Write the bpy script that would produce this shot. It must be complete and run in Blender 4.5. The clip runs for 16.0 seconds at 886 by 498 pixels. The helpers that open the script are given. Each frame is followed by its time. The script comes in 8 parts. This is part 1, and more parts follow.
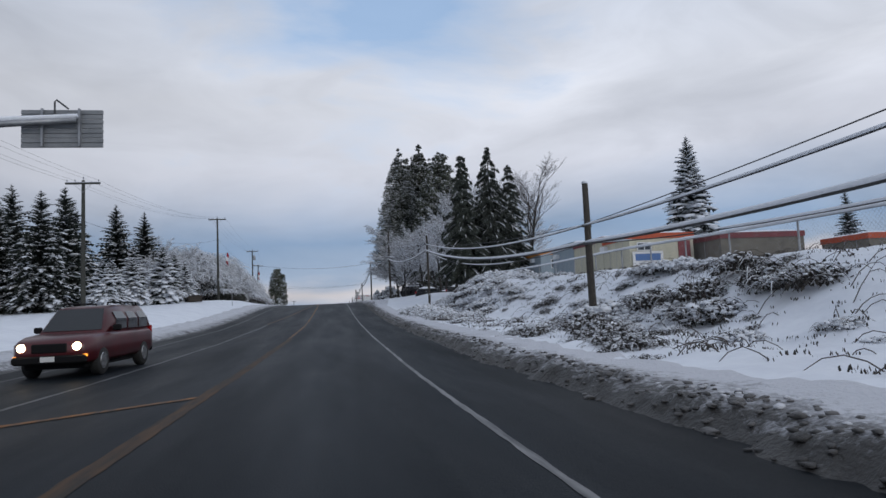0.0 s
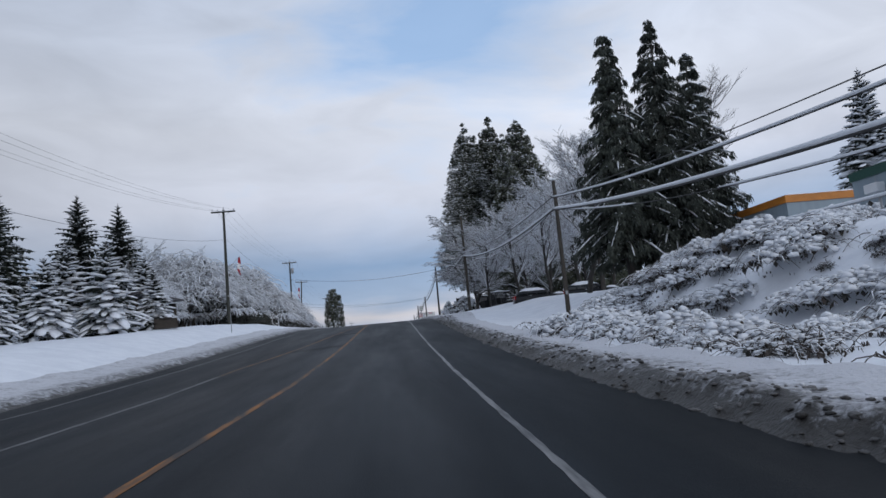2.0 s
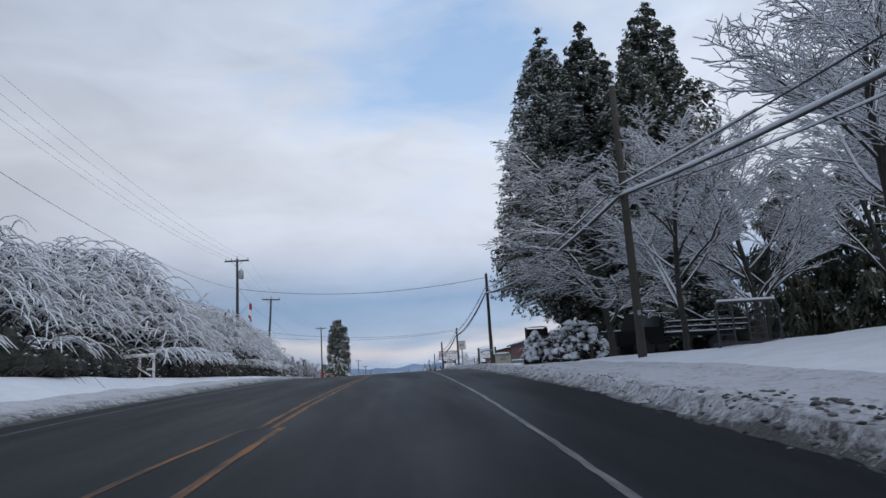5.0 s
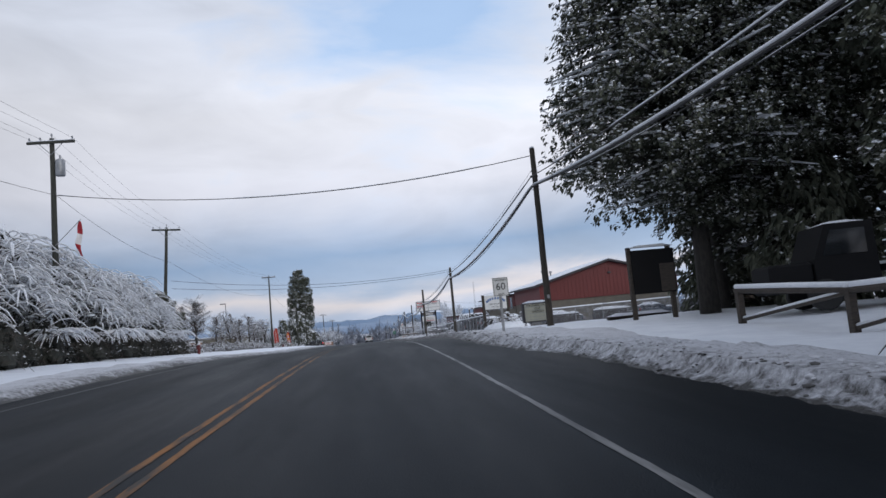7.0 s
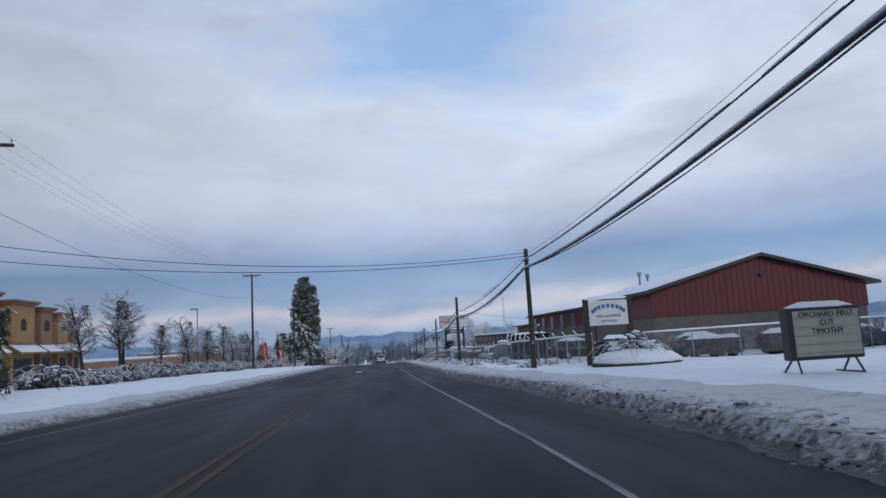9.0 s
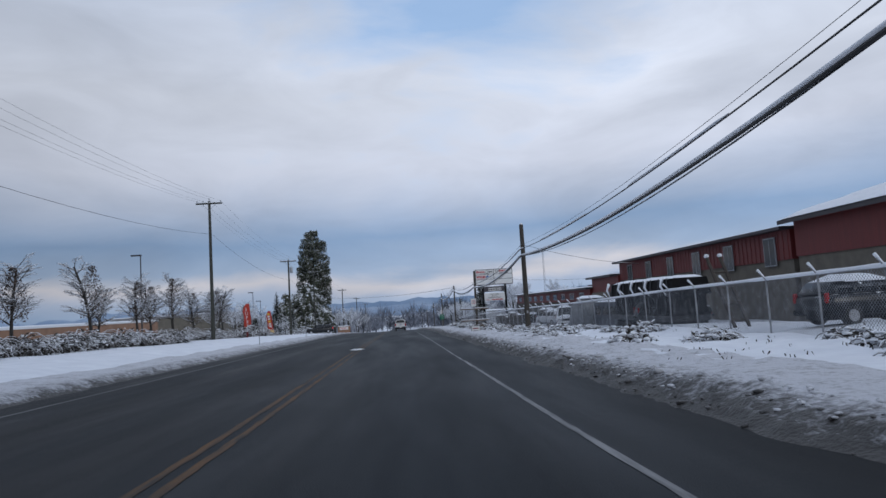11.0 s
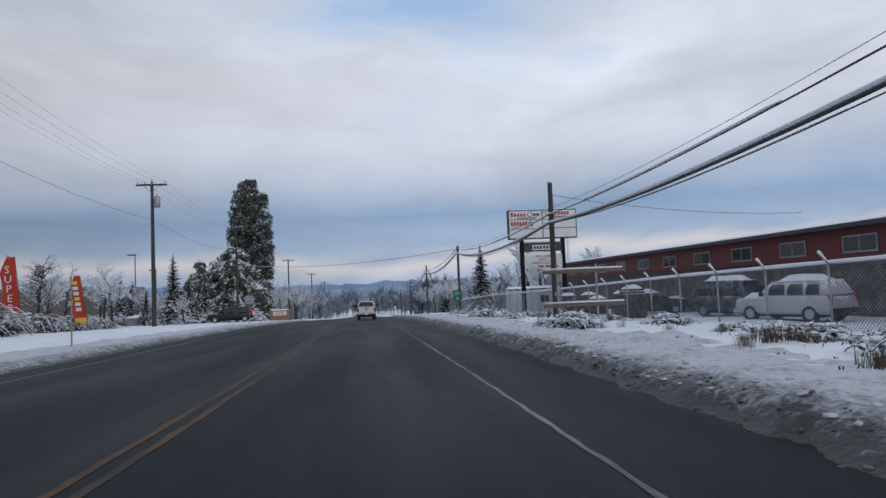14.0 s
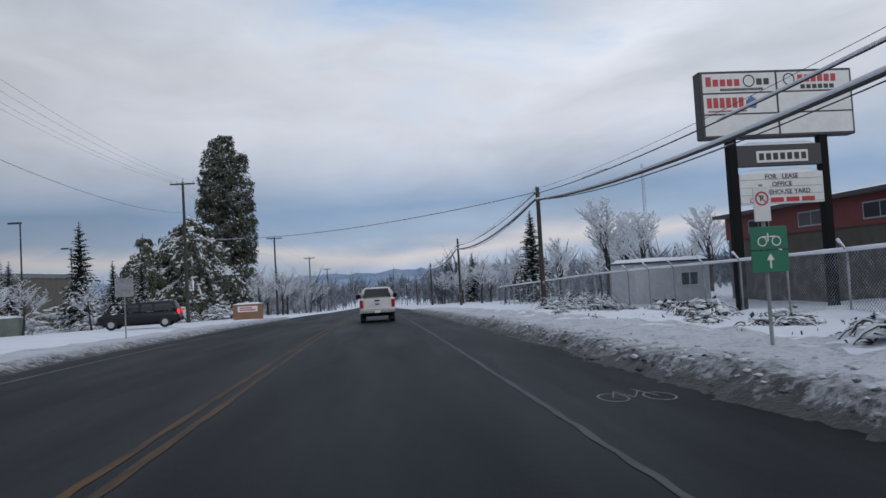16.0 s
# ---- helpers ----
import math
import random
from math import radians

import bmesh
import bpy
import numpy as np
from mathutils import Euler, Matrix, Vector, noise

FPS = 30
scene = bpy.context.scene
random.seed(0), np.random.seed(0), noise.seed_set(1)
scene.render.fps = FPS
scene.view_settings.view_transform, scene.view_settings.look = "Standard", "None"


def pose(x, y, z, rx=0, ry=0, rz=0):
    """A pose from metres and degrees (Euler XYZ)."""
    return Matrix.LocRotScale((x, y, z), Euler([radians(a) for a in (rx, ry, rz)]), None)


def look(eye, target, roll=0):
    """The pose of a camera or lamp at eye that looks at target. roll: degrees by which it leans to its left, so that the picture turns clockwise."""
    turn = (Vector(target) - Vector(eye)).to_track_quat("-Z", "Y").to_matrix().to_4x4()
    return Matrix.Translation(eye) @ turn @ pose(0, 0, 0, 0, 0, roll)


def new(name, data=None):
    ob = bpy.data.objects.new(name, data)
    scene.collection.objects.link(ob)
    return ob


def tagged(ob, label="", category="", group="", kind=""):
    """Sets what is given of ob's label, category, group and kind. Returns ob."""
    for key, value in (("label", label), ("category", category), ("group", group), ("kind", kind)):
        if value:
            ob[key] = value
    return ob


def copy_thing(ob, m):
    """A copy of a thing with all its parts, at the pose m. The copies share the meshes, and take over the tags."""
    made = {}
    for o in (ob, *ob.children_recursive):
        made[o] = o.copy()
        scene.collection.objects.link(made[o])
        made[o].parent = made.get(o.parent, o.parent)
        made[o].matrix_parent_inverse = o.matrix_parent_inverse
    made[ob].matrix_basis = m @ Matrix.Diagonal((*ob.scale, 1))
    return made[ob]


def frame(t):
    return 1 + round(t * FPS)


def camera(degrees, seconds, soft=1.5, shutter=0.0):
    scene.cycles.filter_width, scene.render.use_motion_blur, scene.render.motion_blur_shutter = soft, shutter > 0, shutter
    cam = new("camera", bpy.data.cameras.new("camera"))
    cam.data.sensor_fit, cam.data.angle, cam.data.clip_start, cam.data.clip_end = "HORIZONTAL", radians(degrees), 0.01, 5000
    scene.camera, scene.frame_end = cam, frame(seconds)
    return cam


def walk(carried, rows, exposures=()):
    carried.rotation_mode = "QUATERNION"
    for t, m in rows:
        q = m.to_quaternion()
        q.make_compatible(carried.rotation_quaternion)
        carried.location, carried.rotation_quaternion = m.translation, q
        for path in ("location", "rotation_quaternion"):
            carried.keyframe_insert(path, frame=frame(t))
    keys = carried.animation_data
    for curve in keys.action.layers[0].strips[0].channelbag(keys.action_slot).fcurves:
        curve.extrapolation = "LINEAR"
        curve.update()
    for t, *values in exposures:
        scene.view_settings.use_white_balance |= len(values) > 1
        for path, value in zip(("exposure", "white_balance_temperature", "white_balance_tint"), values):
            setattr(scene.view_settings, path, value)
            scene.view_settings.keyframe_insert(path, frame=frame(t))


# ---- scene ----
cam = camera(66.9, 16.0)
PATH = [
    (0, (0.0, 0.0, 1.28), (0.346, 1.961, 1.465), -2.7),
    (0.5, (0.235, 7.612, 1.296), (0.606, 9.571, 1.452), -2.6),
    (1, (0.445, 15.322, 1.361), (0.822, 17.275, 1.575), -2.3),
    (1.5, (0.631, 23.129, 1.459), (0.903, 25.093, 1.718), -3.8),
    (2, (0.791, 31.032, 1.581), (0.971, 33.009, 1.827), -5.4),
    (2.5, (0.911, 39.053, 1.745), (1.059, 41.032, 1.991), -5.6),
    (3, (0.98, 47.215, 1.974), (1.082, 49.193, 2.252), -6.4),
    (3.2, (0.991, 50.523, 2.089), (1.042, 52.5, 2.388), -6.2),
    (5.3, (0.923, 85.24, 3.81), (1.08, 87.201, 4.17), -3.1),
    (5.5, (0.927, 88.492, 3.962), (1.097, 90.456, 4.296), -2.9),
    (6, (0.95, 96.609, 4.268), (1.143, 98.575, 4.583), -2.8),
    (6.5, (0.982, 104.678, 4.494), (1.16, 106.653, 4.757), -3.8),
    (7, (1.008, 112.658, 4.672), (1.233, 114.635, 4.879), -5.3),
    (7.5, (1.017, 120.517, 4.825), (1.271, 122.481, 5.103), -4.4),
    (8, (1.013, 128.269, 4.942), (1.221, 130.232, 5.264), -3.7),
    (8.5, (1.002, 135.94, 5.0), (1.163, 137.916, 5.26), -4.4),
    (9, (0.99, 143.555, 4.98), (1.171, 145.529, 5.244), -3.3),
    (9.2, (0.986, 146.592, 4.946), (1.168, 148.568, 5.196), -3.0),
    (11.3, (0.8, 180.017, 4.101), (0.906, 182.008, 4.257), -3.8),
    (11.5, (0.772, 183.405, 4.018), (0.884, 185.396, 4.164), -4.3),
    (12, (0.713, 191.97, 3.837), (0.898, 193.957, 3.962), -4.3),
    (12.5, (0.66, 200.595, 3.678), (0.816, 202.584, 3.829), -3.8),
    (13, (0.603, 209.183, 3.52), (0.768, 211.17, 3.673), -4.0),
    (13.5, (0.531, 217.658, 3.347), (0.738, 219.642, 3.487), -3.2),
    (14, (0.444, 226.039, 3.164), (0.654, 228.024, 3.279), -2.4),
    (14.5, (0.341, 234.368, 2.981), (0.539, 236.355, 3.097), -1.8),
    (15, (0.225, 242.671, 2.808), (0.428, 244.658, 2.918), -1.8),
    (15.5, (0.106, 250.903, 2.646), (0.29, 252.892, 2.746), -3.0),
    (16, (-0.002, 259.002, 2.5), (0.182, 260.992, 2.581), -3.3),
]
walk(cam, [(t, look(eye, target, roll)) for t, eye, target, roll in PATH],
     [(0, .0, 6400, 9), (2, .05, 6200, 9), (3, .08, 6300, 9), (5.3, .12, 6200, 8), (6, .18, 6350, 9), (6.5, .30, 6500, 10), (7.5, .28, 6450, 10), (8, .10, 6050, 9), (8.5, .0, 5900, 9), (9.2, -.05, 5850, 9), (11.3, .0, 6150, 9), (13, .0, 6250, 9), (16, .0, 6400, 8)])

# ---------------------------------------------------------------- road profile
ROAD_Y = (-60, 0, 15.3, 31, 47.2, 57.2, 67.2, 77, 88.5, 96.6, 104.7, 112.7, 120.5, 128.3, 136, 143.5, 152.7, 162,
          171.7, 183.4, 200.6, 217.7, 234.4, 250.9, 259, 280, 300, 330, 360, 400, 500, 700, 1000, 2500, 4800)
ROAD_Z = (-.6, 0, .08, .3, .69, 1.08, 1.56, 2.1, 2.68, 2.99, 3.21, 3.39, 3.545, 3.66, 3.72, 3.70, 3.56, 3.32,
          3.05, 2.74, 2.40, 2.07, 1.70, 1.366, 1.2, .68, .06, -1.0, -2.1, -3.7, -7.4, -14.5, -21, -30, -34)
EDGE_Y = (-60, 11, 43, 51, 94, 117, 149, 188, 205, 238, 263, 300, 400, 700, 4800)
EDGE_X = (1.35, 1.68, 2.16, 2.27, 2.7, 2.87, 2.9, 2.58, 2.42, 2.12, 1.73, 1.3, 0.2, -3, -50)


def zr(y):
    return float(np.interp(y, ROAD_Y, ROAD_Z))


def xw(y):
    return float(np.interp(y, EDGE_Y, EDGE_X))


def smooth(a, b, v):
    s = min(1.0, max(0.0, (v - a) / (b - a)))
    return s * s * (3 - 2 * s)


SLUSH_Y = (-60, 15, 30, 60, 90, 96, 126, 133, 140, 150, 165, 185, 200, 232, 243, 270, 330)
SLUSH_X = (1.55, 1.62, 1.8, 1.85, 1.95, 2.12, 2.15, 1.55, 1.48, 1.85, 2.0, 1.40, 1.45, 1.38, 1.68, 1.62, 1.5)


def slush_edge(y):
    """Where the ploughed slush meets the asphalt."""
    return xw(y) + float(np.interp(y, SLUSH_Y, SLUSH_X))


BANK_Y = (-60, 50, 60, 66, 75, 90, 110, 130, 150, 170, 200, 230, 262, 300, 400)
BANK_H = (1.75, 2.5, 2.3, 1.5, 1.1, .85, .4, -.05, -.1, -.1, -.1, -.2, -.3, -.2, 0)
LEFT_Y = (-60, 20, 50, 80, 105, 125, 150, 180, 240, 300, 400)
LEFT_H = (.9, .9, 1.1, 1.2, 1.0, .4, .35, .5, .45, .1, 0)


def ground(x, y):
    """Height of the snow-covered ground."""
    base, e = zr(y), xw(y)
    if x >= e:
        u = x - (e + 1.8)
        h = float(np.interp(y, BANK_Y, BANK_H))
        foot = float(np.interp(y, (-10, 8, 72, 84), (7.6, 9.0, 9.2, 6.0)))
        z = base + h * smooth(foot, 14.8 - 1.8 * smooth(40, 50, y) * smooth(60, 54, y), x) + .22 * smooth(-.3, .7, u)
        z += .10 * noise.noise((x * .35, y * .35, 0)) * smooth(.5, 2, u)
        if y > 184 and x < 14:
            z += (.13 * noise.noise((x * .8, y * .8, 2)) + .10 * noise.noise((x * 1.9, y * 1.9, 6))) * smooth(.8, 2.2, u) * smooth(184, 190, y) * smooth(320, 300, y)
        z -= .32 * smooth(6.0, 8.2, x) * smooth(110, 117, y) * smooth(134, 126, y)
        z += .35 * noise.noise((x * .09, y * .07, 4)) * smooth(4, 12, u)
        if y < 66:
            z += (.16 * noise.noise((x * .8, y * .8, 2)) + .10 * noise.noise((x * 1.9, y * 1.9, 6))) * smooth(1, 2.5, u) * smooth(66, 60, y) if y > 60 else (.16 * noise.noise((x * .8, y * .8, 2)) + .10 * noise.noise((x * 1.9, y * 1.9, 6))) * smooth(1, 2.5, u)
    else:
        u = (e - 10.6) - x
        h = float(np.interp(y, LEFT_Y, LEFT_H))
        z = base + h * smooth(.8, 6.5, u) + .20 * smooth(-.3, .6, u)
        z += .10 * noise.noise((x * .35, y * .35, 9)) * smooth(.5, 2, u)
        z += .35 * noise.noise((x * .09, y * .07, 14)) * smooth(5, 14, u)
    if x - e > -10.9 and x < slush_edge(y) + .55:
        z = base - .12
    return z


# ---------------------------------------------------------------- world and light
world = bpy.data.worlds.new("winter_sky")
scene.world = world
world.use_nodes = True
SUN_EL, SUN_ROT = radians(24), radians(150)


def build_sky():
    nt = world.node_tree
    nt.nodes.clear()
    N, L = nt.nodes.new, nt.links.new
    co = N("ShaderNodeTexCoord")
    sep = N("ShaderNodeSeparateXYZ")
    L(co.outputs["Generated"], sep.inputs[0])

    def math_node(op, a, b=None, c=None):
        n = N("ShaderNodeMath")
        n.operation = op
        for i, v in enumerate((a, b, c)):
            if v is None:
                continue
            if isinstance(v, (int, float)):
                n.inputs[i].default_value = v
            else:
                L(v, n.inputs[i])
        return n.outputs[0]

    def ramp(fac, stops):
        n = N("ShaderNodeValToRGB")
        while len(n.color_ramp.elements) > 1:
            n.color_ramp.elements.remove(n.color_ramp.elements[-1])
        for i, (p, c) in enumerate(stops):
            e = n.color_ramp.elements[0] if i == 0 else n.color_ramp.elements.new(p)
            e.position, e.color = p, (*c, 1) if len(c) == 3 else (c[0], c[0], c[0], 1)
        L(fac, n.inputs[0])
        return n.outputs[0]

    def mix(fac, a, b):
        n = N("ShaderNodeMix")
        n.data_type = "RGBA"
        for s, v in ((n.inputs[0], fac), (n.inputs[6], a), (n.inputs[7], b)):
            if isinstance(v, (int, float)):
                s.default_value = v
            elif isinstance(v, tuple):
                s.default_value = (*v, 1)
            else:
                L(v, s)
        return n.outputs[2]

    def noise_node(scale, detail, rough, zs, loc=(0, 0, 0), dist=0.0):
        m = N("ShaderNodeMapping")
        m.inputs["Scale"].default_value = (1, 1, zs)
        m.inputs["Location"].default_value = loc
        L(co.outputs["Generated"], m.inputs[0])
        n = N("ShaderNodeTexNoise")
        n.inputs["Scale"].default_value, n.inputs["Detail"].default_value = scale, detail
        n.inputs["Roughness"].default_value, n.inputs["Distortion"].default_value = rough, dist
        L(m.outputs[0], n.inputs["Vector"])
        return n.outputs["Fac"]

    sky = N("ShaderNodeTexSky")
    sky.sky_type, sky.sun_disc = "NISHITA", False
    sky.sun_elevation, sky.sun_rotation = SUN_EL, SUN_ROT
    sky.air_density, sky.dust_density, sky.ozone_density = 1.2, 1.0, 2.0
    dim = N("ShaderNodeVectorMath")
    dim.operation = "SCALE"
    dim.inputs["Scale"].default_value = 0.115
    L(sky.outputs[0], dim.inputs[0])
    blue = mix(.5, dim.outputs[0], (.36, .58, .93))

    big = noise_node(2.6, 7, .55, 2.6, (3.1, .4, .2), .4)
    fine = noise_node(4.6, 5, .52, 2.8, (1.2, 2.2, .7), .5)
    el = math_node("ADD", sep.outputs["Z"], math_node("MULTIPLY_ADD", big, .10, -.05))
    # cloud deck: pale above, slate blue low down, a pale strip over the skyline
    deck = ramp(el, [(0.0, (.30, .40, .56)), (.030, (.40, .46, .58)), (.046, (.62, .59, .61)), (.064, (.34, .42, .55)),
                     (.105, (.26, .36, .52)), (.155, (.42, .48, .60)), (.215, (.62, .64, .72)), (.30, (.70, .72, .79)), (.46, (.60, .65, .76)), (.75, (.52, .57, .68)), (1.0, (.46, .52, .64))])
    shade = ramp(fine, [(.30, (.88,)), (.70, (1.10,))])
    side = N("ShaderNodeMapRange")
    side.inputs["From Min"].default_value, side.inputs["From Max"].default_value = -.55, .12
    side.inputs["To Min"].default_value, side.inputs["To Max"].default_value = .74, 1.04
    L(sep.outputs["X"], side.inputs["Value"])
    mul = N("ShaderNodeMix")
    mul.data_type, mul.blend_type = "RGBA", "MULTIPLY"
    mul.inputs[0].default_value = 1
    L(deck, mul.inputs[6])
    dull = N("ShaderNodeVectorMath")
    dull.operation = "SCALE"
    L(shade, dull.inputs[0])
    L(side.outputs[0], dull.inputs["Scale"])
    L(dull.outputs[0], mul.inputs[7])
    # a thin place in the deck through which the blue shows
    d = N("ShaderNodeVectorMath")
    d.operation = "DISTANCE"
    m2 = N("ShaderNodeMapping")
    m2.inputs["Scale"].default_value = (1.0, .5, 1.5)
    L(co.outputs["Generated"], m2.inputs[0])
    L(m2.outputs[0], d.inputs[0])
    d.inputs[1].default_value = (.10, .445, .66)
    near_gap = math_node("SUBTRACT", 1.0, math_node("MULTIPLY", d.outputs["Value"], 2.3))
    thin = math_node("ADD", math_node("MULTIPLY", near_gap, .62), math_node("SUBTRACT", math_node("MULTIPLY_ADD", fine, .55, math_node("MULTIPLY", big, .75)), .86))
    gap = ramp(thin, [(.02, (0.0,)), (.34, (.80,))])
    # a grey smudge of lower cloud ahead and to one side
    d2 = N("ShaderNodeVectorMath")
    d2.operation = "DISTANCE"
    m3 = N("ShaderNodeMapping")
    m3.inputs["Scale"].default_value = (1.0, .5, 2.0)
    L(co.outputs["Generated"], m3.inputs[0])
    L(m3.outputs[0], d2.inputs[0])
    d2.inputs[1].default_value = (.50, .41, .61)
    smudge = ramp(math_node("ADD", d2.outputs["Value"], math_node("MULTIPLY_ADD", fine, .20, -.10)), [(.06, (.30,)), (.20, (0.0,))])
    colour = mix(smudge, mix(gap, mul.outputs[2], blue), (.40, .43, .50))
    bg = N("ShaderNodeBackground")
    bg.inputs["Strength"].default_value = 1.0
    L(colour, bg.inputs[0])
    out = N("ShaderNodeOutputWorld")
    L(bg.outputs[0], out.inputs[0])


build_sky()
sun = new("sun", bpy.data.lights.new("sun", "SUN"))
sun.data.energy, sun.data.angle, sun.data.color = 0.5, radians(14), (1.0, .94, .86)
sun.matrix_basis = look((0, 0, 40), (40 * math.sin(SUN_ROT) * -1, 40 * math.cos(SUN_ROT) * -1, 40 - 40 * math.tan(SUN_EL)))

# ---------------------------------------------------------------- materials
def material(name, colour, rough=.7, metal=0.0, colour2=None, scale=3.0, detail=5, bump=0.0, bump_scale=20.0,
             stretch=(1, 1, 1), contrast=(.35, .65), snow=0.0, snow_scale=3.0, vary=0.0, spec=.5):
    m = bpy.data.materials.new(name)
    m.use_nodes = True
    nt = m.node_tree
    N, L = nt.nodes.new, nt.links.new
    b = nt.nodes["Principled BSDF"]
    b.inputs["Roughness"].default_value, b.inputs["Metallic"].default_value = rough, metal
    b.inputs["Specular IOR Level"].default_value = spec
    co = N("ShaderNodeNewGeometry")
    mp = N("ShaderNodeMapping")
    mp.inputs["Scale"].default_value = stretch
    L(co.outputs["Position"], mp.inputs[0])
    col = None
    if colour2 is not None:
        n = N("ShaderNodeTexNoise")
        n.inputs["Scale"].default_value, n.inputs["Detail"].default_value, n.inputs["Roughness"].default_value = scale, detail, .62
        L(mp.outputs[0], n.inputs["Vector"])
        r = N("ShaderNodeMapRange")
        r.inputs["From Min"].default_value, r.inputs["From Max"].default_value = contrast
        L(n.outputs["Fac"], r.inputs["Value"])
        mx = N("ShaderNodeMix")
        mx.data_type = "RGBA"
        L(r.outputs[0], mx.inputs[0])
        mx.inputs[6].default_value, mx.inputs[7].default_value = (*colour, 1), (*colour2, 1)
        col = mx.outputs[2]
    else:
        v = N("ShaderNodeRGB")
        v.outputs[0].default_value = (*colour, 1)
        col = v.outputs[0]
    if vary:
        info = N("ShaderNodeObjectInfo")
        hs = N("ShaderNodeHueSaturation")
        r = N("ShaderNodeMapRange")
        r.inputs["To Min"].default_value, r.inputs["To Max"].default_value = 1 - vary, 1 + vary
        L(info.outputs["Random"], r.inputs["Value"])
        L(r.outputs[0], hs.inputs["Value"])
        L(col, hs.inputs["Color"])
        col = hs.outputs[0]
    if snow:
        # snow caught on the upper sides
        sep = N("ShaderNodeSeparateXYZ")
        L(co.outputs["Normal"], sep.inputs[0])
        n2 = N("ShaderNodeTexNoise")
        n2.inputs["Scale"].default_value, n2.inputs["Detail"].default_value = snow_scale, 4
        L(co.outputs["Position"], n2.inputs["Vector"])
        ad = N("ShaderNodeMath")
        ad.operation = "MULTIPLY_ADD"
        ad.inputs[1].default_value = 1.6
        L(n2.outputs["Fac"], ad.inputs[0])
        L(sep.outputs["Z"], ad.inputs[2])
        r = N("ShaderNodeMapRange")
        r.inputs["From Min"].default_value, r.inputs["From Max"].default_value = 1.85 - snow, 2.0 - snow
        L(ad.outputs[0], r.inputs["Value"])
        mx = N("ShaderNodeMix")
        mx.data_type = "RGBA"
        L(r.outputs[0], mx.inputs[0])
        L(col, mx.inputs[6])
        mx.inputs[7].default_value = (.80, .82, .86, 1)
        col = mx.outputs[2]
    L(col, b.inputs["Base Color"])
    if bump:
        n3 = N("ShaderNodeTexNoise")
        n3.inputs["Scale"].default_value, n3.inputs["Detail"].default_value = bump_scale, 6
        L(mp.outputs[0], n3.inputs["Vector"])
        bp = N("ShaderNodeBump")
        bp.inputs["Strength"].default_value, bp.inputs["Distance"].default_value = min(1, bump), .05
        L(n3.outputs["Fac"], bp.inputs["Height"])
        L(bp.outputs[0], b.inputs["Normal"])
    return m


def glowing(name, colour, strength):
    m = material(name, colour, .3)
    b = m.node_tree.nodes["Principled BSDF"]
    b.inputs["Emission Color"].default_value, b.inputs["Emission Strength"].default_value = (*colour, 1), strength
    return m


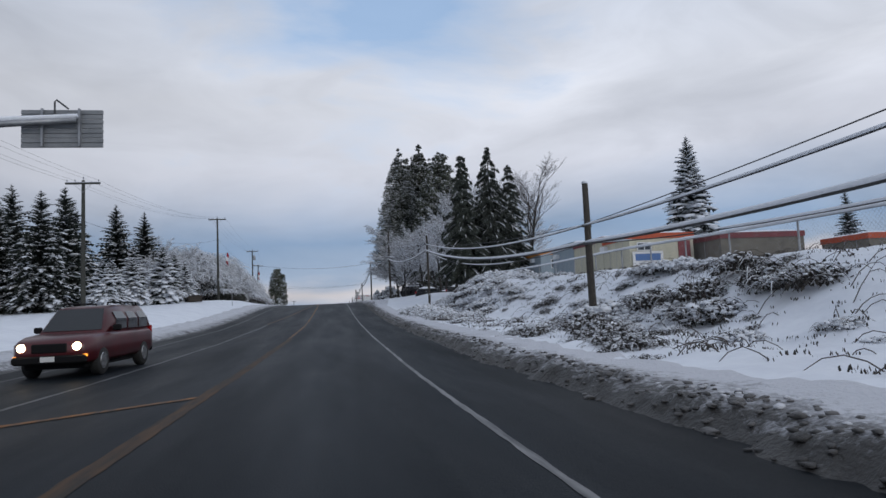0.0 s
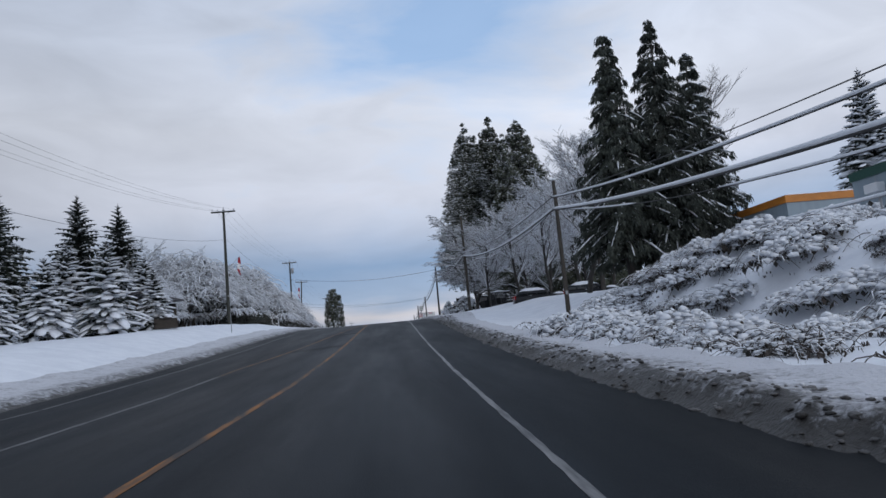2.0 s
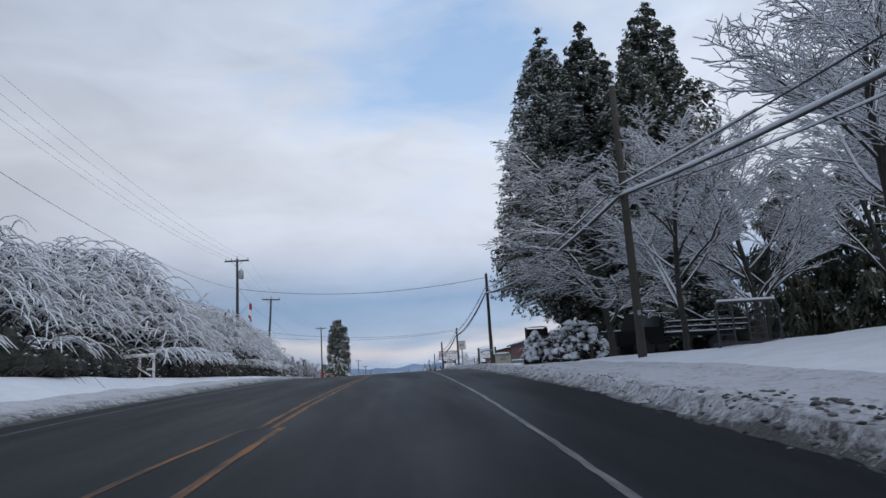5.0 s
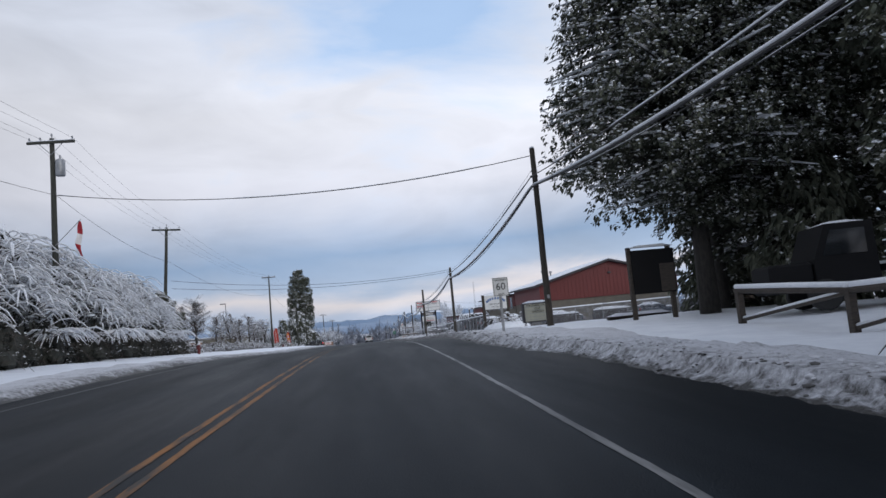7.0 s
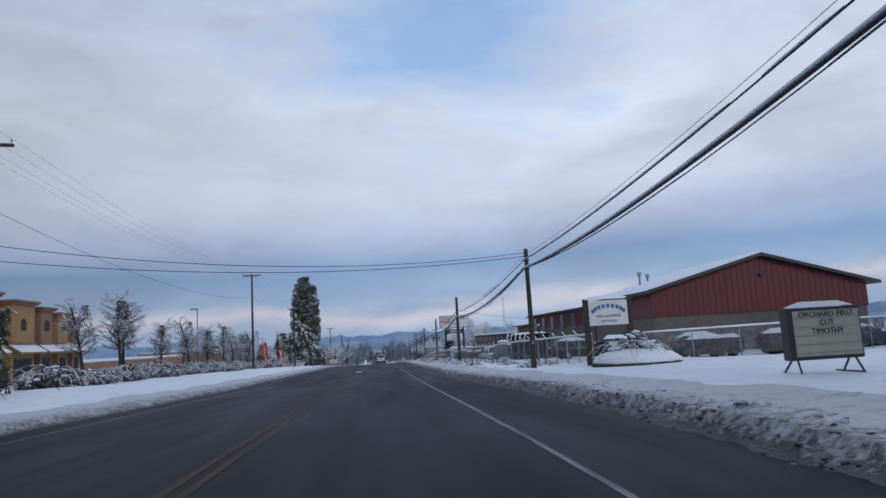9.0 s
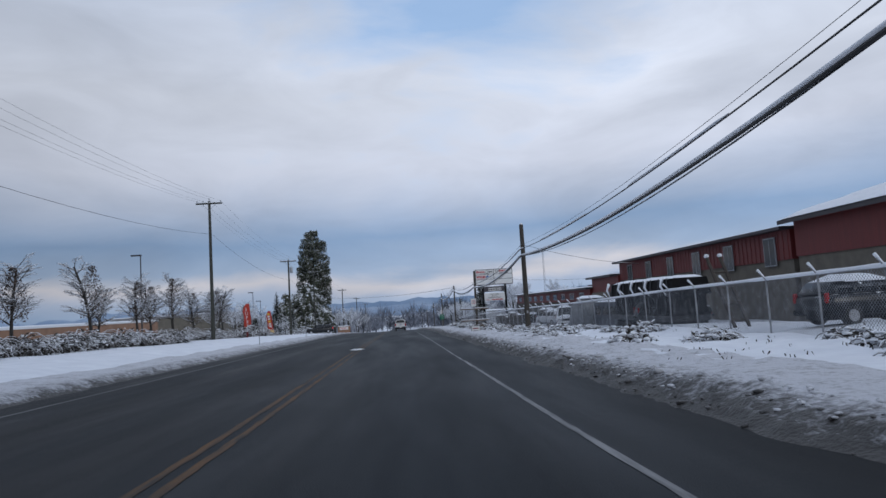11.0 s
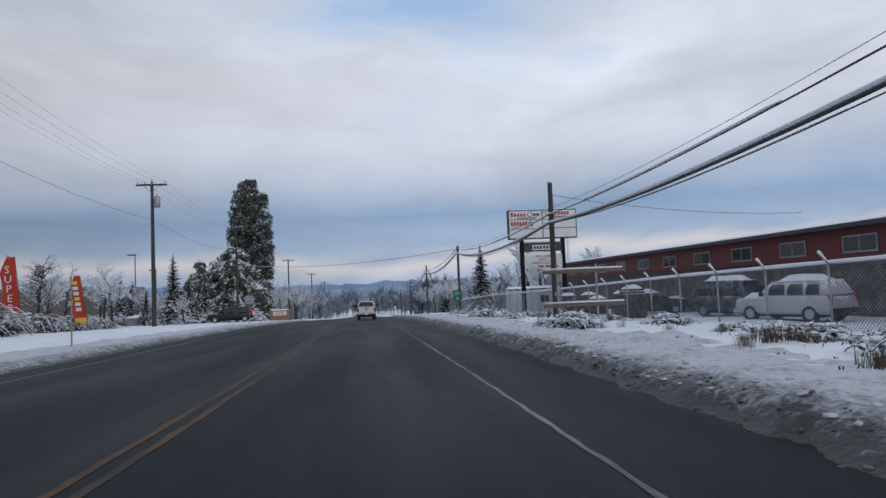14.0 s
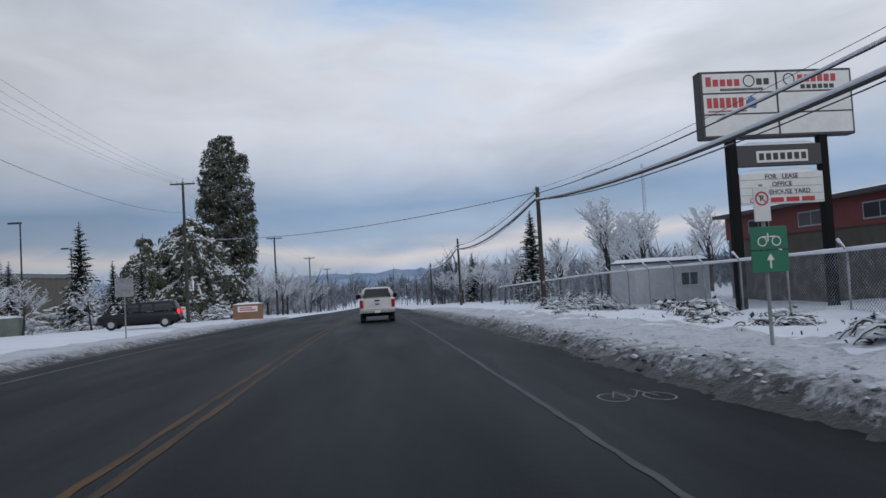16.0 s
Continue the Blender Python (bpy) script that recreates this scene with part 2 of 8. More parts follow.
M = {}
M["snow"] = material("snow", (.80, .83, .88), .55, colour2=(.70, .73, .79), scale=1.1, bump=.75, bump_scale=3.5)
M["snow_pad"] = material("snow_on_branches", (.82, .84, .88), .6, colour2=(.75, .78, .83), scale=6, bump=.3, bump_scale=25)
def asphalt_material():
    """Wet asphalt: dark wheel paths, paler salted strips between them, long streaks and damp patches."""
    m = material("wet_asphalt", (.02, .02, .02), .5, bump=.22, bump_scale=60, spec=.07)
    nt = m.node_tree
    N, L = nt.nodes.new, nt.links.new
    b = nt.nodes["Principled BSDF"]
    geo, at = N("ShaderNodeNewGeometry"), N("ShaderNodeAttribute")
    at.attribute_name = "across"

    def tex(scale, detail, stretch, lo, hi, a, c):
        mp = N("ShaderNodeMapping")
        mp.inputs["Scale"].default_value = stretch
        L(geo.outputs["Position"], mp.inputs[0])
        n = N("ShaderNodeTexNoise")
        n.inputs["Scale"].default_value, n.inputs["Detail"].default_value, n.inputs["Roughness"].default_value = scale, detail, .6
        L(mp.outputs[0], n.inputs["Vector"])
        r = N("ShaderNodeMapRange")
        r.inputs["From Min"].default_value, r.inputs["From Max"].default_value = lo, hi
        r.inputs["To Min"].default_value, r.inputs["To Max"].default_value = a, c
        L(n.outputs["Fac"], r.inputs["Value"])
        return r.outputs[0]

    def op(kind, p, q):
        n = N("ShaderNodeMath")
        n.operation = kind
        for i, v in enumerate((p, q)):
            if isinstance(v, (int, float)):
                n.inputs[i].default_value = v
            else:
                L(v, n.inputs[i])
        return n.outputs[0]

    # profile across the road, from the far gutter to the near one
    ramp = N("ShaderNodeValToRGB")
    stops = ((0.0, .35), (.10, .45), (.20, .75), (.27, .35), (.36, .72), (.44, .38), (.50, .62), (.545, .80), (.60, .42), (.69, .60), (.775, .32), (.815, .58), (.835, .85), (.85, .46), (.89, .52), (.935, .20), (1.0, .06))
    for i, (p, v) in enumerate(stops):
        el = ramp.color_ramp.elements[i] if i < 2 else ramp.color_ramp.elements.new(p)
        el.position, el.color = p, (v, v, v, 1)
    lane = op("ADD", op("DIVIDE", op("ADD", at.outputs["Fac"], 11.3), 13.6), op("SUBTRACT", tex(.25, 4, (1, .5, 1), 0, 1, 0, .05), .025))
    L(lane, ramp.inputs[0])
    streak = tex(.9, 6, (1.6, .12, 1), .3, .7, .86, 1.14)
    patch = tex(.22, 5, (1, .35, 1), .35, .65, .84, 1.16)
    amount = op("MULTIPLY", op("MULTIPLY", ramp.outputs[0], streak), patch)
    mx = N("ShaderNodeMix")
    mx.data_type = "RGBA"
    L(amount, mx.inputs[0])
    mx.inputs[6].default_value, mx.inputs[7].default_value = (.0032, .0048, .0068, 1), (.0145, .0190, .0245, 1)
    L(mx.outputs[2], b.inputs["Base Color"])
    L(tex(.5, 6, (1.4, .15, 1), .35, .65, .48, .60), b.inputs["Roughness"])
    return m


def slush_material():
    """Snow thrown up by the plough: grit thick by the road, thinning outwards in patches."""
    m = material("ploughed_slush", (.6, .6, .6), .55, bump=1.0, bump_scale=16)
    nt = m.node_tree
    N, L = nt.nodes.new, nt.links.new
    b = nt.nodes["Principled BSDF"]
    geo, at = N("ShaderNodeNewGeometry"), N("ShaderNodeAttribute")
    at.attribute_name = "dirt"
    outs = []
    for sc, d in ((1.7, 9), (8.0, 8)):
        n = N("ShaderNodeTexNoise")
        n.inputs["Scale"].default_value, n.inputs["Detail"].default_value, n.inputs["Roughness"].default_value = sc, d, .7
        L(geo.outputs["Position"], n.inputs["Vector"])
        outs.append(n.outputs["Fac"])
    a = N("ShaderNodeMath")
    a.operation = "MULTIPLY_ADD"
    L(outs[0], a.inputs[0])
    a.inputs[1].default_value = 1.7
    L(at.outputs["Fac"], a.inputs[2])
    c = N("ShaderNodeMath")
    c.operation = "MULTIPLY_ADD"
    L(outs[1], c.inputs[0])
    c.inputs[1].default_value = 2.2
    L(a.outputs[0], c.inputs[2])
    r = N("ShaderNodeMapRange")
    r.inputs["From Min"].default_value, r.inputs["From Max"].default_value = 1.95, 2.75
    L(c.outputs[0], r.inputs["Value"])
    dark = N("ShaderNodeMix")
    dark.data_type = "RGBA"
    L(outs[1], dark.inputs[0])
    dark.inputs[6].default_value, dark.inputs[7].default_value = (.010, .0098, .0095, 1), (.050, .046, .042, 1)
    mx = N("ShaderNodeMix")
    mx.data_type = "RGBA"
    L(r.outputs[0], mx.inputs[0])
    mx.inputs[6].default_value = (.56, .57, .61, 1)
    L(dark.outputs[2], mx.inputs[7])
    L(mx.outputs[2], b.inputs["Base Color"])
    return m


M["asphalt"] = asphalt_material()
M["slush"] = slush_material()
M["slush_lump"] = material("gritty_slush_lumps", (.025, .024, .023), .6, colour2=(.20, .195, .195), scale=.8, detail=8, contrast=(.38, .66), bump=.6, bump_scale=30)
M["slush_pale"] = material("thrown_snow", (.40, .40, .41), .6, colour2=(.66, .67, .71), scale=.9, detail=8, contrast=(.36, .58), bump=.6, bump_scale=20)
M["yellow"] = material("worn_yellow_paint", (.24, .088, .005), .7, colour2=(.022, .016, .011), scale=1.6, detail=10, contrast=(.40, .62), stretch=(5, .5, 1))
M["yellow_worn"] = material("tyre-blackened_yellow_paint", (.105, .046, .009), .8, colour2=(.018, .0145, .010), scale=1.6, detail=10, contrast=(.38, .64), stretch=(5, .5, 1))
M["yellow_dull"] = material("faded_yellow_paint", (.066, .031, .009), .85, colour2=(.020, .013, .008), scale=1.6, detail=10, contrast=(.38, .62), stretch=(5, .5, 1))
M["white_line"] = material("worn_white_paint", (.22, .22, .22), .55, colour2=(.028, .030, .033), scale=1.5, detail=10, contrast=(.36, .66), stretch=(6, .45, 1))
M["white_trace"] = material("last_traces_of_white_paint", (.060, .063, .067), .7, colour2=(.011, .014, .0175), scale=1.1, detail=10, contrast=(.50, .70), stretch=(5, .4, 1))
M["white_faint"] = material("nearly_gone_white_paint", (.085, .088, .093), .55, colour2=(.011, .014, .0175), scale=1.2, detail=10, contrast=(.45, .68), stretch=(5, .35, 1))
M["bark"] = material("bark", (.050, .044, .038), .9, colour2=(.024, .022, .020), scale=9, stretch=(1, 1, .3), bump=.7, bump_scale=25, snow=.10)
M["twig"] = material("twigs", (.085, .07, .06), .9, colour2=(.05, .042, .037), scale=6)
M["needles"] = material("dark_needles", (.017, .024, .020), .85, colour2=(.034, .043, .032), scale=4, snow=.16, snow_scale=2.2, vary=.2)
M["needles_droop"] = material("drooping_dark_needles", (.034, .042, .036), .85, colour2=(.066, .074, .058), scale=4, snow=.16, snow_scale=2.2, vary=.2)
M["dead_leaf"] = material("dead_leaves", (.10, .070, .055), .9, colour2=(.06, .048, .042), scale=6, snow=.2, snow_scale=5)
M["needles_bare"] = material("cedar_foliage", (.060, .072, .052), .85, colour2=(.115, .120, .086), scale=2.5, snow=.26, snow_scale=2.0, vary=.15)
M["bramble"] = material("bramble_leaves", (.020, .024, .021), .85, colour2=(.058, .042, .034), scale=5, snow=.16, snow_scale=5)
M["hedge"] = material("hedge_leaves", (.020, .024, .020), .9, colour2=(.045, .045, .038), scale=3, snow=.12, snow_scale=3)
M["reed"] = material("dead_grass", (.15, .115, .075), .9, colour2=(.08, .065, .05), scale=8)
M["pole_wood"] = material("weathered_pole_wood", (.070, .060, .048), .85, colour2=(.036, .032, .028), scale=5, stretch=(6, 6, .5), bump=.5, bump_scale=30)
M["pole_green"] = material("treated_pole_wood", (.058, .061, .050), .85, colour2=(.034, .034, .030), scale=5, stretch=(6, 6, .5), bump=.5, bump_scale=30)
M["cable"] = material("black_cable", (.02, .02, .022), .6)
M["steel"] = material("galvanised_steel", (.36, .37, .39), .5, .6, colour2=(.25, .26, .27), scale=4)
M["cabinet_green"] = material("grey-green_cabinet_paint", (.16, .18, .16), .6, colour2=(.12, .135, .12), scale=2)
M["frosted_wire"] = material("frosted_wire", (.13, .14, .16), .7, colour2=(.34, .36, .39), scale=2.5, detail=6, contrast=(.45, .62))
M["dark_steel"] = material("dark_steel", (.05, .052, .056), .5, .4)
M["white_sign"] = material("white_sign_sheet", (.72, .72, .70), .45, colour2=(.64, .64, .63), scale=3)
# aluminium darkened in colour to show the sign's back against the light
M["sign_back"] = material("backlit_aluminium", (.27, .28, .29), .6, .3, colour2=(.20, .21, .22), scale=2.5)
M["black_ink"] = material("black_ink", (.02, .02, .02), .5)
M["red_ink"] = material("red_ink", (.45, .03, .04), .5)
M["blue_ink"] = material("blue_ink", (.06, .14, .33), .5)
M["green_ink"] = material("green_sign_sheet", (.012, .15, .085), .4)
M["grey_ink"] = material("grey_ink", (.30, .31, .33), .5)
M["barn_red"] = material("red_metal_siding", (.15, .022, .020), .55, colour2=(.115, .018, .017), scale=1.2, stretch=(6, 6, .4))
M["tan_wall"] = material("tan_block_wall", (.155, .14, .113), .8, colour2=(.115, .103, .084), scale=1.5, bump=.3)
M["olive_wall"] = material("dark_olive_block_wall", (.085, .078, .064), .8, colour2=(.062, .056, .046), scale=1.5, bump=.3)
M["grey_wall"] = material("grey_block_wall", (.24, .245, .25), .85, colour2=(.18, .185, .19), scale=1.5, bump=.3)
M["white_wall"] = material("white_siding", (.62, .63, .64), .6, colour2=(.54, .55, .57), scale=1, stretch=(1, 1, 5))
# near-black that stands in for the shade inside and beneath things
M["dark_void"] = material("shadowed_interior", (.03, .03, .032), .9)
M["glass"] = material("window_glass", (.03, .035, .04), .10, spec=.5)
M["frame_white"] = material("painted_white_frame", (.66, .67, .68), .5)
M["roof_dark"] = material("dark_roof_trim", (.05, .045, .05), .6)
M["cream"] = material("cream_trailer_siding", (.52, .49, .37), .6, colour2=(.44, .42, .32), scale=1, stretch=(4, 4, .3))
M["blue_grey"] = material("blue_grey_trailer_siding", (.27, .33, .37), .6, colour2=(.23, .28, .32), scale=1, stretch=(4, 4, .3))
M["orange"] = material("orange_fascia", (.62, .24, .035), .5, colour2=(.50, .19, .03), scale=2)
M["maroon"] = material("maroon_fascia", (.20, .035, .04), .55, colour2=(.15, .03, .035), scale=2)
M["orange_red"] = material("orange_red_fascia", (.50, .09, .03), .55, colour2=(.42, .07, .025), scale=2)
M["green_trim"] = material("green_fascia", (.03, .09, .07), .55)
M["stucco"] = material("orange_tan_stucco", (.27, .155, .095), .85, colour2=(.21, .12, .075), scale=.6, bump=.2)
M["stucco_yellow"] = material("yellow_ochre_stucco", (.36, .225, .095), .85, colour2=(.28, .17, .07), scale=.6, bump=.2)
M["stucco_light"] = material("pale_stucco", (.33, .28, .235), .85, colour2=(.27, .235, .2), scale=.6)
M["wood_plank"] = material("weathered_planks", (.065, .052, .042), .85, colour2=(.036, .030, .025), scale=4, stretch=(1, 1, 6), bump=.4)
M["tan_lumber"] = material("bare_lumber", (.17, .125, .085), .8, colour2=(.115, .085, .06), scale=4, stretch=(.6, 6, 6))
M["truck_white"] = material("white_car_paint", (.70, .70, .70), .25, colour2=(.62, .62, .61), scale=1.5, spec=.6)
M["suv_red"] = material("dark_red_car_paint", (.075, .008, .012), .3, colour2=(.05, .008, .010), scale=1.5, spec=.6)
M["suv_dark"] = material("dark_car_paint", (.006, .0075, .010), .32, spec=.4, snow=.12)
M["car_white"] = material("dull_white_car_paint", (.55, .56, .57), .4, colour2=(.47, .48, .5), scale=2, snow=.5)
M["car_blue"] = material("blue_car_paint", (.018, .028, .045), .35, snow=.25)
M["car_glass"] = material("dark_car_glass", (.012, .014, .016), .08, spec=.8)
M["rubber"] = material("tyre_rubber", (.018, .018, .018), .85)
# black plastic; on the flatbed trucks its near-black stands in for tree shade
M["plastic"] = material("black_plastic_and_shade", (.010, .010, .011), .8, spec=.15)
M["chrome"] = material("chrome", (.5, .5, .5), .25, .9)
M["tail_red"] = material("tail_lamp_red", (.35, .01, .01), .25)
M["brake"] = glowing("lit_red_lamp", (.9, .03, .02), 1.2)
M["head"] = glowing("lit_headlight", (1.0, .80, .50), 9.0)
M["amber"] = glowing("amber_lamp", (1.0, .35, .04), 1.5)
M["flag_red"] = material("red_cloth", (.36, .02, .03), .8)
M["hydrant_red"] = material("dull_red_hydrant_paint", (.13, .012, .012), .6, colour2=(.09, .010, .010), scale=8)
M["flag_white"] = material("white_cloth", (.72, .70, .70), .8)
M["banner"] = material("orange_red_banner_cloth", (.50, .045, .022), .75, colour2=(.40, .035, .02), scale=3)
M["banner_yellow"] = material("yellow_banner_print", (.75, .50, .06), .75)
# the blue haze of distance is mixed into the ridge colours
M["ridge"] = material("haze_tinted_mountain", (.19, .275, .40), .95, colour2=(.30, .375, .49), scale=.004, detail=8, contrast=(.42, .62))
M["frosted_wood"] = material("frosted_bare_wood", (.24, .255, .29), .95, colour2=(.56, .58, .63), scale=.5, contrast=(.4, .6))
# bare wood and frost, both tinted blue-grey for the haze of distance
M["far_wood"] = material("haze_tinted_bare_wood", (.075, .085, .105), .95, colour2=(.26, .28, .33), scale=.35, contrast=(.4, .6))

# ---------------------------------------------------------------- mesh tools
class Shape:
    """Collects vertices and faces for one mesh."""

    def __init__(self):
        self.v, self.f = [], []

    def add(self, verts, faces):
        k = len(self.v)
        self.v.extend(verts)
        self.f.extend(tuple(i + k for i in f) for f in faces)
        return self

    def tube(self, pts, radii, n=6, cap=True):
        rings = []
        k = len(self.v)
        count = len(pts)
        for i, p in enumerate(pts):
            p = Vector(p)
            d = Vector(pts[min(i + 1, count - 1)]) - Vector(pts[max(i - 1, 0)])
            if d.length < 1e-6:
                d = Vector((0, 0, 1))
            d.normalize()
            side = d.cross(Vector((0, 0, 1)))
            if side.length < .05:
                side = Vector((1, 0, 0))
            side.normalize()
            up = side.cross(d)
            r = radii[i] if isinstance(radii, (list, tuple)) else radii
            for j in range(n):
                a = 2 * math.pi * (j + .25) / n
                self.v.append(p + side * (r * math.cos(a)) + up * (r * math.sin(a)))
        for i in range(count - 1):
            for j in range(n):
                a, b = k + i * n + j, k + i * n + (j + 1) % n
                self.f.append((a, b, b + n, a + n))
        if cap:
            self.f.append(tuple(k + j for j in reversed(range(n))))
            self.f.append(tuple(k + (count - 1) * n + j for j in range(n)))
        return self

    def box(self, x0, y0, z0, x1, y1, z1, bevel=0.0):
        if bevel <= 0:
            v = [(x, y, z) for z in (z0, z1) for x, y in ((x0, y0), (x1, y0), (x1, y1), (x0, y1))]
            f = [(3, 2, 1, 0), (4, 5, 6, 7), (0, 1, 5, 4), (1, 2, 6, 5), (2, 3, 7, 6), (3, 0, 4, 7)]
            return self.add(v, f)
        b = min(bevel, (x1 - x0) * .45, (y1 - y0) * .45, (z1 - z0) * .45)
        outs = []
        for z, i in ((z0, b), (z0 + b, 0), (z1 - b, 0), (z1, b)):
            c = b if i == 0 else b * 1.2
            ring = [(x0 + i, y0 + i + c), (x0 + i + c, y0 + i), (x1 - i - c, y0 + i), (x1 - i, y0 + i + c),
                    (x1 - i, y1 - i - c), (x1 - i - c, y1 - i), (x0 + i + c, y1 - i), (x0 + i, y1 - i - c)]
            outs.append([(x, y, z) for x, y in ring])
        v = [p for r in outs for p in r]
        f = [tuple(reversed(range(8))), tuple(24 + i for i in range(8))]
        for k in range(3):
            f += [(k * 8 + i, k * 8 + (i + 1) % 8, k * 8 + 8 + (i + 1) % 8, k * 8 + 8 + i) for i in range(8)]
        return self.add(v, f)

    def prism(self, outline, a, b, axis="y"):
        """An outline of 2D points drawn out from a to b along an axis."""
        n = len(outline)
        put = {"y": lambda p, t: (p[0], t, p[1]), "x": lambda p, t: (t, p[0], p[1]), "z": lambda p, t: (p[0], p[1], t)}[axis]
        v = [put(p, a) for p in outline] + [put(p, b) for p in outline]
        f = [tuple(range(n)), tuple(n + i for i in reversed(range(n)))]
        f += [(i, n + i, n + (i + 1) % n, (i + 1) % n) for i in range(n)]
        return self.add(v, f)

    def blob(self, c, r, rng, rough=.25, rings=3, n=7, flat=0.0):
        """A lumpy rounded mass; flat lifts its underside."""
        cx, cy, cz = c
        rx, ry, rz = r
        v = [(cx, cy, cz - rz * (1 - flat))]
        for i in range(1, rings + 1):
            t = math.pi * i / (rings + 1)
            for j in range(n):
                a = 2 * math.pi * (j + .5 * (i % 2)) / n
                k = 1 + rng.uniform(-rough, rough)
                z = -math.cos(t)
                v.append((cx + rx * k * math.sin(t) * math.cos(a), cy + ry * k * math.sin(t) * math.sin(a), cz + rz * k * (z * (1 - flat) if z < 0 else z)))
        v.append((cx, cy, cz + rz))
        f = [(0, 1 + (j + 1) % n, 1 + j) for j in range(n)]
        for i in range(rings - 1):
            a = 1 + i * n
            f += [(a + j, a + (j + 1) % n, a + n + (j + 1) % n, a + n + j) for j in range(n)]
        a = 1 + (rings - 1) * n
        f += [(a + j, a + (j + 1) % n, len(v) - 1) for j in range(n)]
        return self.add(v, f)

    def mesh(self, name, smooth_faces=False):
        me = bpy.data.meshes.new(name)
        me.from_pydata([tuple(p) for p in self.v], [], self.f)
        if smooth_faces:
            me.shade_smooth()
        me.update()
        return me


def part(name, shape, mat, parent=None, label="", smooth_faces=False):
    """One mesh object, under a thing or a part of it."""
    me = shape.mesh(name, smooth_faces) if isinstance(shape, Shape) else shape
    if not me.materials:
        me.materials.append(M[mat] if isinstance(mat, str) else mat)
    ob = new(name, me)
    if parent is not None:
        ob.parent = parent
    if label:
        ob["label"] = label
    return ob


def thing(name, label, category, m=None, group="", kind=""):
    ob = new(name)
    ob.empty_display_size = .2
    if m is not None:
        ob.matrix_basis = m
    return tagged(ob, label, category, group, kind)


def solid(name, shape, mat, label, category="", group="", kind="", m=None, smooth_faces=False):
    ob = part(name, shape, mat, None, "", smooth_faces)
    if m is not None:
        ob.matrix_basis = m
    return tagged(ob, label, category, group, kind)


def text_part(name, body, size, mat, parent, m, align="CENTER", thick=.004):
    """Raised lettering in the built-in font, as a mesh."""
    cu = bpy.data.curves.new(name, "FONT")
    cu.body, cu.size, cu.align_x, cu.align_y, cu.extrude, cu.resolution_u = body, size, align, "CENTER", thick, 2
    tmp = bpy.data.objects.new(name, cu)
    scene.collection.objects.link(tmp)
    me = bpy.data.meshes.new_from_object(tmp.evaluated_get(bpy.context.evaluated_depsgraph_get()))
    bpy.data.objects.remove(tmp)
    me.materials.clear()
    me.materials.append(M[mat])
    ob = new(name, me)
    ob.parent = parent
    ob.matrix_basis = m
    return ob

# ---------------------------------------------------------------- ground, road, ploughed snow
def steps(*spans):
    out = []
    for a, b, d in spans:
        n = max(1, round((b - a) / d))
        out += [a + (b - a) * i / n for i in range(n)]
    return out + [spans[-1][1]]


def build_ground():
    xs = steps((-2500, -400, 300), (-400, -60, 40), (-60, -24, 4), (-24, -13, 1.2), (-13, -5.5, .5), (-5.5, 3.2, 4.35), (3.2, 16, .4), (16, 26, 1.0), (26, 60, 5), (60, 400, 40), (400, 2500, 300))
    ys = steps((-150, -12, 12), (-12, 70, .45), (70, 300, .9), (300, 420, 4), (420, 1000, 30), (1000, 4800, 200))
    sh = Shape()
    # hollow under the ploughed ridges, which close over it
    sh.v = [(x, y, ground(x, y) - (.35 if xw(y) - 12.3 < x < slush_edge(y) + .65 * row_width(y) else 0)) for y in ys for x in xs]
    w = len(xs)
    sh.f = [(j * w + i, j * w + i + 1, (j + 1) * w + i + 1, (j + 1) * w + i) for j in range(len(ys) - 1) for i in range(w - 1)]
    return solid("ground", sh, "snow", "snow-covered ground along the road", "ground", kind="structure", smooth_faces=True)


def ribbon(left, right, ys, lift, cols=1, wobble=0.0, seed=1):
    sh = Shape()
    rng = random.Random(seed)
    for y in ys:
        a, b = left(y) + rng.uniform(-wobble, wobble), right(y) + rng.uniform(-wobble, wobble)
        sh.v += [(a + (b - a) * i / cols, y, zr(y) + lift) for i in range(cols + 1)]
    n = cols + 1
    sh.f = [(j * n + i, j * n + i + 1, (j + 1) * n + i + 1, (j + 1) * n + i) for j in range(len(ys) - 1) for i in range(cols)]
    return sh


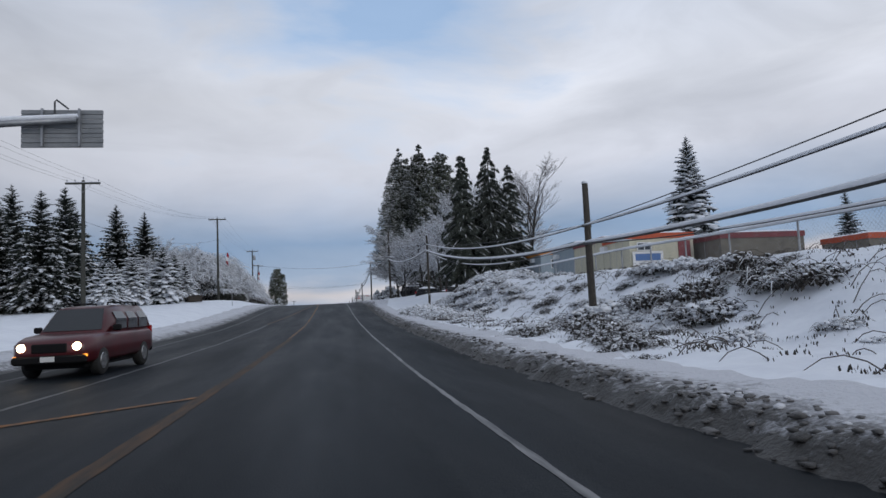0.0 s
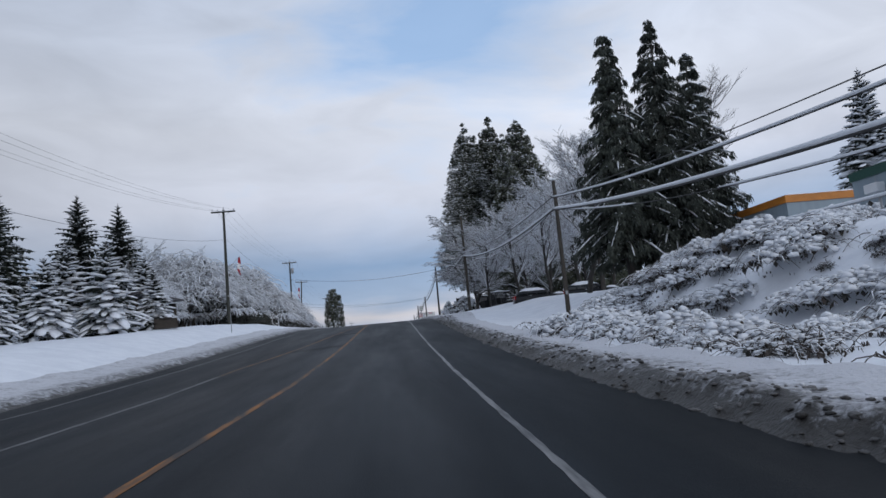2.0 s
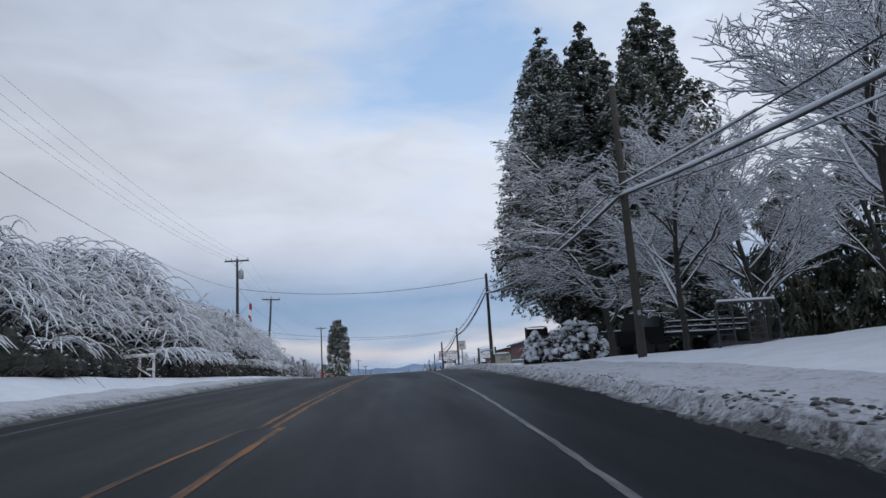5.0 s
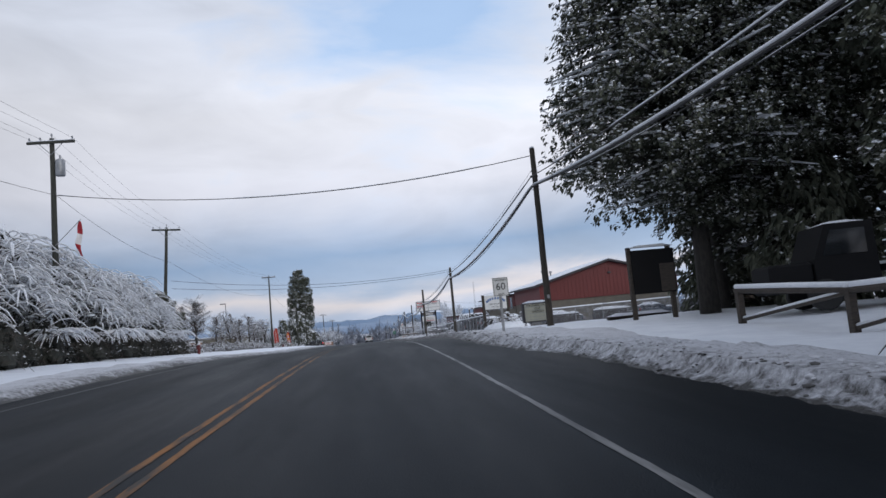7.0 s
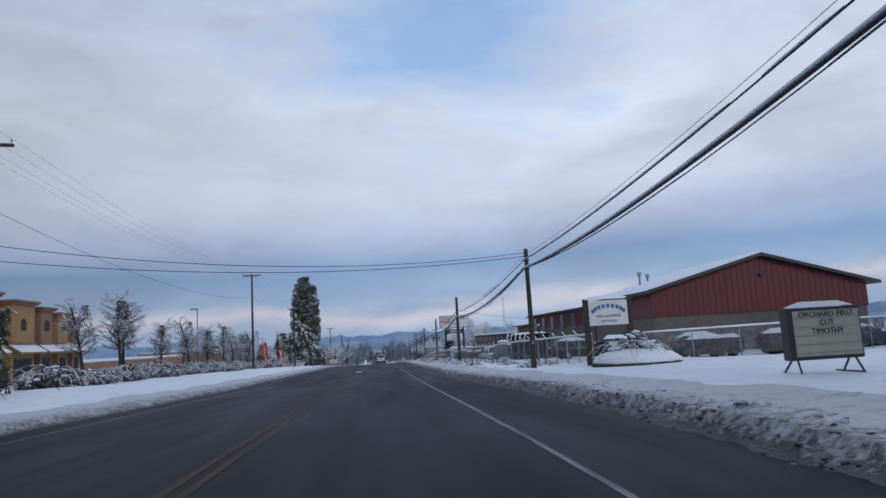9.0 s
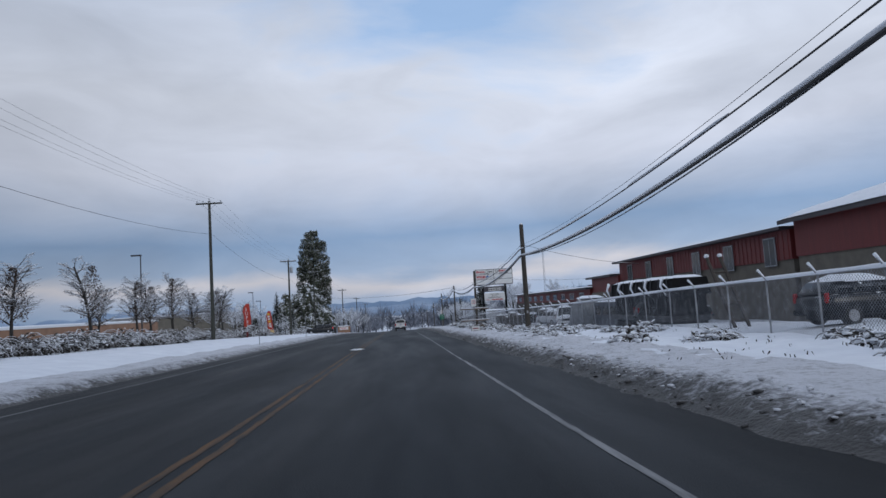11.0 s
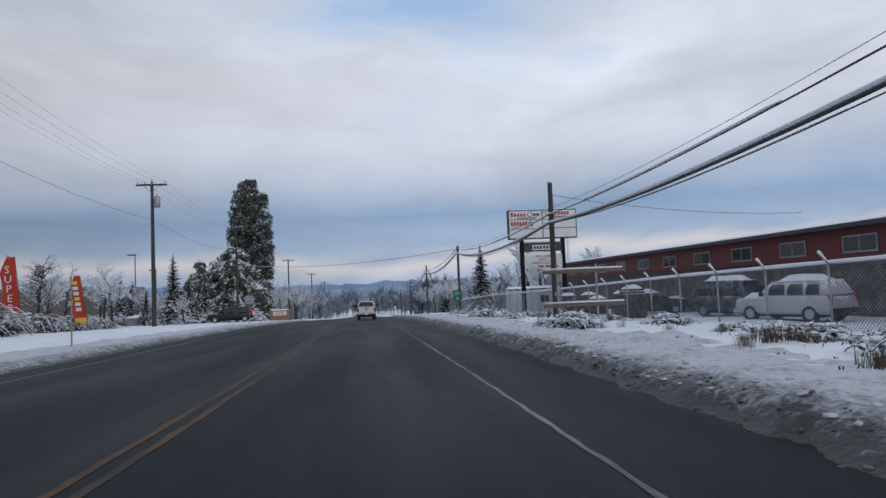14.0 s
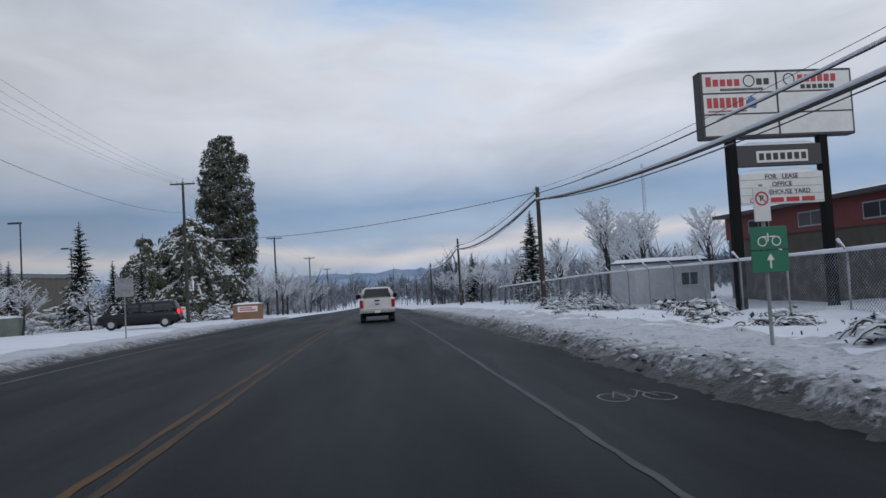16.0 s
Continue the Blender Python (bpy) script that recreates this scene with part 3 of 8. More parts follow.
def build_road():
    ys = steps((-60, 330, 1.5), (330, 700, 10), (700, 2500, 60))
    cols = 28
    road = solid("road", ribbon(lambda y: xw(y) - 11.3, lambda y: xw(y) + 2.9, ys, 0, cols), "asphalt", "wet dark asphalt road with worn paint lines", "road", kind="structure")
    lane = road.data.attributes.new("across", "FLOAT", "POINT")
    lane.data.foreach_set("value", [-11.3 + 14.2 * i / cols for _ in ys for i in range(cols + 1)])

    def line(name, mat, off, width, y0, y1, label, seed, ragged=.010):
        """A painted line at an offset from the near edge line, its borders ragged with wear."""
        run = steps((y0, min(y1, 300), .35)) if y0 < 300 else []
        run += [v for v in (300, 330, 360, 400, 450, 520, 600) if run and run[-1] < v <= y1]
        at = off if callable(off) else (lambda y: xw(y) + off)
        return solid(name, ribbon(lambda y: at(y) - width / 2, lambda y: at(y) + width / 2, run, .005, wobble=ragged, seed=seed), mat, label, "road marking", kind="structure")

    line("edge_line", "white_line", .02, .085, -40, 196, "worn white edge line of the road", 1)
    line("edge_line", "white_line", .0, .055, 196, 248, "worn white edge line of the road", 11, .016)
    line("edge_line", "white_trace", .0, .07, 248, 600, "nearly worn away white edge line of the road", 12, .018)
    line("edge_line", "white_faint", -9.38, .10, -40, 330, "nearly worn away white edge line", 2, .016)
    line("median_line", "yellow_dull", -3.73, .22, -40, 33, "faded salt-stained yellow line beside the painted median", 3, .02)
    line("median_line", "yellow", -3.78, .12, 33, 92, "worn yellow line beside the painted median", 13)
    inner = lambda y: float(np.interp(y, (-40, 21, 40, 55, 64, 92), (-6.3, -4.85, -4.65, -4.40, -3.7, -1.75)))
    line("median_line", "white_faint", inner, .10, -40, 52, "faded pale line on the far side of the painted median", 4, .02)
    line("median_line", "yellow", inner, .10, 52, 92, "worn yellow line on the far side of the painted median", 14)
    for k, off in enumerate((-3.95, -4.20)):
        shift = lambda y, o=off: xw(y) + o + float(np.interp(y, (225, 242), (0, .11)))
        line("centre_line", "yellow", shift, .105, 92, 138, "worn yellow centre line", 20 + k)
        line("centre_line", "yellow_dull", shift, .115, 138, 172, "faded yellow centre line", 30 + k, .018)
        line("centre_line", "yellow_worn", shift, .105, 172, 600, "worn yellow centre line", 40 + k, .014)
    for xa, ya, xb, yb, mat in ((-2.15, 11.62, -5.4, 8.7, "yellow"), (-2.0, 37.2, -4.6, 34.7, "yellow_dull"), (-1.35, 64.4, -3.75, 62.1, "yellow"), (-1.25, 76.6, -2.7, 75.2, "yellow_dull")):
        sh = Shape()
        for k in range(9):
            t = k / 8
            x, y = xa + (xb - xa) * t, ya + (yb - ya) * t
            sh.v += [(x, y - .14, zr(y) + .009), (x, y + .14, zr(y) + .009)]
        sh.f = [(2 * i, 2 * i + 1, 2 * i + 3, 2 * i + 2) for i in range(8)]
        solid("hatch_line", sh, mat, "diagonal yellow hatch line on the median", "road marking", kind="structure")


def row_width(y):
    """How far the ploughed ridge spreads from the asphalt: steep and narrow along the bank, wider past it."""
    return float(np.interp(y, (76, 92), (2.3, 3.8)))


def row_point(edge, sign, width, height, seed, u, y):
    """A point of the ploughed ridge at a share u of its width."""
    width = width if width else row_width(y)
    e0 = edge(y) + .20 * noise.noise((y * .35, seed, 0)) + .10 * noise.noise((y * 1.3, seed, 5))
    hh = height * (1 + .4 * noise.noise((y * .22, seed, 9)))
    x = e0 + sign * width * u
    ridge = smooth(0, .26, u) * (1 - .45 * smooth(.30, .70, u))
    lump = .050 * noise.noise((x * 1.5, y * 1.2, seed)) + .075 * abs(noise.noise((x * 2.6, y * 2.2, seed + 2))) + .075 * abs(noise.noise((x * 5.2, y * 4.6, seed + 4))) - .04
    far = smooth(.6, 1.0, u)
    g = ground(e0 + sign * width * 1.02, y)
    z = zr(y) - .03 + hh * ridge + lump * smooth(.01, .12, u) * (height / .26) * 1.3
    z = z * (1 - far) + (g - .03) * far
    return x, y, max(z, ground(x, y) + .02 + .5 * max(0, lump)) if .16 < u < .97 else z


def windrow(name, edge, sign, ys, width, height, seed, label, cols=34):
    """Ploughed slush along the shoulder; sign is the side on which it lies."""
    sh = Shape()
    for y in ys:
        sh.v += [row_point(edge, sign, width, height, seed, (i / (cols - 1)) ** 1.15, y) for i in range(cols)]
    f = [(j * cols + i, j * cols + i + 1, (j + 1) * cols + i + 1, (j + 1) * cols + i) for j in range(len(ys) - 1) for i in range(cols - 1)]
    sh.f = f if sign > 0 else [tuple(reversed(q)) for q in f]
    ob = solid(name, sh, "slush", label, "ploughed snow", kind="stuff", smooth_faces=True)
    grit = ob.data.attributes.new("dirt", "FLOAT", "POINT")
    foul = [float(np.interp(y, (0, 20, 84, 92, 132, 146, 185, 240, 262), (.90, .86, .80, .42, .46, .74, 1.10, 1.02, .85))) for y in ys] if sign > 0 else [.55 for y in ys]
    level = []
    for y, k in zip(ys, foul):
        w = width if width else row_width(y)
        for i in range(cols):
            d = w * (i / (cols - 1)) ** 1.15
            level.append(k * (1 - smooth(.11, 1.6, d)) + .75 * (1 - smooth(0, .5, d)) - (.45 * smooth(1.2, 2.0, d) if w < 2.6 else 0))
    grit.data.foreach_set("value", level)
    return ob


build_ground()
build_road()
windrow("snow_windrow", slush_edge, 1, steps((-6, 40, .13), (40, 88, .2), (88, 150, .16), (150, 184, .2), (184, 285, .14), (285, 330, .5)), 0, .27, 3, "lumpy grey-brown ploughed slush along the road edge")
windrow("snow_windrow", lambda y: xw(y) - 10.3, -1, steps((-6, 330, .35)), 2.8, .20, 7, "low ploughed snow along the far road edge", 18)



def slush_lumps(name, mat, y0, y1, count, u0, u1, size, seed, label):
    """Clods thrown out by the plough, lying on the ridge."""
    rng = random.Random(seed)
    sh = Shape()
    for _ in range(count):
        s = size * rng.uniform(.35, 1.0) * (1.8 if rng.random() < .06 else 1)
        x, y, z = row_point(slush_edge, 1, 0, .27, 3, u0 + (u1 - u0) * rng.random(), rng.uniform(y0, y1))
        sh.blob((x, y, z + s * .15), (s * rng.uniform(.9, 1.7), s * rng.uniform(.9, 1.7), s * .65), rng, .35, 2, 5, .3)
    return solid(name, sh, mat, label, "ploughed snow", kind="stuff", smooth_faces=True)


for y0, y1 in ((0, 90), (90, 185), (185, 285)):
    slush_lumps("slush_clods", "slush_lump", y0, y1, 1000 if y0 else 1900, .03, .24 if y0 else .45, .032 if y0 else .045, int(y0) + 5, "small gritty clods of slush along the road edge")
    slush_lumps("snow_clods", "slush_pale", y0, y1, 900, .14 if y0 else .30, .40 if y0 else .55, .045 if y0 else .032, int(y0) + 6, "lumps of thrown snow beside the road")


def far_woods(label, seed, count, x0, x1, y0, y1, h0, h1, mat="far_wood"):
    """Leafless woods far down the road: each tree a thin spray of upright twigs."""
    rng = random.Random(seed)
    sh = Shape()
    for _ in range(count):
        x, y = rng.uniform(x0, x1), rng.uniform(y0, y1)
        h, g = rng.uniform(h0, h1), ground(x, y) - .5
        sh.add([(x - .15, y, g), (x + .15, y, g), (x, y, g + h * .8)], [(0, 1, 2)])
        for k in range(30):
            a, q = rng.uniform(-1.0, 1.0), rng.uniform(.12, .65)
            l, w = h * rng.uniform(.18, .45), h * rng.uniform(.005, .016)
            bx, bz = x + rng.uniform(-.05, .05) * h, g + h * q
            tx, tz = bx + math.sin(a) * l, bz + math.cos(a) * l
            sh.add([(bx - w, y + rng.uniform(-1, 1), bz), (bx + w, y, bz), (tx, y + rng.uniform(-2, 2), tz)], [(0, 1, 2)])
    return solid("far_woods", sh, mat, label, "woods", kind="stuff")


far_woods("hazy leafless woods frosted with snow beyond the road", 71, 520, 13, 150, 400, 560, 8, 15)
far_woods("hazy leafless woods frosted with snow beyond the road", 72, 460, -150, -14, 410, 560, 7, 13)
far_woods("low grey woods in the distance", 73, 1500, -420, 420, 620, 980, 12, 24)
far_woods("frosted leafless trees close along the road", 74, 260, -62, -15, 385, 480, 6, 11, "frosted_wood")
far_woods("frosted leafless trees close along the road", 75, 240, 15, 60, 385, 480, 6, 12, "frosted_wood")


def hills():
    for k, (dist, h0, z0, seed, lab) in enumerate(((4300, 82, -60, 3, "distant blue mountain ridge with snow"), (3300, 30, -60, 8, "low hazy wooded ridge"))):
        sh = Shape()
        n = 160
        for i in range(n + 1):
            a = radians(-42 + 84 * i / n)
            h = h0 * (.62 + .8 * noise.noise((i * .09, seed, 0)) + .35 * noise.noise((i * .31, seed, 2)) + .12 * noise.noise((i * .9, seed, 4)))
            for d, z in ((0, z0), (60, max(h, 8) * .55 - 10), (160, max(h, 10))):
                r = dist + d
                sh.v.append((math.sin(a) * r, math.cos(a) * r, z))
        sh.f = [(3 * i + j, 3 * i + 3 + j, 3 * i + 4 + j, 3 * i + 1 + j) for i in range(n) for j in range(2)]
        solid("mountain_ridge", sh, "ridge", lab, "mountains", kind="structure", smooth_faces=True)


hills()

# ---------------------------------------------------------------- utility poles and cables
RIGHT_POLES = [  # x, y, base, top, upper cable, lower cable
    (9.9, -14, 0, 7.2, 5.6, 4.35), (10.2, 24.9, .36, 6.1, 4.38, 3.66), (9.73, 63.9, 1.28, 8.7, 7.85, 7.2), (9.9, 105.2, 3.6, 14.4, 10.25, 9.85),
    (9.52, 144.6, 3.6, 12.65, 11.25, 10.75), (9.5, 182.6, 2.76, 9.95, 9.3, 8.8), (9.57, 223.5, 1.7, 9.76, 7.95, 7.45),
    (9.63, 259.5, .91, 8.3, 6.65, 6.2), (9.9, 300, .08, 7.7, 7.3, 6.9), (9.9, 345, -1.6, 7.2, 6.3, 5.9), (9.6, 392, -3.4, 5.2, 4.6, 4.2), (9.0, 440, -5.2, 3.2, 2.7, 2.3), (8.0, 490, -7, 1.4, .9, .5)]
LEFT_POLES = [  # x, y, base, top, bare arms
    (-18.5, 6, .8, 12.0), (-18.0, 54.3, 1.7, 12.5), (-15.6, 102.6, 3.9, 16.6), (-15.7, 150.7, 3.8, 16.5), (-16.8, 175, 3.2, 15.2), (-17.6, 240.4, 2.07, 15.6),
    (-17.7, 284, .62, 13.0), (-20.0, 330, -.8, 13.77), (-17.5, 372, -2.3, 10.6), (-17.0, 420, -4.2, 8.8), (-17, 470, -6, 7)]


def pole_shape(h, r0, r1, lean=0.0, n=10):
    rng = random.Random(int(h * 100))
    pts = [(lean * t * t + rng.uniform(-.01, .01), rng.uniform(-.01, .01), h * t) for t in (0, .2, .4, .6, .8, 1)]
    return Shape().tube([(0, 0, -.5)] + pts, [r0] + [r0 + (r1 - r0) * t for t in (0, .2, .4, .6, .8, 1)], n)


def cable_points(a, b, sag, n=14):
    a, b = Vector(a), Vector(b)
    return [a.lerp(b, i / n) - Vector((0, 0, sag * 4 * (i / n) * (1 - i / n))) for i in range(n + 1)]


def cable(a, b, sag, r, snow_r=0.0, label="black overhead cable", group="overhead cables", n=14, patch=None):
    pts = cable_points(a, b, sag, n)
    ob = solid("overhead_cable", Shape().tube(pts, r, 6), "cable", label, "cable", group)
    if snow_r:
        rng = random.Random(int(a[1] * 10 + snow_r * 1000))
        up = []
        fine = cable_points(a, b, sag, n * 4)
        runs, run = [], []
        for i, p in enumerate(fine):
            keep = patch is None or noise.noise((p.x * .1 + 5 * snow_r, p.y * .13, patch)) > -.12
            if keep:
                run.append(p + Vector((0, 0, r + snow_r * .55)))
            elif run:
                runs.append(run)
                run = []
        if run:
            runs.append(run)
        sh = Shape()
        for run in runs:
            if len(run) > 2:
                rad = [snow_r * (.94 + .12 * rng.random()) for _ in run]
                rad[0] = rad[-1] = snow_r * .25
                sh.tube(run, rad, 6)
        if sh.v:
            part("snow_strip", sh, "snow_pad", ob, "strip of wet snow lying on the cable", True)["kind"] = "stuff"
    return ob


def right_pole(x, y, z0, z1, ca, cb):
    h = z1 - z0
    r0 = {64: .12, 224: .20}.get(round(y), .17 if h > 8.5 else .16)
    p = thing("utility_pole", "weathered wooden utility pole carrying snow-laden cables", "utility pole", pose(x - .12, y - .35, z0, -5, 2, 0) if round(y) == 25 else pose(x, y, z0), "right-hand utility poles")
    part("pole_shaft", pole_shape(h, r0, r0 * .74), "pole_wood", p, "", True)
    rng = random.Random(int(y))
    cap = Shape().blob((0, 0, h + .03), (.13, .13, .10), rng, .15, flat=.6)
    part("snow_cap", cap, "snow_pad", p, "cap of snow on the pole top", True)
    for c in (ca, cb):
        part("cable_bracket", Shape().box(-.22, -.05, c - z0 - .05, .16, .05, c - z0 + .05, .01), "dark_steel", p, "steel cable bracket")
    for k in range(2):
        part("bolt", Shape().tube([(-r0 - .03, 0, c_z) for c_z in ()] or [(-r0 - .05, 0, ca - z0 + .25 - k * .9), (r0 + .05, 0, ca - z0 + .25 - k * .9)], .015, 6), "steel", p)
    if h > 7:
        part("tag_plate", Shape().box(-.06, -r0 - .012, 1.6, .06, -r0 + .02, 1.78, .004), "steel", p, "small metal tag plate")
    return p


def left_pole(x, y, z0, z1, transformer=False, lean=0.0):
    h = z1 - z0
    p = thing("utility_pole", ("leaning" if lean else "tall") + " wooden utility pole with a timber crossarm" + (" and grey transformer" if transformer else ""), "utility pole", pose(x - h * math.sin(radians(lean)), y, z0, 0, lean, 0), "left-hand utility poles")
    part("pole_shaft", pole_shape(h, .19, .12), "pole_green", p, "", True)
    arm = part("crossarm", Shape().box(-1.25, -.17, h - .32, 1.25, -.06, h - .18, .01), "pole_green", p, "timber crossarm")
    for sx in (-1.12, -.55, 1.12):
        part("insulator", Shape().tube([(sx, -.115, h - .18), (sx, -.115, h - .10), (sx, -.115, h - .06), (sx, -.115, h + .05)], [.02, .02, .055, .04], 8), "grey_ink", arm, "porcelain insulator")
    part("insulator", Shape().tube([(0, 0, h), (0, 0, h + .10), (0, 0, h + .14), (0, 0, h + .28)], [.02, .02, .055, .04], 8), "grey_ink", p, "porcelain insulator")
    for s in (-1, 1):
        part("arm_brace", Shape().tube([(s * .62, -.13, h - .31), (0, -.13, h - .95)], .018, 5), "steel", p, "flat steel brace")
    part("snow_strip", Shape().box(-1.2, -.16, h - .178, 1.2, -.07, h - .13, .02), "snow_pad", p, "line of snow on the crossarm")
    if transformer:
        t = part("transformer", Shape().tube([(.42, -.05, h - 2.15), (.42, -.05, h - 2.1), (.42, -.05, h - 1.3), (.42, -.05, h - 1.22)], [.22, .25, .25, .18], 12), "steel", p, "grey transformer can", True)
        part("bushing", Shape().tube([(.42, -.05, h - 1.24), (.42, -.05, h - .98)], .05, 6), "grey_ink", t)
    return p


for q in RIGHT_POLES:
    right_pole(*q)
for i, q in enumerate(LEFT_POLES):
    left_pole(*q, transformer=i in (3, 6), lean={0: 4.0, 4: 3.5}.get(i, 0))
for a, b in zip(RIGHT_POLES, RIGHT_POLES[1:]):
    d = b[1] - a[1]
    s = d / 40
    if b[1] < 70:
        cable((a[0] - .18, a[1], a[4] + .03), (b[0] - .18, b[1], b[4] + .03), .42 * s, .017, 0, "thin bare black cable above the snowy ones")
    cable((a[0] - .18, a[1], a[4] - (.02 if b[1] < 70 else 0)), (b[0] - .18, b[1], b[4] - (.02 if b[1] < 70 else 0)), (.70 if b[1] < 70 else .55) * s, .024, .045 if b[1] < 120 or b[1] > 190 else .034, "black cable under a strip of wet snow", patch=None if b[1] < 70 else 3)
    cable((a[0] - .18, a[1], a[5]), (b[0] - .18, b[1], b[5]), .75 * s, .042 if b[1] < 120 else .05, .07 if b[1] < 120 or b[1] > 190 else .06, "thick black cable bundle under wet snow", patch=None)
    cable((a[0] - .14, a[1], a[5] + .02), (b[0] - .14, b[1], b[5] + .02), (1.15 if b[1] < 120 else .92) * s, .018, .035 if b[1] < 120 else .016, "thin sagging black cable with patches of snow", patch=8)
    if a[1] > 100:
        cable((a[0] - .12, a[1], a[4] + .32), (b[0] - .12, b[1], b[4] + .32), .6 * s, .008, 0, "thin bare wire above the cables")
for a, b in zip(LEFT_POLES, LEFT_POLES[1:]):
    s = (b[1] - a[1]) / 45
    for dx, dz in ((-1.12, -.02), (-.55, -.02), (1.12, -.02), (0, .2)):
        cable((a[0] + dx, a[1], a[3] + dz), (b[0] + dx, b[1], b[3] + dz), .8 * s, .006, 0, "thin bare overhead power line", "left-hand power lines")
    cable((a[0] + .15, a[1], a[3] - 3.2), (b[0] + .15, b[1], b[3] - 3.2), 1.0 * s, .011, 0, "thin black telephone cable below the power lines", "left-hand power lines")
# lines that cross the road
cable((-15.5, 150.7, 13.3), (9.4, 144.6, 12.3), 1.0, .02, .02, "black service cable across the road", "service cables", patch=2)
cable((-16.6, 175, 9.6), (9.4, 182.6, 9.55), .75, .016, 0, "black service cable across the road", "service cables")
cable((-16.6, 175, 10.3), (9.4, 182.6, 9.75), .9, .016, 0, "black service cable across the road", "service cables")
cable((-19.8, 330, 7.8), (9.8, 300, 7.4), .9, .018, .02, "black service cable across the road", "service cables", patch=2)
cable((9.6, 259.5, 7.7), (25, 262, 6.6), .35, .012, .012, "black service cable to a building", "service cables", patch=2)
cable((9.6, 223.5, 8.3), (24, 236, 6.9), .4, .012, .012, "black service cable to a building", "service cables", patch=2)

# ---------------------------------------------------------------- trees and shrubs
def frond(sh, snow, rng, base, az, length, rise, droop, width, teeth, pads, pad=1.0):
    """A drooping bough: a toothed spray on both sides of a spine, and hanging twigs."""
    ca, sa = math.cos(az), math.sin(az)
    spine = []
    for i in range(teeth + 1):
        t = i / teeth
        out = length * t
        spine.append((base[0] + ca * out, base[1] + sa * out, base[2] + rise * length * t - droop * length * t * t))
    for i in range(teeth):
        t = (i + .5) / teeth
        p, q = spine[i], spine[i + 1]
        w = width * (1 - .75 * t) * rng.uniform(.75, 1.25)
        tip = rng.uniform(.2, .7) / teeth * length
        dz = -w * rng.uniform(.15, .6)
        for s in (-1, 1):
            sx, sy = -sa * s * w, ca * s * w
            a = (q[0] + sx + ca * tip, q[1] + sy + sa * tip, q[2] + dz)
            sh.add([p, q, a], [(0, 1, 2) if s > 0 else (1, 0, 2)])
            b = ((p[0] + q[0]) / 2 + sx * .55, (p[1] + q[1]) / 2 + sy * .55, p[2] - w * rng.uniform(.5, 1.1))
            sh.add([p, q, b], [(0, 1, 2) if s > 0 else (1, 0, 2)])
    if snow is not None:
        for k in range(pads):
            t = (k + rng.uniform(.4, .95)) / pads
            i = min(teeth - 1, int(t * teeth))
            p, q = Vector(spine[i]), Vector(spine[i + 1])
            c = p.lerp(q, t * teeth - i)
            w = width * (1 - .6 * t) * rng.uniform(.3, .7) * pad
            l = length / pads * rng.uniform(.20, .42) * pad
            sl = (q.z - p.z) / max(1e-3, (q.xy - p.xy).length)
            k0 = len(snow.v)
            snow.blob((0, 0, 0), (l, w, w * .38), rng, .3, 2, 6, .75)
            for j in range(k0, len(snow.v)):
                x, y, z = snow.v[j]
                snow.v[j] = (c.x + ca * x - sa * y, c.y + sa * x + ca * y, c.z + z + sl * x + w * .05)


def spruce(h, r, seed, label, snow_amount=.7, m=None, droop=.45, gap=.42, lean=0.0, group="snowy spruces", name="spruce_tree", fol="needles", bare=.06, pad=.85):
    rng = random.Random(seed)
    root = thing(name, label, "tree", m, group)
    trunk = Shape().tube([(0, 0, -.4), (lean * .1, 0, h * .3), (lean * .4, 0, h * .7), (lean, 0, h)], [h * .018 + .04, h * .014 + .02, h * .007 + .01, .012], 7)
    part("trunk", trunk, "bark", root, "", True)
    crown, snow = Shape(), Shape()
    z = h * bare
    while z < h * .985:
        t = z / h
        reach = r * (1 - t) ** .85 * (.55 + .45 * min(1, t * 9)) + .08
        n = max(3, round(4 + 5 * (1 - t)))
        for k in range(n):
            az = 2 * math.pi * (k + rng.uniform(-.4, .4)) / n + z * 2.1
            L = reach * rng.uniform(.72, 1.18)
            pads = (2 if L > 1.2 else 1) if rng.random() < snow_amount else 0
            frond(crown, snow if pads else None, rng, (lean * t * t, 0, z + rng.uniform(-.12, .12)), az, L, .18 + .5 * t, droop * (1 - .35 * t), max(.12, L * .40), 5 if L > .8 else 3, pads, pad)
        z += gap * (1 - .45 * t) * (h / 14) ** .35
    part("crown", crown, fol, root)
    if snow.v:
        part("snow_load", snow, "snow_pad", root, "clumps of snow on the boughs", True)["kind"] = "stuff"
    return root


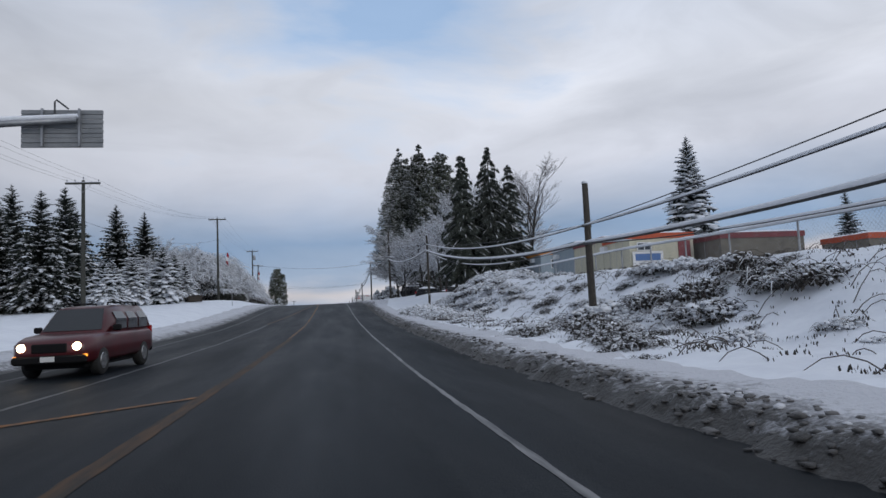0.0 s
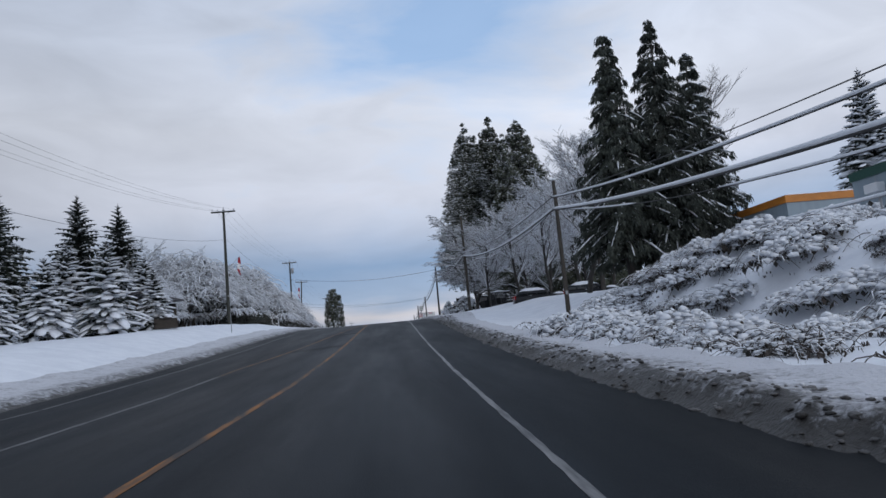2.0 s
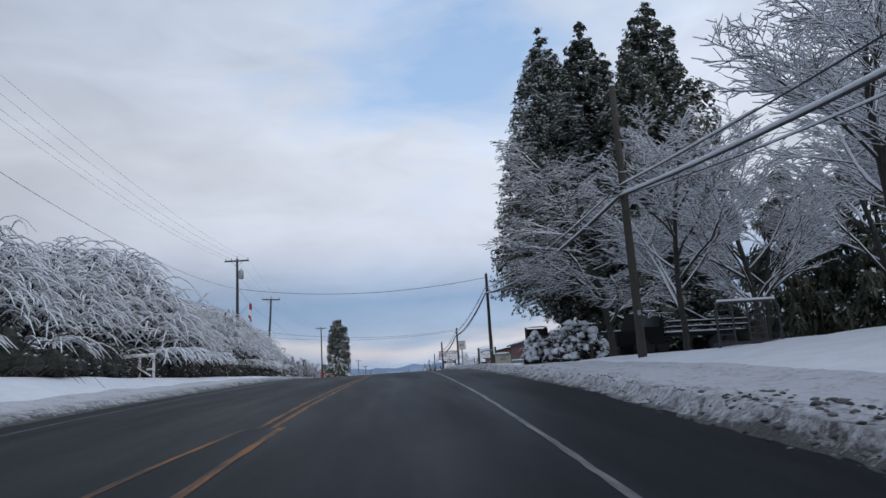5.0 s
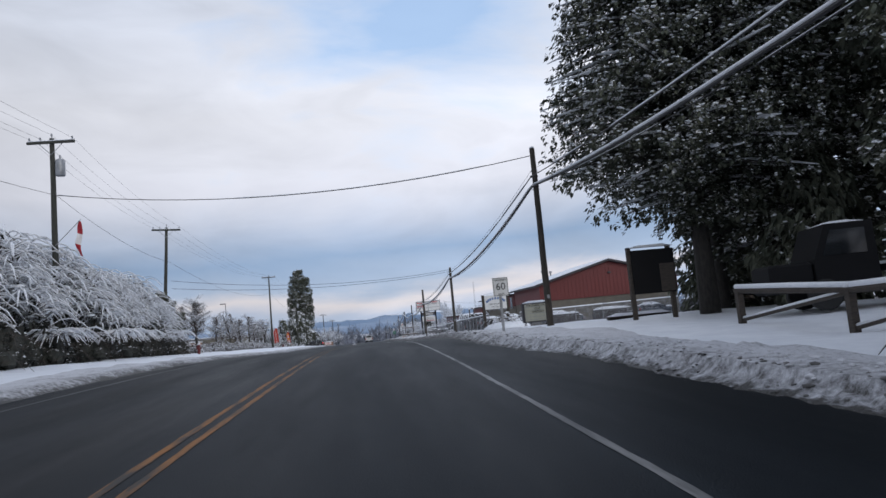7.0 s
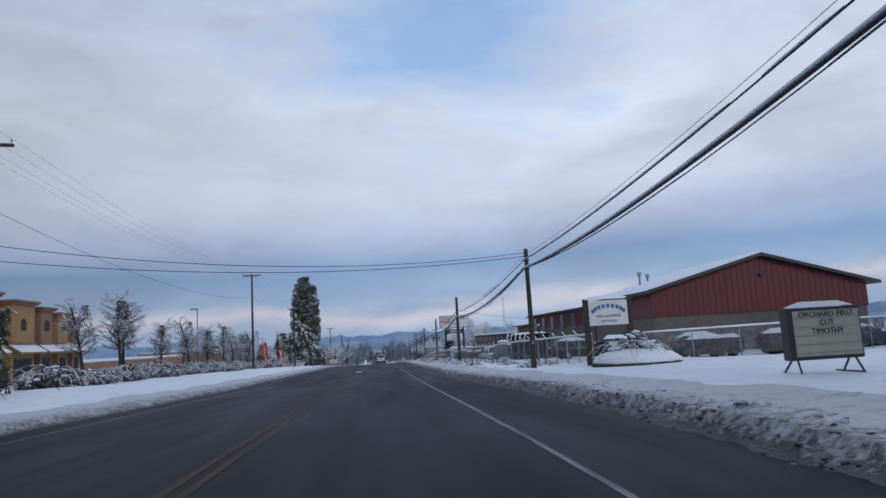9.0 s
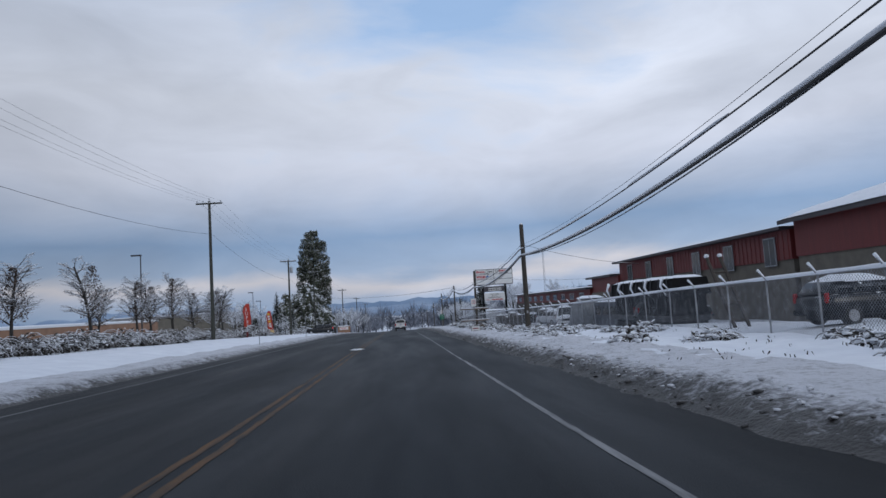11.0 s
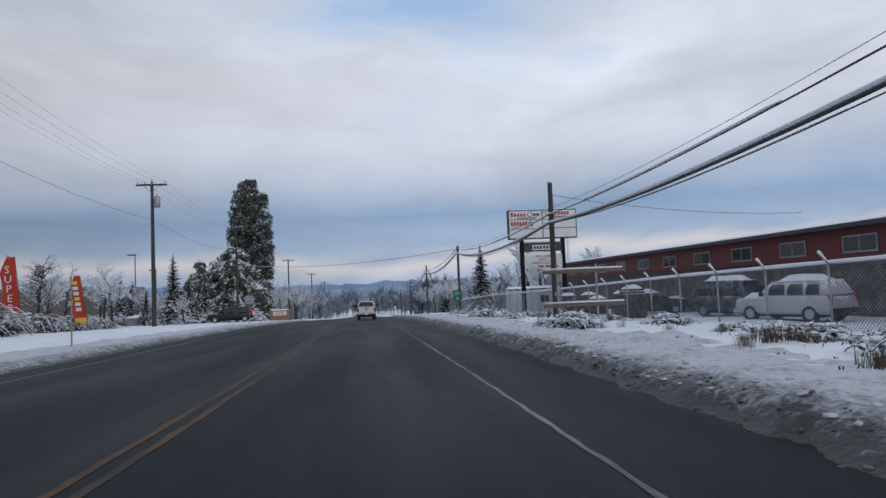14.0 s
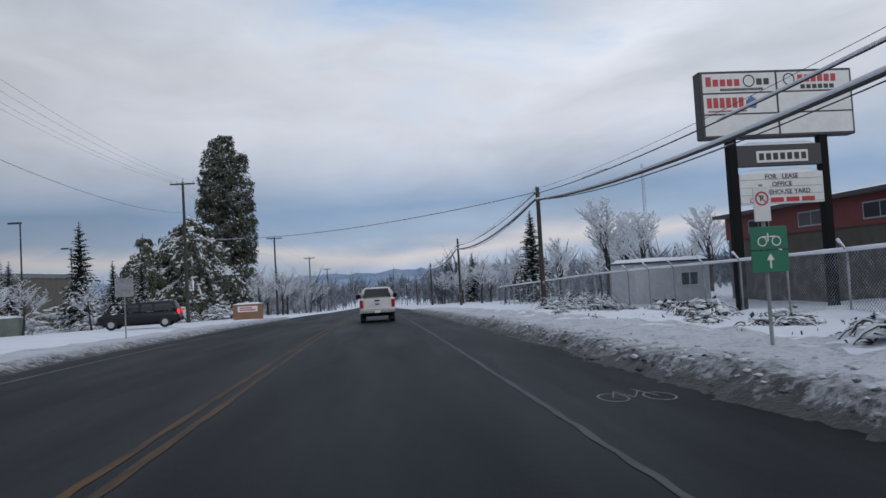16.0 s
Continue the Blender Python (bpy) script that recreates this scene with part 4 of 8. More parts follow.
def cedar(h, profile, seed, label, sprays, m=None, size=.55, name="cedar_tree", snow_amount=.06, hang=1.0, trunk_r=.55, group="", fol="needles_bare", sag=.42, ragged=.18, bough_snow=0.0, load=1.0, loose=1.0, fan=1.0):
    """An evergreen whose drooping boughs carry hanging sprays; bough reach follows the profile (height share, radius)."""
    rng = random.Random(seed)
    root = thing(name, label, "tree", m, group)
    hs, rs = [p[0] for p in profile], [p[1] for p in profile]
    part("trunk", Shape().tube([(0, 0, -.5), (0, 0, h * .1), (.1, 0, h * .5), (0, 0, h * .97)], [trunk_r, trunk_r * .8, trunk_r * .45, .03], 9), "bark", root, "", True)
    crown, snow, limbs = Shape(), Shape(), Shape()
    count = max(70, sprays // 34)
    per = sprays / count
    for b in range(count):
        while True:
            t = hs[0] + (1 - hs[0]) * rng.random()
            if rng.random() < (np.interp(t, hs, rs) / max(rs)) ** .9 + .10:
                break
        az = rng.random() * 2 * math.pi
        reach = max(.25, np.interp(t, hs, rs) * (1 + ragged * rng.uniform(-1.2, 1)))
        ca, sa = math.cos(az), math.sin(az)
        lift = rng.uniform(.1, .4)

        def at(s):
            return Vector((ca * reach * s, sa * reach * s, h * t + reach * (lift * s - sag * s * s + .10 * s ** 4)))

        limbs.tube([at(0), at(.45), at(.9)], [.02 + .010 * reach, .02 + .006 * reach, .01], 4, False)
        if rng.random() < bough_snow:
            sr = (.022 + .006 * reach) * load
            up = Vector((0, 0, sr * .9))
            snow.tube([at(q) + up for q in (.3, .5, .7, .85, 1.0)], [sr * k * rng.uniform(.7, 1.3) for k in (.3, .9, 1.2, 1.1, .4)], 5, False)
        for _ in range(max(3, int(per * rng.uniform(.7, 1.3) * (.5 + .5 * reach / max(rs))))):
            s = rng.uniform(.04, 1.0) ** .6
            side = rng.uniform(-1, 1) * (.10 + .34 * reach * (1.05 - s))
            c = at(s) + Vector((-sa * side, ca * side, -abs(side) * .3 + rng.uniform(-.22, .14) * min(3.5, reach) * loose))
            L = size * rng.uniform(.6, 1.35)
            for k in range(5):
                a2 = az + rng.uniform(-1.4, 1.4)
                out, down = L * rng.uniform(.2, .75), L * rng.uniform(.25, 1.1) * hang
                w = L * rng.uniform(.09, .20) * fan
                cb, sb = math.cos(a2), math.sin(a2)
                p0 = c + Vector((rng.uniform(-.35, .35) * L, rng.uniform(-.35, .35) * L, rng.uniform(-.25, .25) * L))
                p1 = (p0.x + cb * out * .6 - sb * w, p0.y + sb * out * .6 + cb * w, p0.z - down * .35)
                p2 = (p0.x + cb * out * .6 + sb * w, p0.y + sb * out * .6 - cb * w, p0.z - down * .4)
                p3 = (p0.x + cb * out, p0.y + sb * out, p0.z - down)
                crown.add([p0, p1, p3, p2], [(0, 2, 1), (0, 3, 2)])
            if s > .35 and rng.random() < snow_amount:
                snow.blob((c.x, c.y, c.z + .10), (L * load * rng.uniform(.10, .30), L * load * rng.uniform(.08, .20), L * load * .11), rng, .45, 2, 5, .5)
    part("crown", crown, fol, root)
    part("limbwork", limbs, "bark", root)["kind"] = "stuff"
    if snow.v:
        part("snow_load", snow, "snow_pad", root, "clumps of snow caught in the foliage", True)["kind"] = "stuff"
    return root


def bare_tree(h, spread, seed, label, m=None, snow_amount=.9, trunk_h=.18, levels=4, stems=1, droop=0.0, twig=.010, group="snowy bare trees", name="bare_tree", snow_r=1.0, kids=(5, 7, 6, 5), upward=.55, low=.30, slim=1.0):
    """A leafless tree, limbs to twigs, with snow lying along the branches."""
    rng = random.Random(seed)
    root = thing(name, label, "tree", m, group)
    wood, twigs, snow = Shape(), Shape(), Shape()

    def grow(p, d, length, r, level):
        n = (6, 5, 4, 3, 2)[min(level, 4)]
        pts, q, dd = [p], p.copy(), d.copy()
        for i in range(n):
            jit = .12 if level == 0 and stems == 1 else .26
            dd = dd + Vector((rng.uniform(-jit, jit), rng.uniform(-jit, jit), rng.uniform(-.16, .18) + (.06 if level > 0 else 0) - droop * (.25 if level > 0 else 0)))
            dd.normalize()
            q = q + dd * (length / n)
            pts.append(q.copy())
        r1 = r * .45 if level < levels else r * .5
        rad = [r + (r1 - r) * i / n for i in range(n + 1)]
        (wood if level < 2 else twigs).tube(pts, rad, 6 if level == 0 else (4 if level < 3 else 3), False)
        if level >= 1 and rng.random() < snow_amount:
            flat = 1 - abs(dd.z) * .8
            if flat > .3:
                sr = (max(r * .60, .010) + .008) * snow_r * (.6 + .5 * flat)
                snow.tube([Vector((a.x, a.y, a.z + b * .75 + sr * .35)) for a, b in zip(pts, rad)], [sr * .9] + [sr * rng.uniform(.7, 1.15) for _ in range(n - 1)] + [sr * .5], 4 if level < 3 else 3, False)
        if level >= levels:
            return
        count = kids[min(level, len(kids) - 1)]
        for k in range(count):
            t = (.25 + .75 * (k + rng.random() * .8) / count) if level else (low + (1 - low) * (k + .6) / count)
            t = min(t, 1)
            i = min(n - 1, int(t * n))
            at = pts[i].lerp(pts[i + 1], t * n - i)
            az = rng.random() * 2 * math.pi if level == 0 else math.atan2(dd.y, dd.x) + rng.choice((-1, 1)) * rng.uniform(.45, 1.45)
            up = upward + rng.uniform(-.25, .3) - .18 * level
            nd = Vector((math.cos(az), math.sin(az), up))
            nd = (nd.normalized() * .8 + dd * .35).normalized()
            L = (spread * rng.uniform(.75, 1.05) if level == 0 else length * rng.uniform(.42, .70)) * (1 - .25 * t if level else 1.15 - .5 * t)
            grow(at, nd, L, max(twig, rad[i] * rng.uniform(.35, .55)), level + 1)

    for s in range(stems):
        a = 2 * math.pi * s / max(1, stems)
        off = Vector((math.cos(a), math.sin(a), 0)) * (.0 if stems == 1 else .25)
        lean = Vector((math.cos(a), math.sin(a), 0)) * (0 if stems == 1 else .45)
        grow(Vector((0, 0, -.3)) + off, (Vector((0, 0, 1)) + lean).normalized(), h * (.62 if stems == 1 else .5), (h * .018 + .04) * slim if stems == 1 else h * .012 + .02, 0)
    part("trunk", wood, "bark", root, "", True)
    part("branchwork", twigs, "twig", root)["kind"] = "stuff"
    if snow.v:
        part("snow_load", snow, "snow_pad", root, "snow lying along every branch", True)["kind"] = "stuff"
    return root


def thicket(w, d, h, seed, label, m=None, canes=60, leaves=260, pads=40, name="bramble_thicket", group="bramble thickets", fol="bramble", category="shrub", arch=1.0, body=0.0, cane_snow=1.0, thick=1.0, pad=1.0, snow_thick=None, floor=.35, puff=(.35, .7), stems=0):
    """Low tangled shrub: arching canes, dark leaves and snow lying in clumps on top."""
    rng = random.Random(seed)
    root = thing(name, label, category, m, group)
    cane, leaf, snow = Shape(), Shape(), Shape()
    st = snow_thick or thick

    def top(x, y):
        e = max(0, 1 - (2 * x / w) ** 2 - (2 * y / d) ** 2)
        return h * e ** .5 * (.75 + .35 * noise.noise((x * .9 + seed, y * .9, 1)))

    for _ in range(canes):
        x, y = rng.uniform(-.46, .46) * w, rng.uniform(-.46, .46) * d
        az, L = rng.random() * 6.283, rng.uniform(.4, 1.1) * h * arch
        z = top(x, y) * rng.uniform(floor, .84)
        pts = []
        for i in range(5):
            t = i / 4
            pts.append((x + math.cos(az) * L * t, y + math.sin(az) * L * t, z + L * (.9 * t - 1.15 * t * t)))
        cane.tube(pts, [r * thick for r in (.014, .013, .012, .010, .006)], 3, False)
        if rng.random() < .6 * cane_snow:
            snow.tube([(p[0], p[1], p[2] + .02 * st * .7) for p in pts], [r * st for r in (.010, .021, .023, .019, .008)], 3, False)
    for _ in range(leaves):
        x, y = rng.uniform(-.5, .5) * w, rng.uniform(-.5, .5) * d
        tz = top(x, y)
        if tz <= 0:
            continue
        z = tz * rng.uniform(.15, 1.02 if floor < .4 else .82)
        s, az, ti = rng.uniform(.07, .17), rng.random() * 6.283, rng.uniform(-1.2, .6)
        ca, sa = math.cos(az), math.sin(az)
        cz, sz = math.cos(ti), math.sin(ti)
        leaf.add([(x, y, z), (x + ca * s * cz - sa * s * .45, y + sa * s * cz + ca * s * .45, z + s * sz), (x + ca * 2 * s * cz, y + sa * 2 * s * cz, z + 2 * s * sz), (x + ca * s * cz + sa * s * .45, y + sa * s * cz - ca * s * .45, z + s * sz)], [(0, 3, 2, 1)])
    for _ in range(pads):
        x, y = rng.uniform(-.46, .46) * w, rng.uniform(-.46, .46) * d
        tz = top(x, y)
        if tz <= .05:
            continue
        s = rng.uniform(.05, .20) * (1 + .2 * h) * pad
        snow.blob((x, y, tz * rng.uniform(.58, 1.0 if floor < .4 else .86)), (s * rng.uniform(.7, 1.6), s * rng.uniform(.7, 1.3), s * rng.uniform(*puff)), rng, .38, 3, 7, .4)
    if body:
        for _ in range(int(body)):
            x, y = rng.uniform(-.38, .38) * w, rng.uniform(-.38, .38) * d
            t = top(x, y)
            if t > .2:
                leaf.blob((x, y, t * .40), (w * .11, d * .11, t * .36), rng, .3, 5, 10)
    for k in range(stems):
        a, q = 6.283 * k / stems + rng.uniform(-.3, .3), rng.uniform(.12, .3)
        cane.tube([(w * .08 * math.cos(a), d * .08 * math.sin(a), -1.6), (w * q * .7 * math.cos(a), d * q * .7 * math.sin(a), h * .22), (w * q * math.cos(a), d * q * math.sin(a), h * .42)], [.09, .06, .03], 5, False)
    part("cane_tangle", cane, "twig", root)["kind"] = "stuff"
    part("foliage", leaf, fol, root)["kind"] = "stuff"
    part("snow_load", snow, "snow_pad", root, "clumps of snow lying on the tangle", True)["kind"] = "stuff"
    return root


def tuft(seed, label, m, n=40, h=.5, mat="reed", name="grass_tuft", category="grass"):
    rng = random.Random(seed)
    sh = Shape()
    for _ in range(n):
        x, y, a = rng.gauss(0, .22), rng.gauss(0, .22), rng.random() * 6.28
        l, b = h * rng.uniform(.5, 1.1), rng.uniform(.1, .5)
        tip = (x + math.cos(a) * l * b, y + math.sin(a) * l * b, l)
        mid = (x + math.cos(a) * l * b * .35, y + math.sin(a) * l * b * .35, l * .6)
        w = .012
        sh.add([(x - w, y, -.05), (x + w, y, -.05), (mid[0] + w, mid[1], mid[2]), (mid[0] - w, mid[1], mid[2]), tip], [(0, 1, 2, 3), (3, 2, 4)])
    return solid(name, sh, mat, label, category, "dead grass tufts", "", m)


def on_ground(x, y, turn=0.0, sink=0.0, scale=1.0):
    return pose(x, y, ground(x, y) - sink, 0, 0, turn) @ Matrix.Scale(scale, 4)


def spread_out(proto, places, seed=1, sink=.0, smin=.85, smax=1.15):
    """Copies of a plant at places on the ground, each turned and sized a little differently."""
    rng = random.Random(seed)
    first = True
    for x, y, s in places:
        k = s * rng.uniform(smin, smax)
        m = pose(x, y, ground(x, y) - sink, 0, 0, rng.uniform(0, 360))
        if first:
            proto.matrix_basis = m @ Matrix.Scale(k, 4)
            first = False
        else:
            ob = copy_thing(proto, m)
            ob.scale = (k, k, k)

# ---------------------------------------------------------------- planting, first stretch
def place_tree(ob, x, y, turn=0.0, s=1.0, sink=.1):
    ob.matrix_basis = on_ground(x, y, turn, sink, s)
    return ob


# tall drooping conifers beside the bank
CON = ((.10, 1.0), (.14, 2.0), (.22, 2.35), (.4, 2.0), (.65, 1.35), (.85, .7), (1, .1))
place_tree(cedar(14.2, CON, 11, "tall drooping dark conifer lightly dusted with snow", 11000, size=.25, snow_amount=.05, bough_snow=.55, hang=1.3, trunk_r=.24, name="conifer_tree", group="drooping conifers", fol="needles_droop", sag=.75, ragged=.3, loose=.4), 13.7, 65.2, 20)
place_tree(cedar(15.0, tuple((a, r * 1.12) for a, r in CON), 12, "tall drooping dark conifer with snow on its boughs", 11500, size=.25, snow_amount=.05, bough_snow=.65, hang=1.3, trunk_r=.26, name="conifer_tree", group="drooping conifers", fol="needles_droop", sag=.75, ragged=.3, loose=.4), 16.6, 65.6, 70)
place_tree(cedar(13.2, tuple((a, r * .9) for a, r in CON), 13, "drooping dark conifer with snow on its boughs", 9500, size=.25, snow_amount=.10, bough_snow=.95, load=1.6, hang=1.2, trunk_r=.24, name="conifer_tree", group="drooping conifers", fol="needles_droop", sag=.65, ragged=.3, loose=.4), 18.9, 66.5, 140)
# bare maples beyond
place_tree(bare_tree(20.0, 7.0, 21, "tall leafless maple with thin snow on its limbs", snow_amount=.5, snow_r=.7, upward=1.0, kids=(12, 8, 6, 4), slim=.6), 25.4, 80.5, 130)
place_tree(bare_tree(16.5, 5.6, 23, "tall leafless maple with every limb white with snow", snow_amount=1.0, snow_r=1.15, upward=.95, kids=(12, 8, 6, 4), slim=.6), 17.6, 82, 10)
place_tree(bare_tree(14.5, 5.0, 22, "leafless maple laden with snow", kids=(11, 8, 6, 4), upward=.9, snow_r=1.2, slim=.7), 14.6, 76, 30)
broad = bare_tree(13.0, 5.4, 24, "spreading leafless tree white with snow", upward=.55, low=.2, slim=.6, kids=(13, 8, 6, 4), snow_r=1.35)
spread_out(broad, ((15.2, 89, 1.0), (12.6, 107.5, .95), (17.5, 98, 1.05), (21.5, 91, 1.1), (18, 111, 1.1), (22.5, 104, 1.2), (14.0, 96.5, .85), (25.5, 112, 1.15), (29, 100, 1.15), (22.5, 119, 1.0), (-24, 101, .82), (-20.5, 107, .72), (-27, 107, .85)), 3)
place_tree(bare_tree(20, 4.2, 25, "leafless tree with level snow-laden branches", upward=.02, kids=(26, 9, 6, 3), snow_r=1.05, low=.16, slim=.55), 12.3, 116, 0)
# spruces far behind the trailers
place_tree(spruce(29, 7.6, 14, "tall distant spruce frosted with snow", 1.0, gap=.5, pad=1.7, group="distant spruces", bare=.12), 68, 115, 0)
spread_out(spruce(11, 2.6, 15, "distant spruce frosted with snow", .8, gap=.5, group="distant spruces"), ((62, 60, 1.0), (66, 64, 1.2), (70, 62, .9), (58, 66, .8), (76, 70, 1.3)), 15)
# cedars
CED = ((.13, 1.4), (.18, 4.2), (.235, 6.2), (.36, 6.0), (.51, 4.9), (.64, 4.3), (.82, 2.5), (.95, .8), (1, .1))
place_tree(cedar(33, CED, 31, "huge dark cedar with hanging foliage", 30000, fan=1.25, size=.34, snow_amount=.48, load=1.25, bough_snow=.35, hang=.65, trunk_r=.5, ragged=.12), 16.2, 141.7, 0)
place_tree(cedar(34.2, ((.07, 1.5), (.12, 4.6), (.26, 5.2), (.45, 5.0), (.65, 4.3), (.85, 2.2), (.95, .8), (1, .1)), 32, "huge dark cedar with hanging foliage", 15000, fan=1.7, size=.48, snow_amount=.42, load=1.2, hang=.65, trunk_r=.6), 20.6, 142.6, 0)
place_tree(cedar(31, ((.03, 3.0), (.10, 4.6), (.4, 5.0), (.65, 4.2), (.85, 2.1), (.95, .8), (1, .1)), 33, "huge dark cedar with hanging foliage", 13000, fan=1.7, size=.48, snow_amount=.42, load=1.2, hang=.65, trunk_r=.6), 23, 132, 0)
place_tree(cedar(33, ((.08, 2.0), (.2, 4.2), (.4, 4.6), (.65, 4.0), (.85, 2.0), (.95, .7), (1, .1)), 34, "huge dark cedar with hanging foliage", 8500, fan=1.7, size=.6, snow_amount=.42, load=1.2, hang=.65, trunk_r=.5), 26, 142, 0)
place_tree(cedar(32.5, ((.3, 2.6), (.5, 3.4), (.7, 2.7), (.88, 1.4), (1, .1)), 37, "tall dark cedar rising between its neighbours", 6000, size=.5, snow_amount=.4, load=1.2, hang=.65, trunk_r=.4), 18.4, 144.5, 0)
place_tree(cedar(31.5, ((.3, 2.6), (.5, 3.4), (.7, 2.7), (.88, 1.4), (1, .1)), 39, "tall dark cedar rising between its neighbours", 6000, size=.5, snow_amount=.4, load=1.2, hang=.65, trunk_r=.4), 23.2, 144.0, 0)
place_tree(cedar(14, ((.03, 2.4), (.2, 3.6), (.5, 3.0), (.8, 1.6), (1, .2)), 35, "dark evergreen behind the bare trees", 3000, size=.6, snow_amount=.12, trunk_r=.3, name="evergreen_tree"), 30.5, 119, 0)
place_tree(cedar(12, ((.03, 2.4), (.2, 3.4), (.5, 2.8), (.8, 1.5), (1, .2)), 36, "dark evergreen behind the bare trees", 2600, size=.6, snow_amount=.12, trunk_r=.3, name="evergreen_tree"), 27.0, 122.5, 0)
# shrubs added as a dark mass where the cedars' shade closes the view
dk_ = place_tree(cedar(6.5, ((.02, 2.2), (.3, 2.5), (.7, 1.8), (1, .2)), 38, "dark evergreen shrub added to fill the shade under the cedars", 800, size=.6, snow_amount=.04, trunk_r=.12, name="evergreen_shrub", group="dark evergreen shrubs"), 20.5, 148, 0)
for q in ((24.2, 146.5), (28, 141), (19.5, 138.5), (26, 137), (30, 133), (33, 127)):
    copy_thing(dk_, on_ground(q[0], q[1], q[0] * 40))
# left spruces
place_tree(spruce(13.8, 4.59, 41, "dark spruce with snow along its boughs", .72, gap=.5, pad=.85), -28, 97, 0)
place_tree(spruce(12.8, 4.26, 42, "dark spruce with snow along its boughs", .72, gap=.5, pad=.85), -24.6, 98, 0)
spread_out(spruce(12.0, 4.03, 43, "dark spruce with snow along its boughs", .72, gap=.5, pad=.85), ((-29, 84, 1.0), (-27, 76, 1.0), (-31.5, 90, 1.0), (-30, 68, 1.05), (-33, 78, 1.0), (-32, 60, 1.05), (-25.5, 66, .95)), 5)
spread_out(spruce(4.6, 1.7, 44, "young spruce bowed under snow", 1.0, gap=.3, pad=1.9), ((-17.5, 77, 1.25), (-19.5, 73, 1.1), (-16.2, 82, 1.15), (-20, 68, 1.0), (-19, 62, 1.0), (-21, 79, 1.5), (-18.2, 86, 1.2)), 6)
# left hedge of snow-laden shrubs
shrub = bare_tree(8.6, 4.0, 51, "tangled leafless shrub with twigs standing above the snow", stems=5, droop=.10, levels=4, kids=(6, 5, 4, 2), group="snow-laden hedge", name="snowy_shrub", snow_r=1.6, upward=.7)
spread_out(shrub, ((-21, 104, 1.1), (-20.5, 116, 1.2), (-20.5, 126, 1.15), (-19.5, 138, 1.05), (-19, 152, .95), (-23, 97, 1.0), (-20.5, 91, .9)), 8)
mound = thicket(7.5, 6.5, 6.6, 55, "dense mass of arching branches bowed under thick snow", canes=2100, leaves=3600, pads=300, name="snowy_shrub", group="snow-laden hedge", fol="hedge", arch=.22, thick=.8, pad=.34, snow_thick=1.55, cane_snow=1.6, floor=.45, stems=9)
spread_out(mound, ((-21.5, 106, 1.6), (-20.6, 112.5, 1.7), (-20.0, 119, 1.65), (-19.8, 125.5, 1.55), (-19.4, 132, 1.5), (-19.1, 138.5, 1.4), (-18.6, 145, 1.25), (-18, 151.5, 1.2), (-17.8, 158, 1.15), (-18, 164, 1.1), (-18.2, 169, .95), (-23.5, 99, 1.15), (-20, 94, .75)), 9, -1.35)
hb_ = thicket(6, 3.4, 2.9, 52, "dark hedge in the shade of the snowy shrubs", canes=60, cane_snow=.12, leaves=2000, pads=2, name="hedge", group="dark hedge", fol="hedge", body=40)
hb_.matrix_basis = on_ground(-15.3, 108)
for k in range(1, 14):
    copy_thing(hb_, on_ground(-15.3 - 1.8 * smooth(9, 14, k) + .3 * math.sin(k * 2.1), 108 + 5.0 * k, 90 + 10 * math.sin(k)))
place_tree(cedar(6.0, ((.02, 1.5), (.2, 1.9), (.6, 1.6), (.9, .8), (1, .1)), 53, "clipped dark evergreen dusted with snow", 1800, size=.34, fan=1.5, snow_amount=.4, trunk_r=.12, sag=.2, name="clipped_evergreen"), -17.6, 174.6)
place_tree(cedar(5.0, ((.02, 1.2), (.2, 1.5), (.6, 1.3), (.9, .6), (1, .1)), 54, "clipped dark evergreen dusted with snow", 1200, size=.34, snow_amount=.2, trunk_r=.12, sag=.2, name="clipped_evergreen"), -17.2, 170.5)
# brambles on the bank
br = thicket(3.4, 2.8, 1.05, 81, "bramble tangle heaped with snow on the bank", canes=90, leaves=300, pads=460, cane_snow=1.2, thick=.8, pad=.60, puff=(.5, .9))
br2 = thicket(2.6, 2.4, .85, 82, "low bramble tangle with dark stems showing through the snow", canes=70, leaves=330, pads=230, cane_snow=1.1, thick=.8, pad=.56, puff=(.5, .9))
rng = random.Random(4)
pts1, pts2 = [], []
for k in range(118):
    y = rng.uniform(41, 62.5)
    x = rng.uniform(7.0 + 2.6 * smooth(54, 60, y), 15.5)
    (pts1 if rng.random() < .55 else pts2).append((x, y, rng.uniform(.5, .85)))
for k in range(26):
    y = rng.uniform(19, 43)
    pts2.append((rng.uniform(6.9, 14.0), y, rng.uniform(.25, .5)))
for k in range(7):
    y = rng.uniform(9, 18)
    pts2.append((rng.uniform(8.5, 13.5), y, rng.uniform(.3, .5)))
for k in range(26):
    pts2.append((rng.uniform(8.2, 13.8), rng.uniform(16, 28), rng.uniform(.45, .8)))
pts1 += [(13.9, 21, .6), (13.7, 24.5, .6), (12.8, 57, .8), (13.8, 58, .8), (14.6, 56, 1.0), (13.2, 52, 1.0), (14.8, 50, 1.1)]
pts2 += [(10.3, 24, 1.0), (9.6, 25.5, .8), (11.2, 63, .8), (10.8, 61, .9), (7.0, 44, .7), (7.0, 49, .75), (7.1, 53, .7), (8.4, 56, .75), (9.2, 20, .8), (10, 59, 1.0), (7.6, 47, .8), (7.4, 51, .8), (7.8, 55, .8), (8.2, 58.5, .8)]
